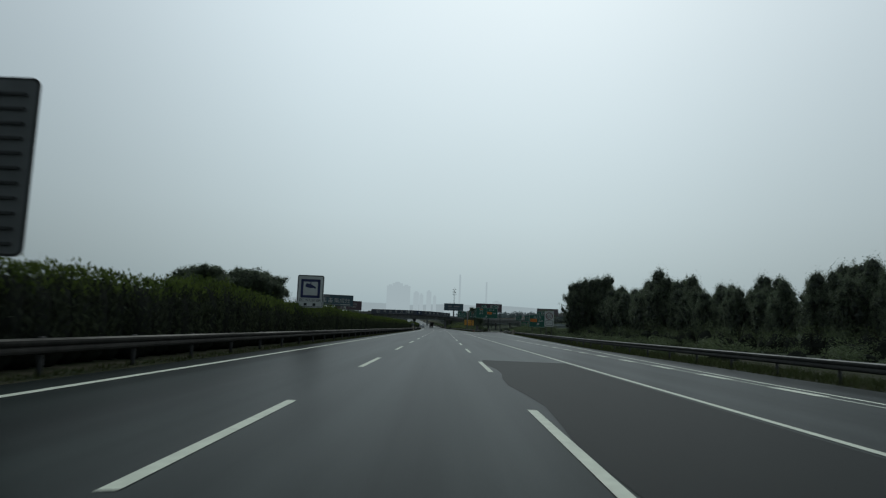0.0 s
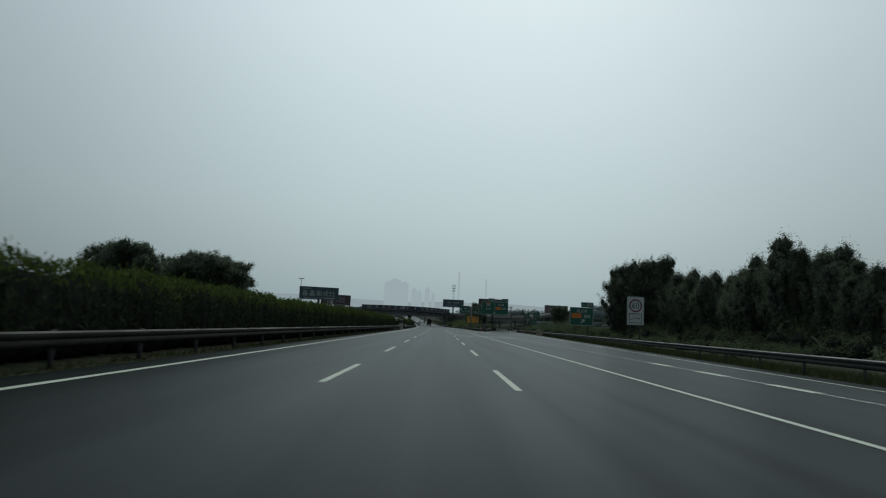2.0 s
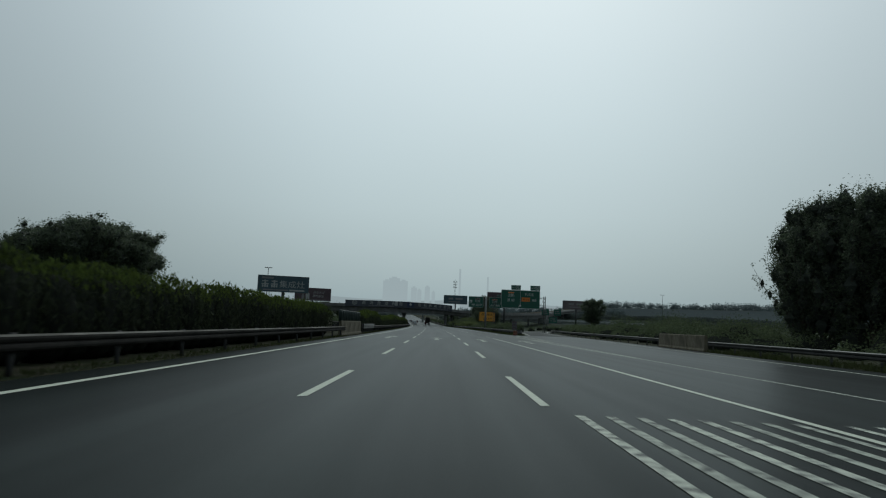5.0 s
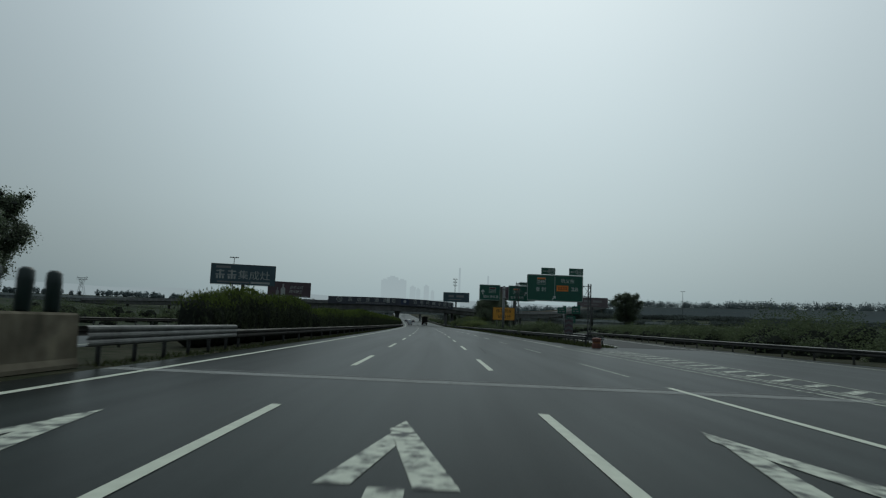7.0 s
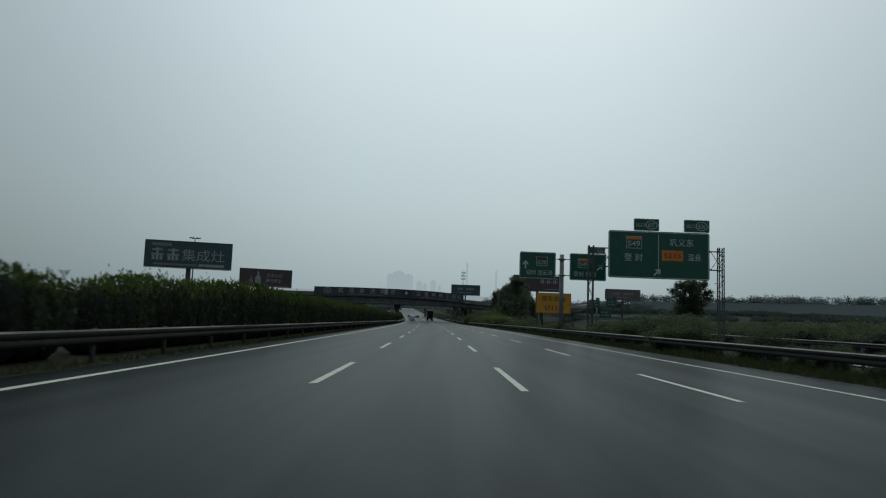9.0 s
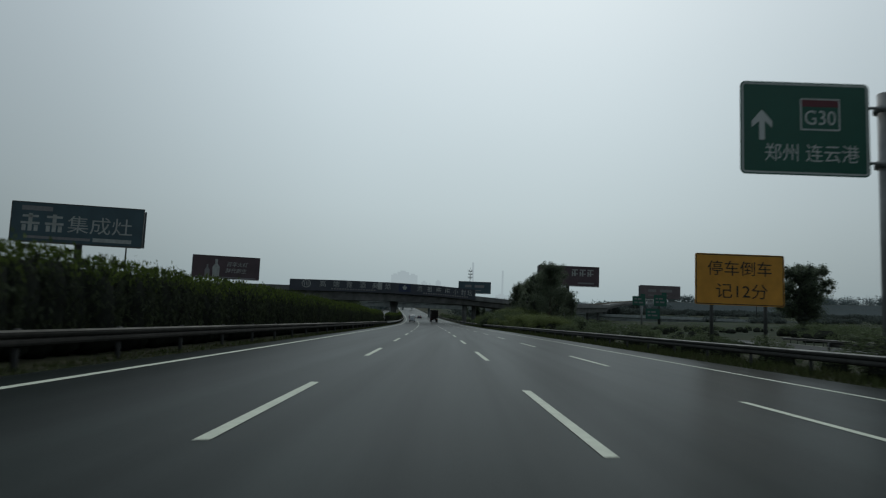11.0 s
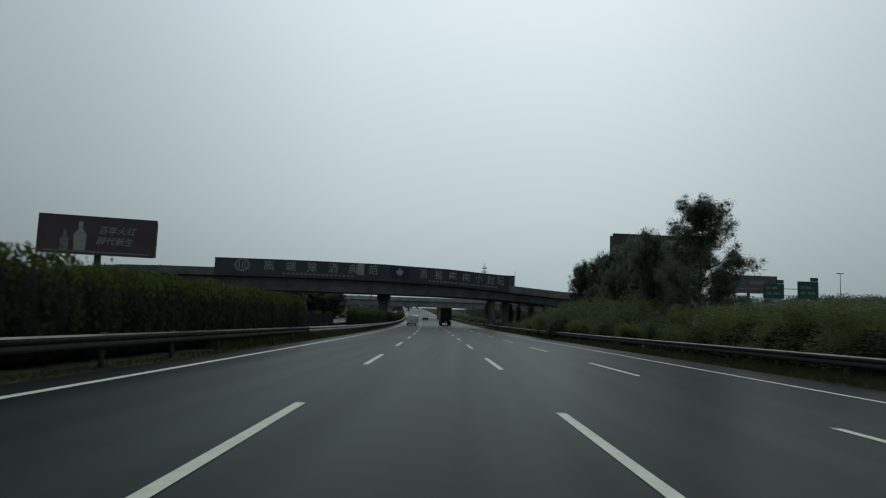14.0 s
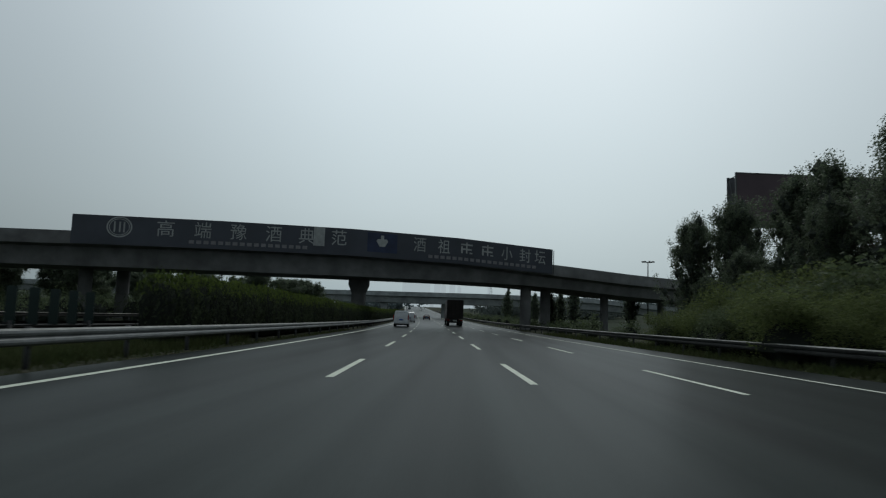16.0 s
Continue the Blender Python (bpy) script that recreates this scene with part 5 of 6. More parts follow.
def gantry_sign():
    ob = thing("gantry_sign", "large green exit sign on a lattice portal", "road sign", 0, 296.5, 0)
    p = sign_plate(ob, 14.55, 5.72, 24.02, 10.18, SIGN_GREEN, SIGN_WHITE, 0.22, w=0.07)
    bars(p, [(19.22, 6.4, 19.28, 9.9)], SIGN_WHITE, -0.006, "divider")
    route_badge(p, 16.95, 9.1, 1.45, 1.15, "S49", SIGN_GREEN, SIGN_ORANGE)
    lettering("登 封", SIGN_WHITE, p, 16.9, 7.7, 0.72, -0.006, 1.75)
    lettering("巩义东", SIGN_WHITE, p, 21.4, 9.2, 0.72, -0.006, 2.25)
    route_badge(p, 20.55, 7.95, 2.0, 0.98, "S235", SIGN_ORANGE)
    lettering("温县", SIGN_WHITE, p, 22.6, 7.85, 0.66, -0.006, 1.2)
    arrow(p, 19.15, 6.35, 0.85, SIGN_WHITE, -0.007, 45)
    exit_tab(ob, 16.92, 10.22, 19.3, 11.37, "637")
    exit_tab(ob, 21.62, 10.22, 24.02, 11.4, "636")
    truss_mast(ob, 13.0, 8.7)
    truss_mast(ob, 25.2, 8.9)
    truss_beam(ob, 12.85, 25.4, 6.75, 8.5)


def twin_signs():
    ob = thing("direction_signs", "two green direction signs hung either side of one round pole", "road sign", 11.3, 302.8, 0)
    a = sign_plate(ob, -4.4, 5.74, -0.68, 8.5, SIGN_GREEN, SIGN_WHITE, 0.16)
    route_badge(a, -2.1, 7.55, 1.15, 0.95, "G30", SIGN_GREEN, SIGN_RED)
    arrow(a, -3.78, 7.2, 0.9, SIGN_WHITE, -0.006, 0)
    lettering("郑州 连云港", SIGN_WHITE, a, -2.35, 6.4, 0.52, -0.006, 2.7)
    b = sign_plate(ob, 0.76, 5.74, 4.5, 8.5, SIGN_GREEN, SIGN_WHITE, 0.16)
    route_badge(b, 2.2, 7.5, 1.2, 0.95, "S49", SIGN_GREEN, SIGN_ORANGE)
    lettering("登封 桐柏", SIGN_WHITE, b, 2.3, 6.4, 0.52, -0.006, 2.3)
    arrow(b, 3.85, 7.1, 0.8, SIGN_WHITE, -0.006, 45)
    exit_tab(ob, 2.7, 8.54, 4.4, 9.15, "637")
    bm = bmesh.new()
    rod(bm, (0, 0.32, -0.3), (0, 0.32, 8.35), 0.24, 0.22, 20)
    part("pole", bm, PALE_STEEL, ob, "grey galvanised pole", True)
    for z in (6.2, 7.85):
        bm = bmesh.new()
        rod(bm, (-3.6, 0.16, z), (3.6, 0.16, z), 0.045, n=10)
        part("cross_arm", bm, PALE_STEEL, ob, smooth=True)
        bm = bmesh.new()
        rod(bm, (0, 0.32, z - 0.09), (0, 0.32, z + 0.09), 0.34, n=16)
        part("collar", bm, PALE_STEEL, ob, smooth=True)
    ob = thing("warning_sign", "amber warning board with dark letters behind the guardrail", "road sign", 12.6, 316.7, 0)
    p = sign_plate(ob, -2.15, 2.45, 2.15, 4.95, SIGN_YELLOW, SIGN_BLACK, 0.1, w=0.04)
    lettering("停车倒车", SIGN_BLACK, p, 0, 4.25, 0.72, -0.006, 3.1)
    lettering("记12分", SIGN_BLACK, p, 0.1, 3.15, 0.72, -0.006, 2.5)
    post(ob, -1.3, -0.3, 4.7, 0.09)
    post(ob, 1.3, -0.3, 4.7, 0.09)


def chevron_marker():
    ob = thing("chevron_marker", "red and white chevron board at the exit nose", "road sign", 13.0, 249.5, 0)
    p = sign_plate(ob, -0.42, 0.75, 0.42, 2.2, BB_GREY, None, 0.04)
    for i in range(3):
        z = 0.8 + i * 0.5
        bm = bmesh.new()
        flat_poly(bm, ((-0.4, z), (0, z + 0.2), (0.4, z), (0.4, z + 0.24), (0, z + 0.44), (-0.4, z + 0.24)), -0.005)
        part("chevron", bm, BB_RED, p)
    post(ob, 0, -0.3, 2.1, 0.05)
    # crash barrel at the nose
    ob = thing("crash_barrel", "worn orange plastic crash barrel before the guardrail end", "traffic barrel", 11.3 + bend(227), 227.4, 0)
    bm = bmesh.new()
    rnd = random.Random(3)
    lathe(bm, 0, 0, 0, [(0.40, 0.0), (0.42, 0.05), (0.42, 0.34), (0.37, 0.38), (0.37, 0.56), (0.41, 0.6), (0.40, 0.8), (0.33, 0.87), (0.1, 0.9)], 20, 0.015, rnd)
    body = part("body", bm, material("faded_orange_plastic", (0.17, 0.05, 0.03), rough=0.6, tint=(0.11, 0.05, 0.035), scale=3, stain=0.3, stain_scale=2), ob, smooth=False)
    bm = bmesh.new()
    lathe(bm, 0, 0, 0.4, [(0.378, 0.0), (0.378, 0.13)], 20)
    part("band", bm, material("worn_reflective_band", (0.3, 0.12, 0.03), rough=0.6, tint=(0.16, 0.06, 0.03), scale=4), body, "worn amber band")
    ob.scale = (0.76, 0.76, 0.77)
    # rounded nose of the rail
    ob = thing("rail_terminal", "bent steel terminal closing the end of two guardrails", "guardrail", 12.2 + bend(231), 231.9, 0)
    bm = bmesh.new()
    prev = None
    for i in range(15):
        a = math.pi * (1 + i / 14)
        row = [bm.verts.new(((0.72 - d) * math.cos(a), (0.85 - d) * math.sin(a), 0.41 + h)) for d, h in w_profile()]
        if prev:
            for j in range(len(row) - 1):
                bm.faces.new((prev[j], prev[j + 1], row[j + 1], row[j]))
        prev = row
    part("rail", bm, STEEL_PALER, ob)
    for a in (0.0, -0.6, 0.6):
        bm = bmesh.new()
        rod(bm, (a, 0.05 if a else -0.72, -0.3), (a, 0.05 if a else -0.72, 0.75), 0.06)
        part("post", bm, STEEL_DULL, ob, smooth=True)


def concrete_barriers():
    foot = [(-0.2, 0.0), (-0.2, 0.08), (-0.14, 0.2), (0.14, 0.2), (0.2, 0.08), (0.2, 0.0)]
    stem = [(-0.139, 0.196), (-0.1, 1.1), (-0.06, 1.15), (0.06, 1.15), (0.1, 1.1), (0.139, 0.196)]

    def block(x, y, length, rz, group):
        ob = thing("concrete_barrier", "weathered pale concrete barrier block with a sloped foot", "barrier", x, y, 0, rz, group)
        for name, prof in (("foot", foot), ("wall", stem)):
            bm = bmesh.new()
            rows = [[bm.verts.new((px, yy, pz)) for px, pz in prof] for yy in (0.015, length - 0.015)]
            n = len(prof)
            for i in range(n):
                j = (i + 1) % n
                bm.faces.new((rows[0][i], rows[0][j], rows[1][j], rows[1][i]))
            bm.faces.new(rows[0][::-1])
            bm.faces.new(rows[1])
            part(name, bm, CONCRETE, ob)
    for k in range(4):
        block(-7.55 + bend(182), 182.6 + 3.25 * k, 3.25, 0, "concrete barriers in the median")
        block(-10.4 + bend(182), 182.6 + 3.25 * k, 3.25, 0, "concrete barriers in the median")
    for k in range(3):
        y = 178.0 + 4.1 * k
        block(RAIL_R(y) + bend(y), y, 4.1, -math.degrees(math.atan(0.056)), "concrete barriers beside the slip road")


def glare_screens():
    bm = bmesh.new()
    lathe(bm, 0, 0, 0, [(0.13, 0.0), (0.15, 0.05), (0.157, 0.6), (0.145, 0.8), (0.08, 0.86)], 12)
    rnd = random.Random(9)
    me = to_mesh("screen_post", bm, GLARE_GREEN, True)
    for k in range(13):
        y = 194.85 - k * 1.02
        ob = new("glare_screen", me)
        ob.matrix_world = pose(-7.55 + bend(y), y, 1.14, rnd.uniform(-1.5, 1.5), rnd.uniform(-1.5, 1.5), 0)
        tagged(ob, "dark green plastic anti-glare column on a concrete barrier", "glare screen", "glare columns on the barrier")
    # upright slats along the far rail in the planting gap
    fence = thing("glare_fence", "row of dark green plastic anti-glare slats along the median rail", "glare screen", -10.75 + bend(401), 401, 0)
    bm = bmesh.new()
    box(bm, -0.13, -0.02, 0, 0.13, 0.02, 1.0, 0.012)
    me = to_mesh("slat", bm, GLARE_GREEN)
    for k in range(33):
        y = 401 + k * 1.0
        ob = new("slat", me)
        ob.parent = fence
        ob.matrix_basis = pose(bend(y) - bend(401), y - 401, 0.62 + rise(y), 0, 0, 18)
    bm = bmesh.new()
    for k in range(37):
        y = 401 + k
        rod(bm, (bend(y) - bend(401), k, 0.66), (bend(y + 1) - bend(401), k + 1, 0.66), 0.03, n=6)
    part("base_rail", bm, STEEL_DULL, fence)


camera_sign()
speed_sign()
advance_exit_sign()
gantry_sign()
twin_signs()
chevron_marker()
concrete_barriers()
glare_screens()

# ---- billboards, lamps, mast ----


def billboard(x0, x1, z0, z1, y, rz, mat, label, art):
    w = x1 - x0
    cx = (x0 + x1) / 2
    g = ground_height(cx, y)
    ob = thing("billboard", label, "billboard", cx, y, g, rz, "roadside billboards")
    a, b = z0 - g, z1 - g
    bm = bmesh.new()
    box(bm, -w / 2, 0, a, w / 2, 0.12, b)
    face = part("face", bm, mat, ob)
    for r in ((-w / 2 - 0.12, a - 0.12, w / 2 + 0.12, a), (-w / 2 - 0.12, b, w / 2 + 0.12, b + 0.12), (-w / 2 - 0.12, a, -w / 2, b), (w / 2, a, w / 2 + 0.12, b)):
        bm = bmesh.new()
        box(bm, r[0], -0.05, r[1], r[2], 0.2, r[3])
        part("edge_trim", bm, POLE, ob)
    bm = bmesh.new()
    box(bm, -w / 2, 2.4, a, w / 2, 2.5, b)
    part("back_face", bm, BB_GREY, ob)
    bm = bmesh.new()
    n = 7
    for i in range(n + 1):
        x = -w / 2 + 0.2 + (w - 0.4) * i / n
        rod(bm, (x, 0.14, a + 0.2), (x, 2.4, a + 0.2), 0.06, n=6)
        rod(bm, (x, 0.14, b - 0.2), (x, 2.4, b - 0.2), 0.06, n=6)
        rod(bm, (x, 0.14, a + 0.2), (x, 2.4, b - 0.2), 0.05, n=6)
    part("truss", bm, POLE, ob)
    bm = bmesh.new()
    rod(bm, (0, 1.25, -0.5), (0, 1.25, b - 0.5), 0.62, 0.5, 20)
    part("column", bm, POLE, ob, smooth=True)
    bm = bmesh.new()
    box(bm, -w / 2, -0.75, a - 0.28, w / 2, -0.1, a - 0.22)
    part("catwalk", bm, POLE, ob)
    art(face, w, a, b)
    return ob


def art_stove(face, w, a, b):
    h = b - a
    # brand: plain strokes in its place; then what is sold
    for i, c in enumerate((-0.36, -0.18)):
        x = c * w
        bars(face, [(x - 0.06 * w, a + 0.62 * h, x + 0.06 * w, a + 0.68 * h), (x - 0.07 * w, a + 0.44 * h, x + 0.07 * w, a + 0.5 * h), (x - 0.015 * w, a + 0.26 * h, x + 0.015 * w, a + 0.72 * h), (x - 0.06 * w, a + 0.26 * h, x - 0.03 * w, a + 0.42 * h), (x + 0.03 * w, a + 0.26 * h, x + 0.06 * w, a + 0.42 * h)], BB_INK, -0.006, "brand_mark")
    lettering("集成灶", BB_INK, face, 0.17 * w, a + 0.49 * h, 0.46 * h, -0.006, 0.5 * w)
    bars(face, [(-0.43 * w, a + 0.8 * h, -0.2 * w, a + 0.92 * h)], BB_DIM, -0.006, "brand_bar")
    bars(face, [(-0.4 * w, a + 0.07 * h, 0.1 * w, a + 0.14 * h)], BB_DIM, -0.006)
    bars(face, [(0.12 * w, a + 0.06 * h, 0.42 * w, a + 0.16 * h)], BB_INK, -0.006)


def bottle(face, x, a, s, mat):
    bm = bmesh.new()
    flat_poly(bm, [(x + p * s, a + q * s) for p, q in ((-0.16, 0.02), (0.16, 0.02), (0.18, 0.5), (0.06, 0.66), (0.06, 0.9), (-0.06, 0.9), (-0.06, 0.66), (-0.18, 0.5))], -0.006)
    part("bottle_shape", bm, mat, face)


def art_drink(face, w, a, b):
    h = b - a
    bottle(face, -0.28 * w, a + 0.05 * h, 0.62 * h, BB_DIM)
    bottle(face, -0.15 * w, a + 0.05 * h, 0.9 * h, BB_INK)
    lettering("百年火红", BB_INK, face, 0.17 * w, a + 0.66 * h, 0.22 * h, -0.006, 0.32 * w, shear=0.25)
    lettering("醉代新生", BB_INK, face, 0.15 * w, a + 0.36 * h, 0.22 * h, -0.006, 0.32 * w, shear=0.25)
    bars(face, [(-0.45 * w, a + 0.02 * h, 0.45 * w, a + 0.06 * h)], BB_DIM, -0.006)


def art_red(face, w, a, b):
    h = b - a
    for i in range(3):
        x = (0.1 + 0.13 * i) * w
        bars(face, [(x - 0.05 * w, a + 0.8 * h, x + 0.05 * w, a + 0.86 * h), (x - 0.05 * w, a + 0.6 * h, x + 0.05 * w, a + 0.65 * h), (x - 0.012 * w, a + 0.5 * h, x + 0.012 * w, a + 0.86 * h), (x - 0.05 * w, a + 0.5 * h, x - 0.03 * w, a + 0.75 * h)], BB_INK, -0.006, "brand_mark")
    bars(face, [(0.15 * w, a + 0.1 * h, 0.42 * w, a + 0.18 * h)], BB_DIM, -0.006)


def art_plain(face, w, a, b):
    h = b - a
    bars(face, [(-0.3 * w, a + 0.5 * h, -0.1 * w, a + 0.72 * h), (0.0, a + 0.5 * h, 0.3 * w, a + 0.72 * h), (-0.3 * w, a + 0.2 * h, 0.2 * w, a + 0.28 * h)], BB_DIM, -0.006)


billboard(-69.3, -50.6, 10.85, 16.75, 388, 14, BB_TEAL, "dark teal billboard with white characters on a single column", art_stove)
billboard(-73.0, -55.4, 10.4, 16.4, 471, 18, BB_RED, "dark maroon drinks billboard on a single column", art_drink)
billboard(23.9, 42.1, 13.1, 18.8, 489, 4, BB_RED, "dark red billboard standing behind the verge trees", art_red)
billboard(81.0, 98.7, 14.6, 20.1, 588, 2, BB_DULL_RED, "greyish maroon billboard beyond the slip road", art_plain)
billboard(1.5, 20.7, 18.2, 25.0, 695, 0, BB_TEAL, "blue-green billboard far behind the overpass", art_plain)


def mast_lamp(x, y, top, label="tall grey high-mast lamp with a ring of floodlights"):
    g = ground_height(x, y)
    ob = thing("mast_lamp", label, "street lamp", x, y, g, 0, "high-mast lamps")
    h = top - g
    bm = bmesh.new()
    rod(bm, (0, 0, -0.4), (0, 0, h), 0.28, 0.12, 14)
    part("mast", bm, POLE, ob, smooth=True)
    bm = bmesh.new()
    rod(bm, (0, 0, h - 0.2), (0, 0, h - 0.05), 0.6, n=14)
    part("head_ring", bm, POLE, ob)
    for i in range(8):
        a = i * math.pi / 4
        bm = bmesh.new()
        c = (math.cos(a) * 1.35, math.sin(a) * 1.35)
        rod(bm, (c[0] * 0.4, c[1] * 0.4, h - 0.12), (c[0], c[1], h - 0.05), 0.05, n=6)
        part("arm", bm, POLE, ob)
        bm = bmesh.new()
        vs = box(bm, -0.3, -0.2, -0.1, 0.3, 0.2, 0.16, 0.03)
        for v in bm.verts:
            v.co = Matrix.Rotation(a, 3, "Z") @ v.co + Vector((c[0] * 1.08, c[1] * 1.08, h - 0.02))
        part("floodlight", bm, STEEL_DULL, ob)


mast_lamp(-81.5, 448.5, 24.1)
mast_lamp(188.3, 716.5, 33.5)
mast_lamp(43.1, 600, 19.4)


def radio_mast():
    ob = thing("radio_mast", "slim lattice radio mast with antenna platforms", "radio mast", 17.7, 1108, ground_height(17.7, 1108))
    h = 66.2 - ob.location.z
    for sx in (-1, 1):
        for sy in (-1, 1):
            bm = bmesh.new()
            rod(bm, (sx * 1.3, sy * 1.3, 0), (sx * 0.35, sy * 0.35, h - 6), 0.16, 0.1, 6)
            part("leg", bm, POLE, ob)
    bm = bmesh.new()
    rod(bm, (0, 0, h - 7), (0, 0, h), 0.12, 0.06, 6)
    part("spire", bm, POLE, ob)
    bm = bmesh.new()
    for i in range(14):
        f0, f1 = i / 14, (i + 1) / 14
        r0, r1 = 1.3 - 0.95 * f0, 1.3 - 0.95 * f1
        for s in (-1, 1):
            rod(bm, (-r0, s * r0, f0 * (h - 6)), (r1, s * r1, f1 * (h - 6)), 0.07, n=4)
            rod(bm, (s * r0, r0, f0 * (h - 6)), (s * r1, -r1, f1 * (h - 6)), 0.07, n=4)
    part("lacing", bm, POLE, ob)
    for z in (h - 5, h - 9, h - 13):
        bm = bmesh.new()
        rod(bm, (0, 0, z), (0, 0, z + 0.3), 2.6, n=12)
        for i in range(6):
            a = i * math.pi / 3
            box(bm, 2.5 * math.cos(a) - 0.2, 2.5 * math.sin(a) - 0.2, z, 2.5 * math.cos(a) + 0.2, 2.5 * math.sin(a) + 0.2, z + 2.0)
        part("antenna_platform", bm, POLE, ob)


radio_mast()
# ---- overpasses ----
# front line of the near overpass: x, y, soffit, parapet top
SPAN = [(-520, 880, 6.2, 9.4), (-302, 684, 6.0, 9.3), (-220, 612, 6.0, 9.3), (-146, 549, 6.0, 9.4), (-100, 508, 6.0, 9.6), (-80, 493, 6.0, 9.7), (-65, 484, 6.0, 9.8), (-50.1, 486.6, 6.1, 9.95), (-35, 491.6, 6.35, 10.4), (-20, 496.4, 6.5, 10.5), (-7, 501, 6.6, 10.2), (5.7, 505.8, 6.5, 9.5), (18, 511, 5.7, 8.8), (34, 526, 5.7, 9.0), (48, 549, 6.1, 9.6), (62, 582, 7.2, 10.7), (75, 620, 8.6, 12.0), (100, 729, 12.4, 15.8), (150, 900, 20.0, 23.5), (240, 1160, 32.5, 36.0)]


def along(pts, n):
    """A smooth run of positions through the given ones."""
    d = [0.0]
    for a, b in zip(pts, pts[1:]):
        d.append(d[-1] + math.dist(a[:2], b[:2]))
    out = []
    for i in range(n + 1):
        s = d[-1] * i / n
        out.append([float(np.interp(s, d, [p[k] for p in pts])) for k in range(len(pts[0]))])
    return out


def sweep(bm, run, section):
    """section(x, y, soffit, top) gives (back, z) pairs; back is the distance behind the front line."""
    prev = None
    for i, p in enumerate(run):
        q0, q1 = run[max(0, i - 1)], run[min(len(run) - 1, i + 1)]
        t = Vector((q1[0] - q0[0], q1[1] - q0[1], 0)).normalized()
        nrm = Vector((-t.y, t.x, 0))
        row = [bm.verts.new((p[0] + nrm.x * d, p[1] + nrm.y * d, z)) for d, z in section(*p)]
        if prev:
            n = len(row)
            for j in range(n):
                k = (j + 1) % n
                bm.faces.new((prev[j], prev[k], row[k], row[j]))
        else:
            bm.faces.new(row[::-1])
        prev = row
    bm.faces.new(prev)


def overpass(name, pts, width, piers, label, mat=None):
    ob = thing(name, label, "bridge", 0, 0, 0)
    mat = mat or DECK
    run = along(pts, 170)
    bm = bmesh.new()
    sweep(bm, run, lambda x, y, s, t: [(1.3, s), (width - 1.3, s), (width - 0.9, t - 1.75), (width, t - 1.5), (width, t - 1.2), (0, t - 1.2), (0, t - 1.5), (0.9, t - 1.75)])
    part("deck", bm, mat, ob)
    for d in (0.0, width - 0.3):
        bm = bmesh.new()
        sweep(bm, run, lambda x, y, s, t: [(d + 0.02, t - 1.196), (d + 0.3, t - 1.196), (d + 0.24, t), (d + 0.08, t)])
        part("parapet", bm, CONCRETE if d else mat, ob)
    for x, y, top, w, style in piers:
        g = ground_height(x, y) - 0.5
        bm = bmesh.new()
        if style == "tee":
            for z0, z1, w0, w1 in ((g, top - 1.9, 0.85, 0.85), (top - 1.9, top - 0.9, 0.85, 1.25), (top - 0.9, top + 0.06, 1.3, 1.3)):
                lo = [bm.verts.new((x + a * w0, y + b * 0.8, z0)) for a, b in ((-1, -1), (1, -1), (1, 1), (-1, 1))]
                hi = [bm.verts.new((x + a * w1, y + b * 0.8, z1)) for a, b in ((-1, -1), (1, -1), (1, 1), (-1, 1))]
                bm.faces.new(lo[::-1])
                bm.faces.new(hi)
                for i in range(4):
                    j = (i + 1) % 4
                    bm.faces.new((lo[i], lo[j], hi[j], hi[i]))
        else:
            rod(bm, (x, y, g), (x, y, top + 0.08), w, n=20)
        part("pier", bm, mat, ob)
    return ob


overpass("overpass", SPAN, 11.5, [(-20.3, 503.5, 6.5, 1, "tee"), (2.4, 508.5, 6.5, 0.75, "col"), (5.6, 512.5, 6.3, 0.75, "col"), (14.6, 515, 5.8, 0.6, "col"), (-51.5, 492.5, 6.1, 0.8, "col"), (-49.2, 497, 6.1, 0.8, "col"),
                            (-86, 504, 6.0, 0.8, "col"), (-116, 530, 6.0, 0.8, "col"), (-150, 561, 6.0, 0.8, "col"), (-187, 592, 6.0, 0.8, "col"), (-225, 625, 6.0, 0.8, "col"), (-264, 659, 6.0, 0.8, "col"), (-304, 694, 6.0, 0.8, "col"), (26, 526, 5.7, 0.6, "col"), (43, 553, 6.1, 0.6, "col"), (58, 588, 7.2, 0.6, "col"), (70, 623, 8.6, 0.6, "col"), (79, 662, 9.9, 0.6, "col"), (88, 700, 11.3, 0.6, "col"), (97, 740, 12.8, 0.6, "col"), (110, 786, 15.0, 0.6, "col"), (124, 832, 17.0, 0.6, "col"), (138, 880, 19.1, 0.6, "col")],
         "dark concrete road overpass on stout piers")
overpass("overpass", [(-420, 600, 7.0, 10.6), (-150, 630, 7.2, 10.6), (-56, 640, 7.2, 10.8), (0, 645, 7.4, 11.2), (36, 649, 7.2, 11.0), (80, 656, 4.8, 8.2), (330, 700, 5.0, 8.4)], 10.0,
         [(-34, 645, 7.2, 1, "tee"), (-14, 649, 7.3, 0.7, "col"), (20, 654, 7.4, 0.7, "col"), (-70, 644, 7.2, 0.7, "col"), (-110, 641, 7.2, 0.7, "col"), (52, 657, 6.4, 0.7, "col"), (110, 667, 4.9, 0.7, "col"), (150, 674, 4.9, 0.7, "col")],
         "second concrete overpass farther along the road, paled for haze", HAZED_DECK)


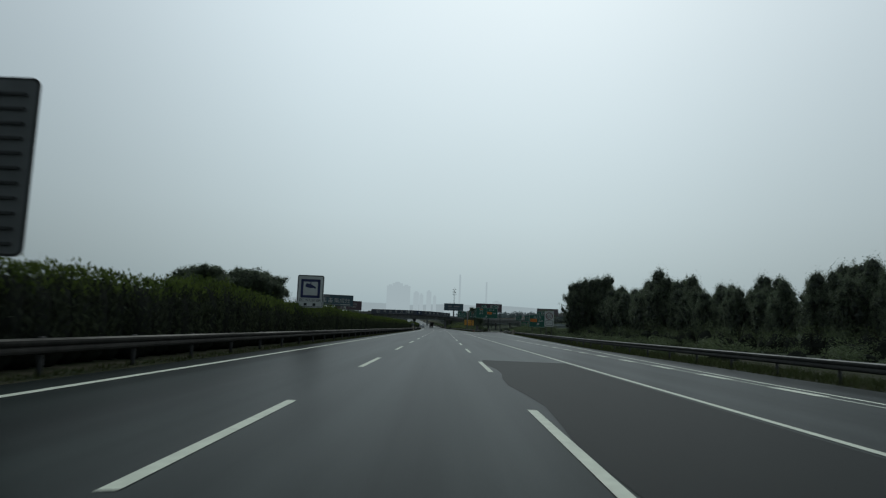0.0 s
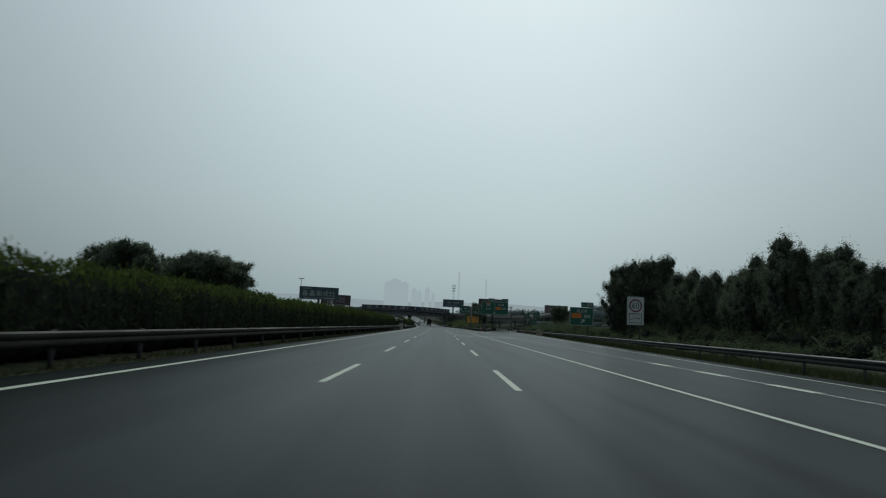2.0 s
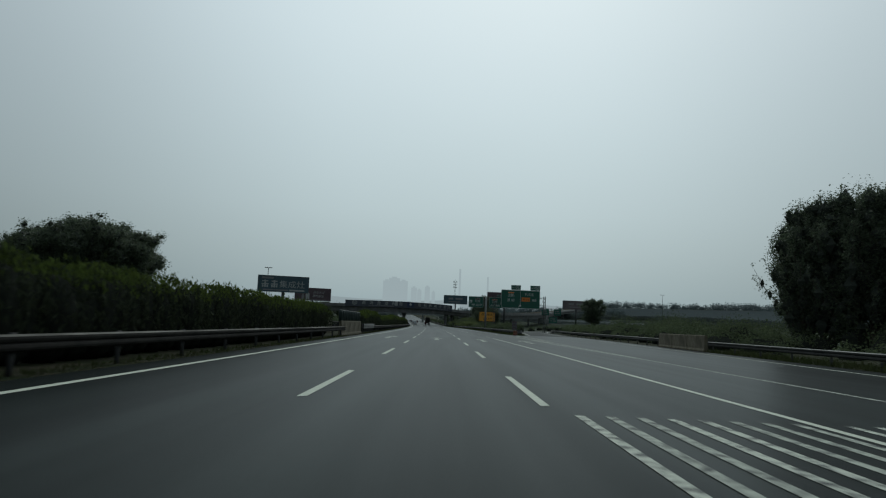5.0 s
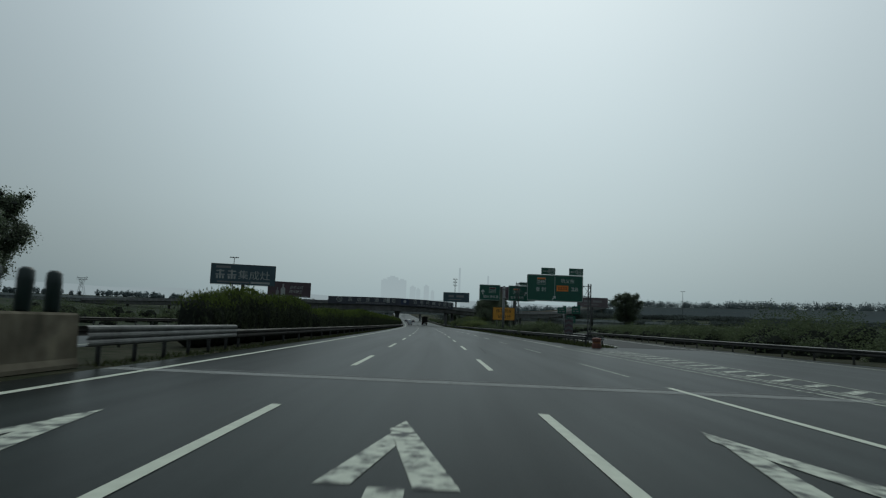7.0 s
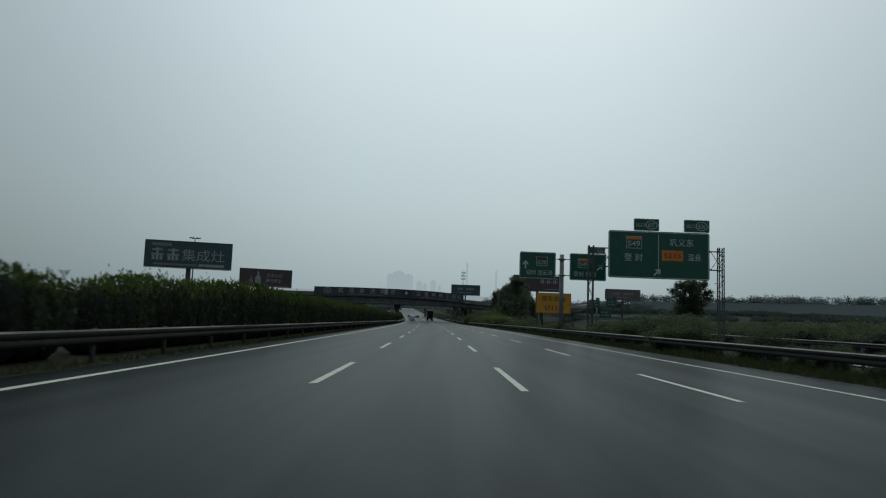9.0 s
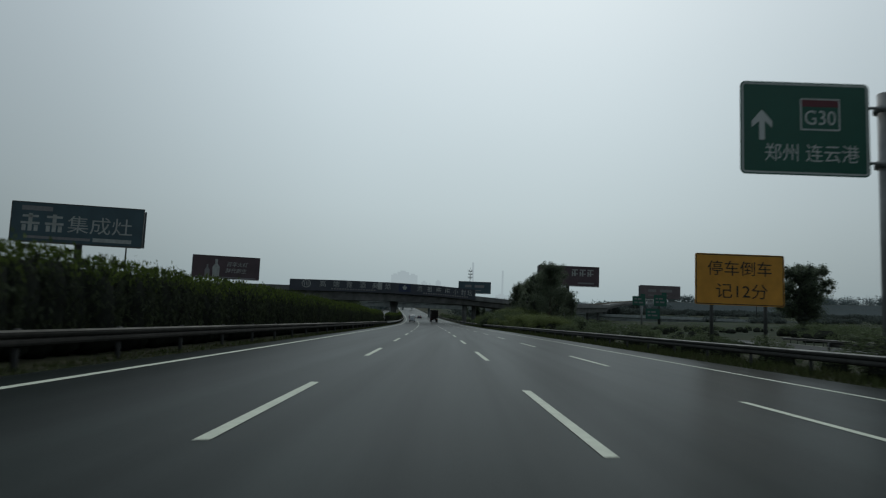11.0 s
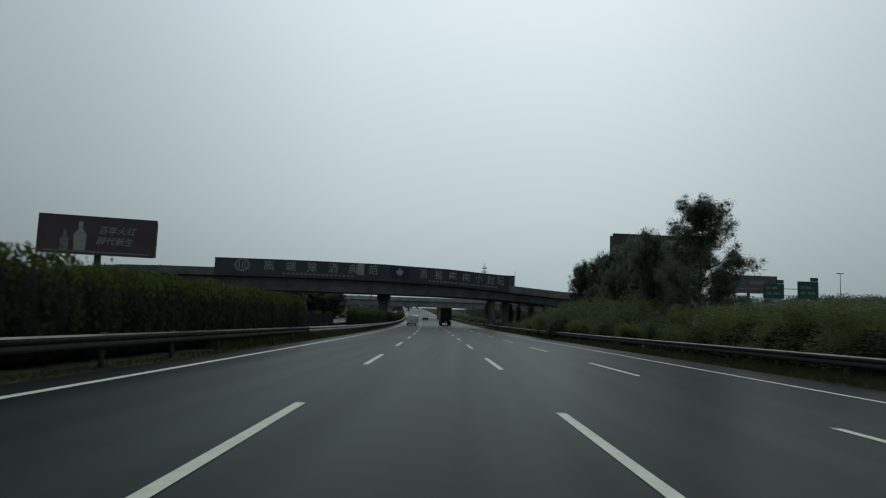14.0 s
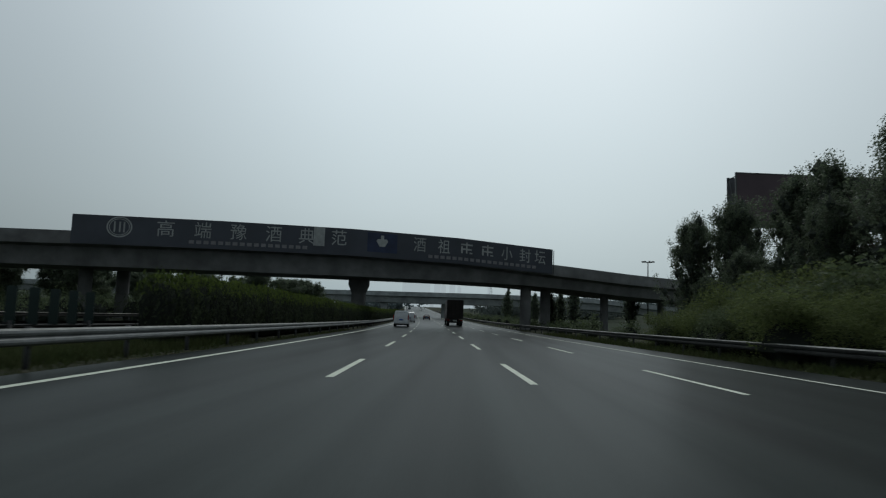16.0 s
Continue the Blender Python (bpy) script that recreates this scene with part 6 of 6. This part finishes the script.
def banner():
    """The long advertising board hung on the near parapet, following its curve."""
    pts = [(-50.1, 486.3, 8.5, 11.8), (-35, 491.3, 8.8, 12.15), (-20, 496.1, 8.95, 12.3), (-7, 500.7, 8.75, 12.1), (5.7, 505.5, 8.15, 11.5)]
    run = along(pts, 48)
    total = math.dist(pts[0][:2], pts[-1][:2])
    ob = thing("advertising_banner", "long dark navy advertising banner with pale characters on the overpass", "billboard", *pts[0][:2], 0)
    o = Vector((pts[0][0], pts[0][1], 0))
    bm = bmesh.new()
    sweep(bm, [[p[0] - o.x, p[1] - o.y, p[2], p[3]] for p in run], lambda x, y, b, t: [(0.0, b), (0.12, b), (0.12, t), (0.0, t)])
    panel = part("panel", bm, BB_NAVY, ob)

    def bent(me):
        """Wraps a mesh drawn on (distance, height 0 to 1) on to the board's face."""
        n = len(me.vertices)
        co = np.empty(n * 3)
        me.vertices.foreach_get("co", co)
        co = co.reshape(-1, 3)
        s = np.linspace(0, 1, len(run))
        f = co[:, 0] / total
        x, y, b, t = [np.interp(f, s, [p[k] for p in run]) for k in range(4)]
        tx, ty = pts[-1][0] - pts[0][0], pts[-1][1] - pts[0][1]
        L = math.hypot(tx, ty)
        off = 0.02 + 0.004 * co[:, 1] / -0.006
        out = np.stack([x + ty / L * off - o.x, y - tx / L * off - o.y, b + (t - b) * co[:, 2]], 1)
        me.vertices.foreach_set("co", out.ravel())
        me.update()

    def letter(ch, s, z, h, w, mat=BB_INK):
        ob2 = lettering(ch, mat, panel, s, z, h, -0.006, w)
        if ob2:
            bent(ob2.data)

    def rect(s0, z0, s1, z1, mat, name="small_print", y=-0.006):
        bm = bmesh.new()
        k = max(1, int((s1 - s0) / 1.5))
        for i in range(k):
            a, b = s0 + (s1 - s0) * i / k, s0 + (s1 - s0) * (i + 1) / k
            flat_poly(bm, ((a, z0), (b, z0), (b, z1), (a, z1)), y)
        ob2 = part(name, bm, mat, panel)
        bent(ob2.data)
    u = total
    # round brand mark
    bm = bmesh.new()
    for r0, r1 in ((1.0, 0.88), (0.8, 0.74)):
        n = 32
        a = [bm.verts.new((0.083 * u + 1.35 * r0 * math.cos(2 * math.pi * i / n), -0.006, 0.62 + 0.36 * r0 * math.sin(2 * math.pi * i / n))) for i in range(n)]
        b = [bm.verts.new((0.083 * u + 1.35 * r1 * math.cos(2 * math.pi * i / n), -0.006, 0.62 + 0.36 * r1 * math.sin(2 * math.pi * i / n))) for i in range(n)]
        for i in range(n):
            bm.faces.new((a[i], a[(i + 1) % n], b[(i + 1) % n], b[i]))
    for dx in (-0.5, 0.05, 0.5):
        flat_poly(bm, ((0.083 * u + dx - 0.09, 0.44), (0.083 * u + dx + 0.09, 0.44), (0.083 * u + dx + 0.09, 0.8), (0.083 * u + dx - 0.09, 0.8)), -0.006)
    m = part("brand_mark", bm, BB_INK, panel)
    bent(m.data)
    for ch, f in zip("高端豫酒典范", (0.166, 0.235, 0.303, 0.372, 0.438, 0.505)):
        letter(ch, f * u, 0.64, 0.56, 1.85)
    rect(0.452 * u, 0.3, 0.475 * u, 0.99, BB_INK, "loose_strip", -0.008)
    for k in range(17):
        rect((0.21 + 0.0138 * k) * u, 0.15, (0.21 + 0.0138 * k + 0.0095) * u, 0.27, BB_DIM)
    # bottle picture
    rect(0.565 * u, 0.2, 0.63 * u, 0.92, BB_PICTURE, "picture")
    bm = bmesh.new()
    flat_poly(bm, [(0.597 * u + p, q) for p, q in ((-0.35, 0.42), (0.35, 0.42), (0.75, 0.62), (0.6, 0.7), (0.2, 0.7), (0.2, 0.84), (-0.2, 0.84), (-0.2, 0.7), (-0.6, 0.7), (-0.75, 0.62))], -0.009)
    m = part("bottle_shape", bm, BB_INK, panel)
    bent(m.data)
    # product name: plain strokes, with the ordinary words lettered
    for ch, f in zip("酒祖  小封坛", (0.68, 0.735, 0, 0, 0.885, 0.93, 0.968)):
        if ch != " ":
            letter(ch, f * u, 0.62, 0.54, 1.6)
    for f in (0.788, 0.838):
        s = f * u
        for a, z0, b, z1 in ((-0.8, 0.74, 0.8, 0.8), (-0.6, 0.56, 0.7, 0.62), (-0.1, 0.43, 0.1, 0.86), (-0.8, 0.43, -0.55, 0.7), (0.4, 0.43, 0.8, 0.48)):
            rect(s + a, z0, s + b, z1, BB_INK, "brand_mark")
    for k in range(19):
        rect((0.7 + 0.0138 * k) * u, 0.14, (0.7 + 0.0138 * k + 0.0095) * u, 0.26, BB_DIM)
    bm = bmesh.new()
    for p in run[::4]:
        rod(bm, (p[0] - o.x + 0.2, p[1] - o.y + 0.35, p[2]), (p[0] - o.x + 0.2, p[1] - o.y + 0.35, p[3] - 0.1), 0.05, n=6)
    part("back_frame", bm, POLE, ob)


banner()

# ---- far signs on the slip road ----


def slip_signs():
    ob = thing("direction_signs", "small green direction signs on one pole beside the slip road", "road sign", 60.5, 491.9, 0)
    g = ground_height(60.5, 491.9)
    ob.location.z = g
    for x0, z0, x1, z1 in ((-7.7, 8.0 - g, -3.8, 10.8 - g), (-1.3, 8.0 - g, 2.6, 11.4 - g), (-3.7, 4.1 - g, 0.5, 7.2 - g)):
        p = sign_plate(ob, x0, z0, x1, z1, SIGN_GREEN, SIGN_GREEN, 0.14)
        cz = (z0 + z1) / 2
        bars(p, [(x0 + 0.6, cz + 0.35, x0 + 1.3, cz + 0.8), (x0 + 1.6, cz + 0.35, x1 - 1.2, cz + 0.8), (x0 + 0.6, cz - 0.7, x0 + 1.5, cz - 0.25), (x0 + 1.9, cz - 0.7, x1 - 0.7, cz - 0.25)], BB_DIM, -0.006)
        if z0 + g > 5:
            sign_plate(ob, x1 - 1.5, z1 + 0.03, x1 - 0.05, z1 + 0.75, SIGN_GREEN, None, 0.06, name="exit_tab")
    post(ob, -4.8, -0.5, 10.0 - g, 0.3, 0.4, PALE_STEEL)
    for z in (8.6 - g, 9.9 - g):
        bm = bmesh.new()
        rod(bm, (-7.2, 0.12, z), (2.2, 0.12, z), 0.07, n=8)
        part("cross_arm", bm, PALE_STEEL, ob, smooth=True)


slip_signs()

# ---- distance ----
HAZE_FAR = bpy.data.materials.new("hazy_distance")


# Even emission in the colour of haze, for shapes nearly lost in the distance.
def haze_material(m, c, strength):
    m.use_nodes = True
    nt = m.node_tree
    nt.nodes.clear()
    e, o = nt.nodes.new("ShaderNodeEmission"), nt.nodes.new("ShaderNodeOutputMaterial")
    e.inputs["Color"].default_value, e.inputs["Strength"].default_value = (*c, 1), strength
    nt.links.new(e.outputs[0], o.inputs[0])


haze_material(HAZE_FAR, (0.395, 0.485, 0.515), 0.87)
# Haze is mixed into these leaf colours: greyer and paler with distance.
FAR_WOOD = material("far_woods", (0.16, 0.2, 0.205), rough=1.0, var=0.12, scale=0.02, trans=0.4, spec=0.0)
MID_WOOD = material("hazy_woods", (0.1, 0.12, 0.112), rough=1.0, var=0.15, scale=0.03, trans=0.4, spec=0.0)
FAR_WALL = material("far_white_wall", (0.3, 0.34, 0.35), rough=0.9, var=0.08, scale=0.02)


def skyline():
    rnd = random.Random(4)
    for x, w, z in ((-218, 26, 150), (-190, 38, 160), (-158, 30, 152), (-118, 20, 128), (-98, 14, 120), (-70, 18, 134), (-48, 12, 118), (20, 60, 92), (150, 40, 96), (190, 30, 104)):
        ob = thing("tower_block", "distant tower block faint in the haze", "building", x + 14, 2640 + rnd.uniform(-40, 40), 0, 0, "distant tower blocks", "")
        bm = bmesh.new()
        box(bm, -w / 2, 0, 20, w / 2, 25, z)
        box(bm, -w / 4, 5, z, w / 5, 18, z + 5)
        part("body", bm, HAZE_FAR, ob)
    for x, z, r in ((62, 205, 3.2), (165, 180, 3.0)):
        ob = thing("chimney", "tall thin chimney faint in the haze", "chimney", x, 2650, 0, 0, "distant chimneys")
        bm = bmesh.new()
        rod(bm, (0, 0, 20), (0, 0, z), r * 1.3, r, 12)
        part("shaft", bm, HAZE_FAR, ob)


def far_woods():
    """A long uneven line of trees on the rising ground to both sides."""
    rng = np.random.default_rng(77)
    ob = thing("tree_line", "distant tree line on the horizon, its green greyed for haze", "trees", 0, 0, 0, kind="stuff")
    def belt(runs, m, size, mat, name, flat=0.45):
        quads = []
        for x0, y0, x1, y1, n, hh in runs:
            for i in range(n):
                f = rng.random()
                x, y = x0 + (x1 - x0) * f + rng.normal(0, 4), y0 + (y1 - y0) * f + rng.normal(0, 10)
                h = hh * rng.uniform(0.75, 1.3)
                d = rng.normal(0, 1, (m, 3))
                d /= np.linalg.norm(d, axis=1, keepdims=True)
                c = np.array([x, y, ground_height(x, y) + h * 0.45]) + d * np.array([h * flat, h * flat, h * 0.5]) * rng.uniform(0.4, 1, (m, 1))
                quads.append(leaf_quads(rng, c, d, size, 0.6))
        p = new(name, mesh_from_arrays(name, np.concatenate(quads), 4, mat))
        p.parent = ob
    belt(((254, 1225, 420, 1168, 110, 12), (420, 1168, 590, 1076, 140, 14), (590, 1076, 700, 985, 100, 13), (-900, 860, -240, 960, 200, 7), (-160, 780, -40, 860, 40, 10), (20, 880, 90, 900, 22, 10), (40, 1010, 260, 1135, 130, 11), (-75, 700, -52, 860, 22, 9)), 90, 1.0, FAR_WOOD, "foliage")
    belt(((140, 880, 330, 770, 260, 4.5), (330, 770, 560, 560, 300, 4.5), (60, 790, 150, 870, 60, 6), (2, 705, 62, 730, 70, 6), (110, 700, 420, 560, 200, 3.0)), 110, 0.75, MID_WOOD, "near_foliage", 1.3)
    # raised line with a long pale noise wall
    ob = thing("viaduct", "long low pale viaduct with noise walls beyond the fields", "viaduct", 0, 0, 0)
    run = along([(245, 1165, 22.0, 35.4), (410, 1085, 22.0, 36.2), (560, 985, 22.0, 36.4), (720, 850, 22.0, 36.0)], 40)
    bm = bmesh.new()
    sweep(bm, run, lambda x, y, a, b: [(0.4, a), (8, a), (8, b), (0.4, b)])
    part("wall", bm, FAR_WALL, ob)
    for lo, hi in ((0.0, -0.7), (-4.6, -5.2)):
        bm = bmesh.new()
        sweep(bm, run, lambda x, y, a, b: [(0, b + hi), (0.38, b + hi), (0.38, b + lo), (0, b + lo)])
        part("ledge", bm, HAZED_DECK, ob)
    for p in run[::2]:
        bm = bmesh.new()
        g = ground_height(p[0], p[1])
        box(bm, p[0] - 1.0, p[1] + 2, g - 2, p[0] + 1.0, p[1] + 5, p[2] + 0.1)
        part("pier", bm, DECK, ob)


def hills():
    bm = bmesh.new()
    n = 120
    lo, hi = [], []
    for i in range(n + 1):
        a = radians(-80 + 160 * i / n)
        x, y = 3300 * math.sin(a), 3300 * math.cos(a)
        z = 106 + 40 * max(0, math.sin(a) - 0.3) + 16 * noise.noise(Vector((a * 6, 0.3, 0))) + 7 * noise.noise(Vector((a * 25, 1.3, 0)))
        lo.append(bm.verts.new((x, y, -20)))
        hi.append(bm.verts.new((x, y, z)))
    for i in range(n):
        bm.faces.new((lo[i], lo[i + 1], hi[i + 1], hi[i]))
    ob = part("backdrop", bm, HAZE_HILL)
    tagged(ob, "faint hills dissolving in grey haze", "hills", kind="structure")


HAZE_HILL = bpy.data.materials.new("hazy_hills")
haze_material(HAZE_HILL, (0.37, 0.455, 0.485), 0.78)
# Steel paled towards the sky, haze put into its base colour.
PYLON_GREY = material("hazed_pylon_steel", (0.34, 0.38, 0.39), rough=0.7, var=0.1, scale=0.5)


def pylon(x, y, top):
    """A lattice power pylon with a waisted body and a wide head."""
    g = ground_height(x, y)
    ob = thing("power_pylon", "distant lattice power pylon grey in the haze", "pylon", x, y, g)
    h = top - g
    prof = ((0.0, 4.2), (0.35, 2.4), (0.62, 1.3), (0.72, 1.5), (0.84, 2.6), (0.93, 4.2))
    for sx in (-1, 1):
        for sy in (-1, 1):
            bm = bmesh.new()
            for (f0, w0), (f1, w1) in zip(prof, prof[1:]):
                rod(bm, (sx * w0, sy * min(w0, 1.6), f0 * h), (sx * w1, sy * min(w1, 1.6), f1 * h), 0.2, n=5)
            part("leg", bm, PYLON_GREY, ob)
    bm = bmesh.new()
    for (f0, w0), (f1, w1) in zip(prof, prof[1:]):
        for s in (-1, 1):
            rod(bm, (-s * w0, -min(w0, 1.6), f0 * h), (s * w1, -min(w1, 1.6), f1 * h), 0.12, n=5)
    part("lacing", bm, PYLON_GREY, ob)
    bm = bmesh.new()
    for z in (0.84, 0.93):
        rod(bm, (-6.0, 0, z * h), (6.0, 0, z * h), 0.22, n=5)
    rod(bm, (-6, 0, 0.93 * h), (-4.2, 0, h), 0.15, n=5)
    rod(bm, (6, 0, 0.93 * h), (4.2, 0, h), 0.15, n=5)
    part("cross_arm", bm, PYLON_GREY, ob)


skyline()
far_woods()
hills()
pylon(-377, 900, 37)

# ---- vehicles ----
CAR_WHITE = material("white_car_paint", (0.55, 0.57, 0.58), rough=0.3, var=0.03, scale=2, stain=0.1, stain_scale=2)
CAR_BLACK = material("black_car_paint", (0.02, 0.021, 0.024), rough=0.25, var=0.05, scale=2)
CAR_GREY = material("grey_car_paint", (0.14, 0.15, 0.16), rough=0.3, var=0.05, scale=2)
GLASS = material("tinted_glass", (0.012, 0.014, 0.016), rough=0.08, var=0.05, scale=1)
TYRE = material("tyre_rubber", (0.018, 0.018, 0.018), rough=0.9, var=0.1, scale=8)
RIM = material("alloy_rim", (0.35, 0.36, 0.37), rough=0.35, metal=0.8, var=0.1, scale=5)
TAIL = material("red_tail_lamp", (0.30, 0.015, 0.015), rough=0.25, var=0.05, scale=4)
PLASTIC = material("black_plastic", (0.03, 0.03, 0.032), rough=0.6, var=0.1, scale=6)
TARP = material("dark_truck_tarpaulin", (0.055, 0.045, 0.045), rough=0.7, var=0.15, scale=1.5, bump=0.3, bump_scale=6, stain=0.2, stain_scale=0.8)
CHASSIS = material("truck_chassis", (0.03, 0.028, 0.028), rough=0.7, var=0.15, scale=3)


def hull(bm, prof, w0, w1, zt):
    """A car body: side outline (y, z), narrowed above the waist zt."""
    def half(z):
        top = max(p[1] for p in prof)
        return w0 if z <= zt else w0 + (w1 - w0) * (z - zt) / (top - zt)
    l = [bm.verts.new((-half(z), y, z)) for y, z in prof]
    r = [bm.verts.new((half(z), y, z)) for y, z in prof]
    bm.faces.new(l)
    bm.faces.new(r[::-1])
    for i in range(len(prof)):
        j = (i + 1) % len(prof)
        bm.faces.new((l[j], l[i], r[i], r[j]))
    bmesh.ops.recalc_face_normals(bm, faces=bm.faces)
    bmesh.ops.bevel(bm, geom=[e for e in bm.edges], offset=0.05, segments=2, affect="EDGES")


def wheel(ob, x, y, r, w):
    bm = bmesh.new()
    s = 1 if x > 0 else -1
    rod(bm, (x - s * w, y, r), (x, y, r), r, n=24)
    bmesh.ops.bevel(bm, geom=[e for e in bm.edges if abs(e.verts[0].co.x - e.verts[1].co.x) < 1e-4], offset=0.04, segments=2, affect="EDGES")
    t = part("tyre", bm, TYRE, ob)
    bm = bmesh.new()
    rod(bm, (x - s * 0.05, y, r), (x + s * 0.012, y, r), r * 0.62, n=18)
    part("rim", bm, RIM, t)


def quad_panel(ob, name, pts, mat, label=""):
    bm = bmesh.new()
    c = sum((Vector(p) for p in pts), Vector()) / len(pts)
    a = [bm.verts.new(p) for p in pts]
    bm.faces.new(a)
    bmesh.ops.recalc_face_normals(bm, faces=bm.faces)
    r = bmesh.ops.extrude_face_region(bm, geom=list(bm.faces))
    n = bm.faces[:][0].normal.copy()
    for v in r["geom"]:
        if isinstance(v, bmesh.types.BMVert):
            v.co -= n * 0.015
    return part(name, bm, mat, ob, label)


def minivan(rx, y, paint, label):
    ob = thing("minivan", label, "van", rx + bend(y), y, rise(y) + 0.006, -math.degrees(math.atan(slope(y))), "vehicles on the road")
    bm = bmesh.new()
    hull(bm, [(0.0, 0.34), (4.9, 0.34), (5.0, 0.75), (4.85, 1.0), (3.95, 1.2), (3.2, 1.92), (0.55, 1.97), (0.12, 1.8), (-0.02, 1.1), (-0.05, 0.5)], 0.92, 0.76, 1.1)
    body = part("body", bm, paint, ob)
    quad_panel(ob, "rear_window", [(-0.7, 0.02, 1.22), (0.7, 0.02, 1.22), (0.64, 0.14, 1.78), (-0.64, 0.14, 1.78)], GLASS, "dark tinted rear window")
    for s in (-1, 1):
        quad_panel(ob, "side_window", [(s * 0.925, 0.4, 1.18), (s * 0.925, 3.5, 1.18), (s * 0.80, 2.95, 1.8), (s * 0.80, 0.55, 1.8)], GLASS)
        bm = bmesh.new()
        box(bm, s * 0.9 - 0.09, -0.07, 0.85, s * 0.9 + 0.03, 0.05, 1.4, 0.02)
        part("tail_lamp", bm, TAIL, ob, "red tail lamp")
        bm = bmesh.new()
        box(bm, s * 1.02 - 0.1, 3.3, 1.15, s * 1.02 + 0.1, 3.4, 1.35, 0.03)
        part("mirror", bm, paint, ob)
        for yy in (0.85, 4.0):
            wheel(ob, s * 0.93, yy, 0.33, 0.22)
    bm = bmesh.new()
    box(bm, -0.88, -0.12, 0.36, 0.88, 0.1, 0.62, 0.04)
    part("bumper", bm, paint, ob)
    bm = bmesh.new()
    box(bm, -0.22, -0.135, 0.78, 0.22, -0.03, 0.92)
    part("plate_bar", bm, SIGN_BLUE, ob)
    bm = bmesh.new()
    box(bm, -0.7, 0.1, 0.18, 0.7, 4.6, 0.36)
    part("underbody", bm, PLASTIC, ob)


def saloon(rx, y, paint, label):
    ob = thing("car", label, "car", rx + bend(y), y, rise(y) + 0.006, -math.degrees(math.atan(slope(y))), "vehicles on the road")
    bm = bmesh.new()
    hull(bm, [(0.0, 0.3), (4.5, 0.3), (4.58, 0.6), (4.4, 0.78), (3.3, 0.92), (2.5, 1.42), (1.2, 1.44), (0.55, 1.0), (0.02, 0.96), (-0.05, 0.55)], 0.89, 0.62, 0.9)
    part("body", bm, paint, ob)
    quad_panel(ob, "rear_window", [(-0.72, 0.62, 1.03), (0.72, 0.62, 1.03), (0.6, 1.12, 1.38), (-0.6, 1.12, 1.38)], GLASS)
    for s in (-1, 1):
        quad_panel(ob, "side_window", [(s * 0.87, 1.0, 0.97), (s * 0.87, 3.0, 0.97), (s * 0.68, 2.45, 1.36), (s * 0.68, 1.35, 1.36)], GLASS)
        bm = bmesh.new()
        box(bm, s * 0.7 - 0.18, -0.06, 0.68, s * 0.7 + 0.16, 0.05, 0.86, 0.02)
        part("tail_lamp", bm, TAIL, ob, "red tail lamp")
        for yy in (0.8, 3.6):
            wheel(ob, s * 0.9, yy, 0.32, 0.2)
    bm = bmesh.new()
    box(bm, -0.22, -0.075, 0.5, 0.22, -0.02, 0.62)
    part("plate_bar", bm, SIGN_BLUE, ob)


def lorry(rx, y):
    ob = thing("lorry", "tall dark lorry with a tarpaulin-covered box body", "truck", rx + bend(y), y, rise(y) + 0.006, -math.degrees(math.atan(slope(y))), "vehicles on the road")
    bm = bmesh.new()
    box(bm, -1.25, 0, 1.15, 1.25, 9.4, 3.95, 0.06)
    cargo = part("cargo_box", bm, TARP, ob)
    for i in range(5):
        bm = bmesh.new()
        x = -1.15 + i * 0.57
        box(bm, x - 0.03, -0.04, 1.2, x + 0.03, -0.002, 3.85)
        part("rear_rib", bm, CHASSIS, cargo)
    bm = bmesh.new()
    box(bm, -1.2, 9.9, 0.7, 1.2, 12.0, 3.3, 0.12)
    part("cab", bm, material("maroon_cab_paint", (0.12, 0.03, 0.03), rough=0.35, var=0.05, scale=2), ob)
    bm = bmesh.new()
    box(bm, -0.5, 0.2, 0.75, 0.5, 11.6, 1.14)
    part("chassis", bm, CHASSIS, ob)
    bm = bmesh.new()
    box(bm, -1.2, -0.05, 0.5, 1.2, 0.08, 0.72, 0.02)
    part("rear_guard", bm, CHASSIS, ob)
    bm = bmesh.new()
    box(bm, -0.3, -0.07, 0.74, 0.3, -0.02, 0.96)
    part("plate_bar", bm, SIGN_WHITE, ob, "pale plate without writing")
    for s in (-1, 1):
        bm = bmesh.new()
        box(bm, s * 1.0 - 0.18, -0.07, 0.78, s * 1.0 + 0.18, 0.0, 0.95, 0.02)
        part("tail_lamp", bm, TAIL, ob, "red tail lamp")
        for yy in (1.6, 2.9, 10.9):
            wheel(ob, s * 1.22, yy, 0.5, 0.45)


minivan(-3.75, 497, CAR_WHITE, "dusty white minivan with tinted rear window in the fast lane")
minivan(-3.6, 540, CAR_WHITE, "white people carrier in the fast lane")
lorry(3.7, 516)
saloon(0.1, 590, CAR_BLACK, "black saloon car in the middle lane")
saloon(-3.4, 612, CAR_GREY, "grey saloon car far ahead")
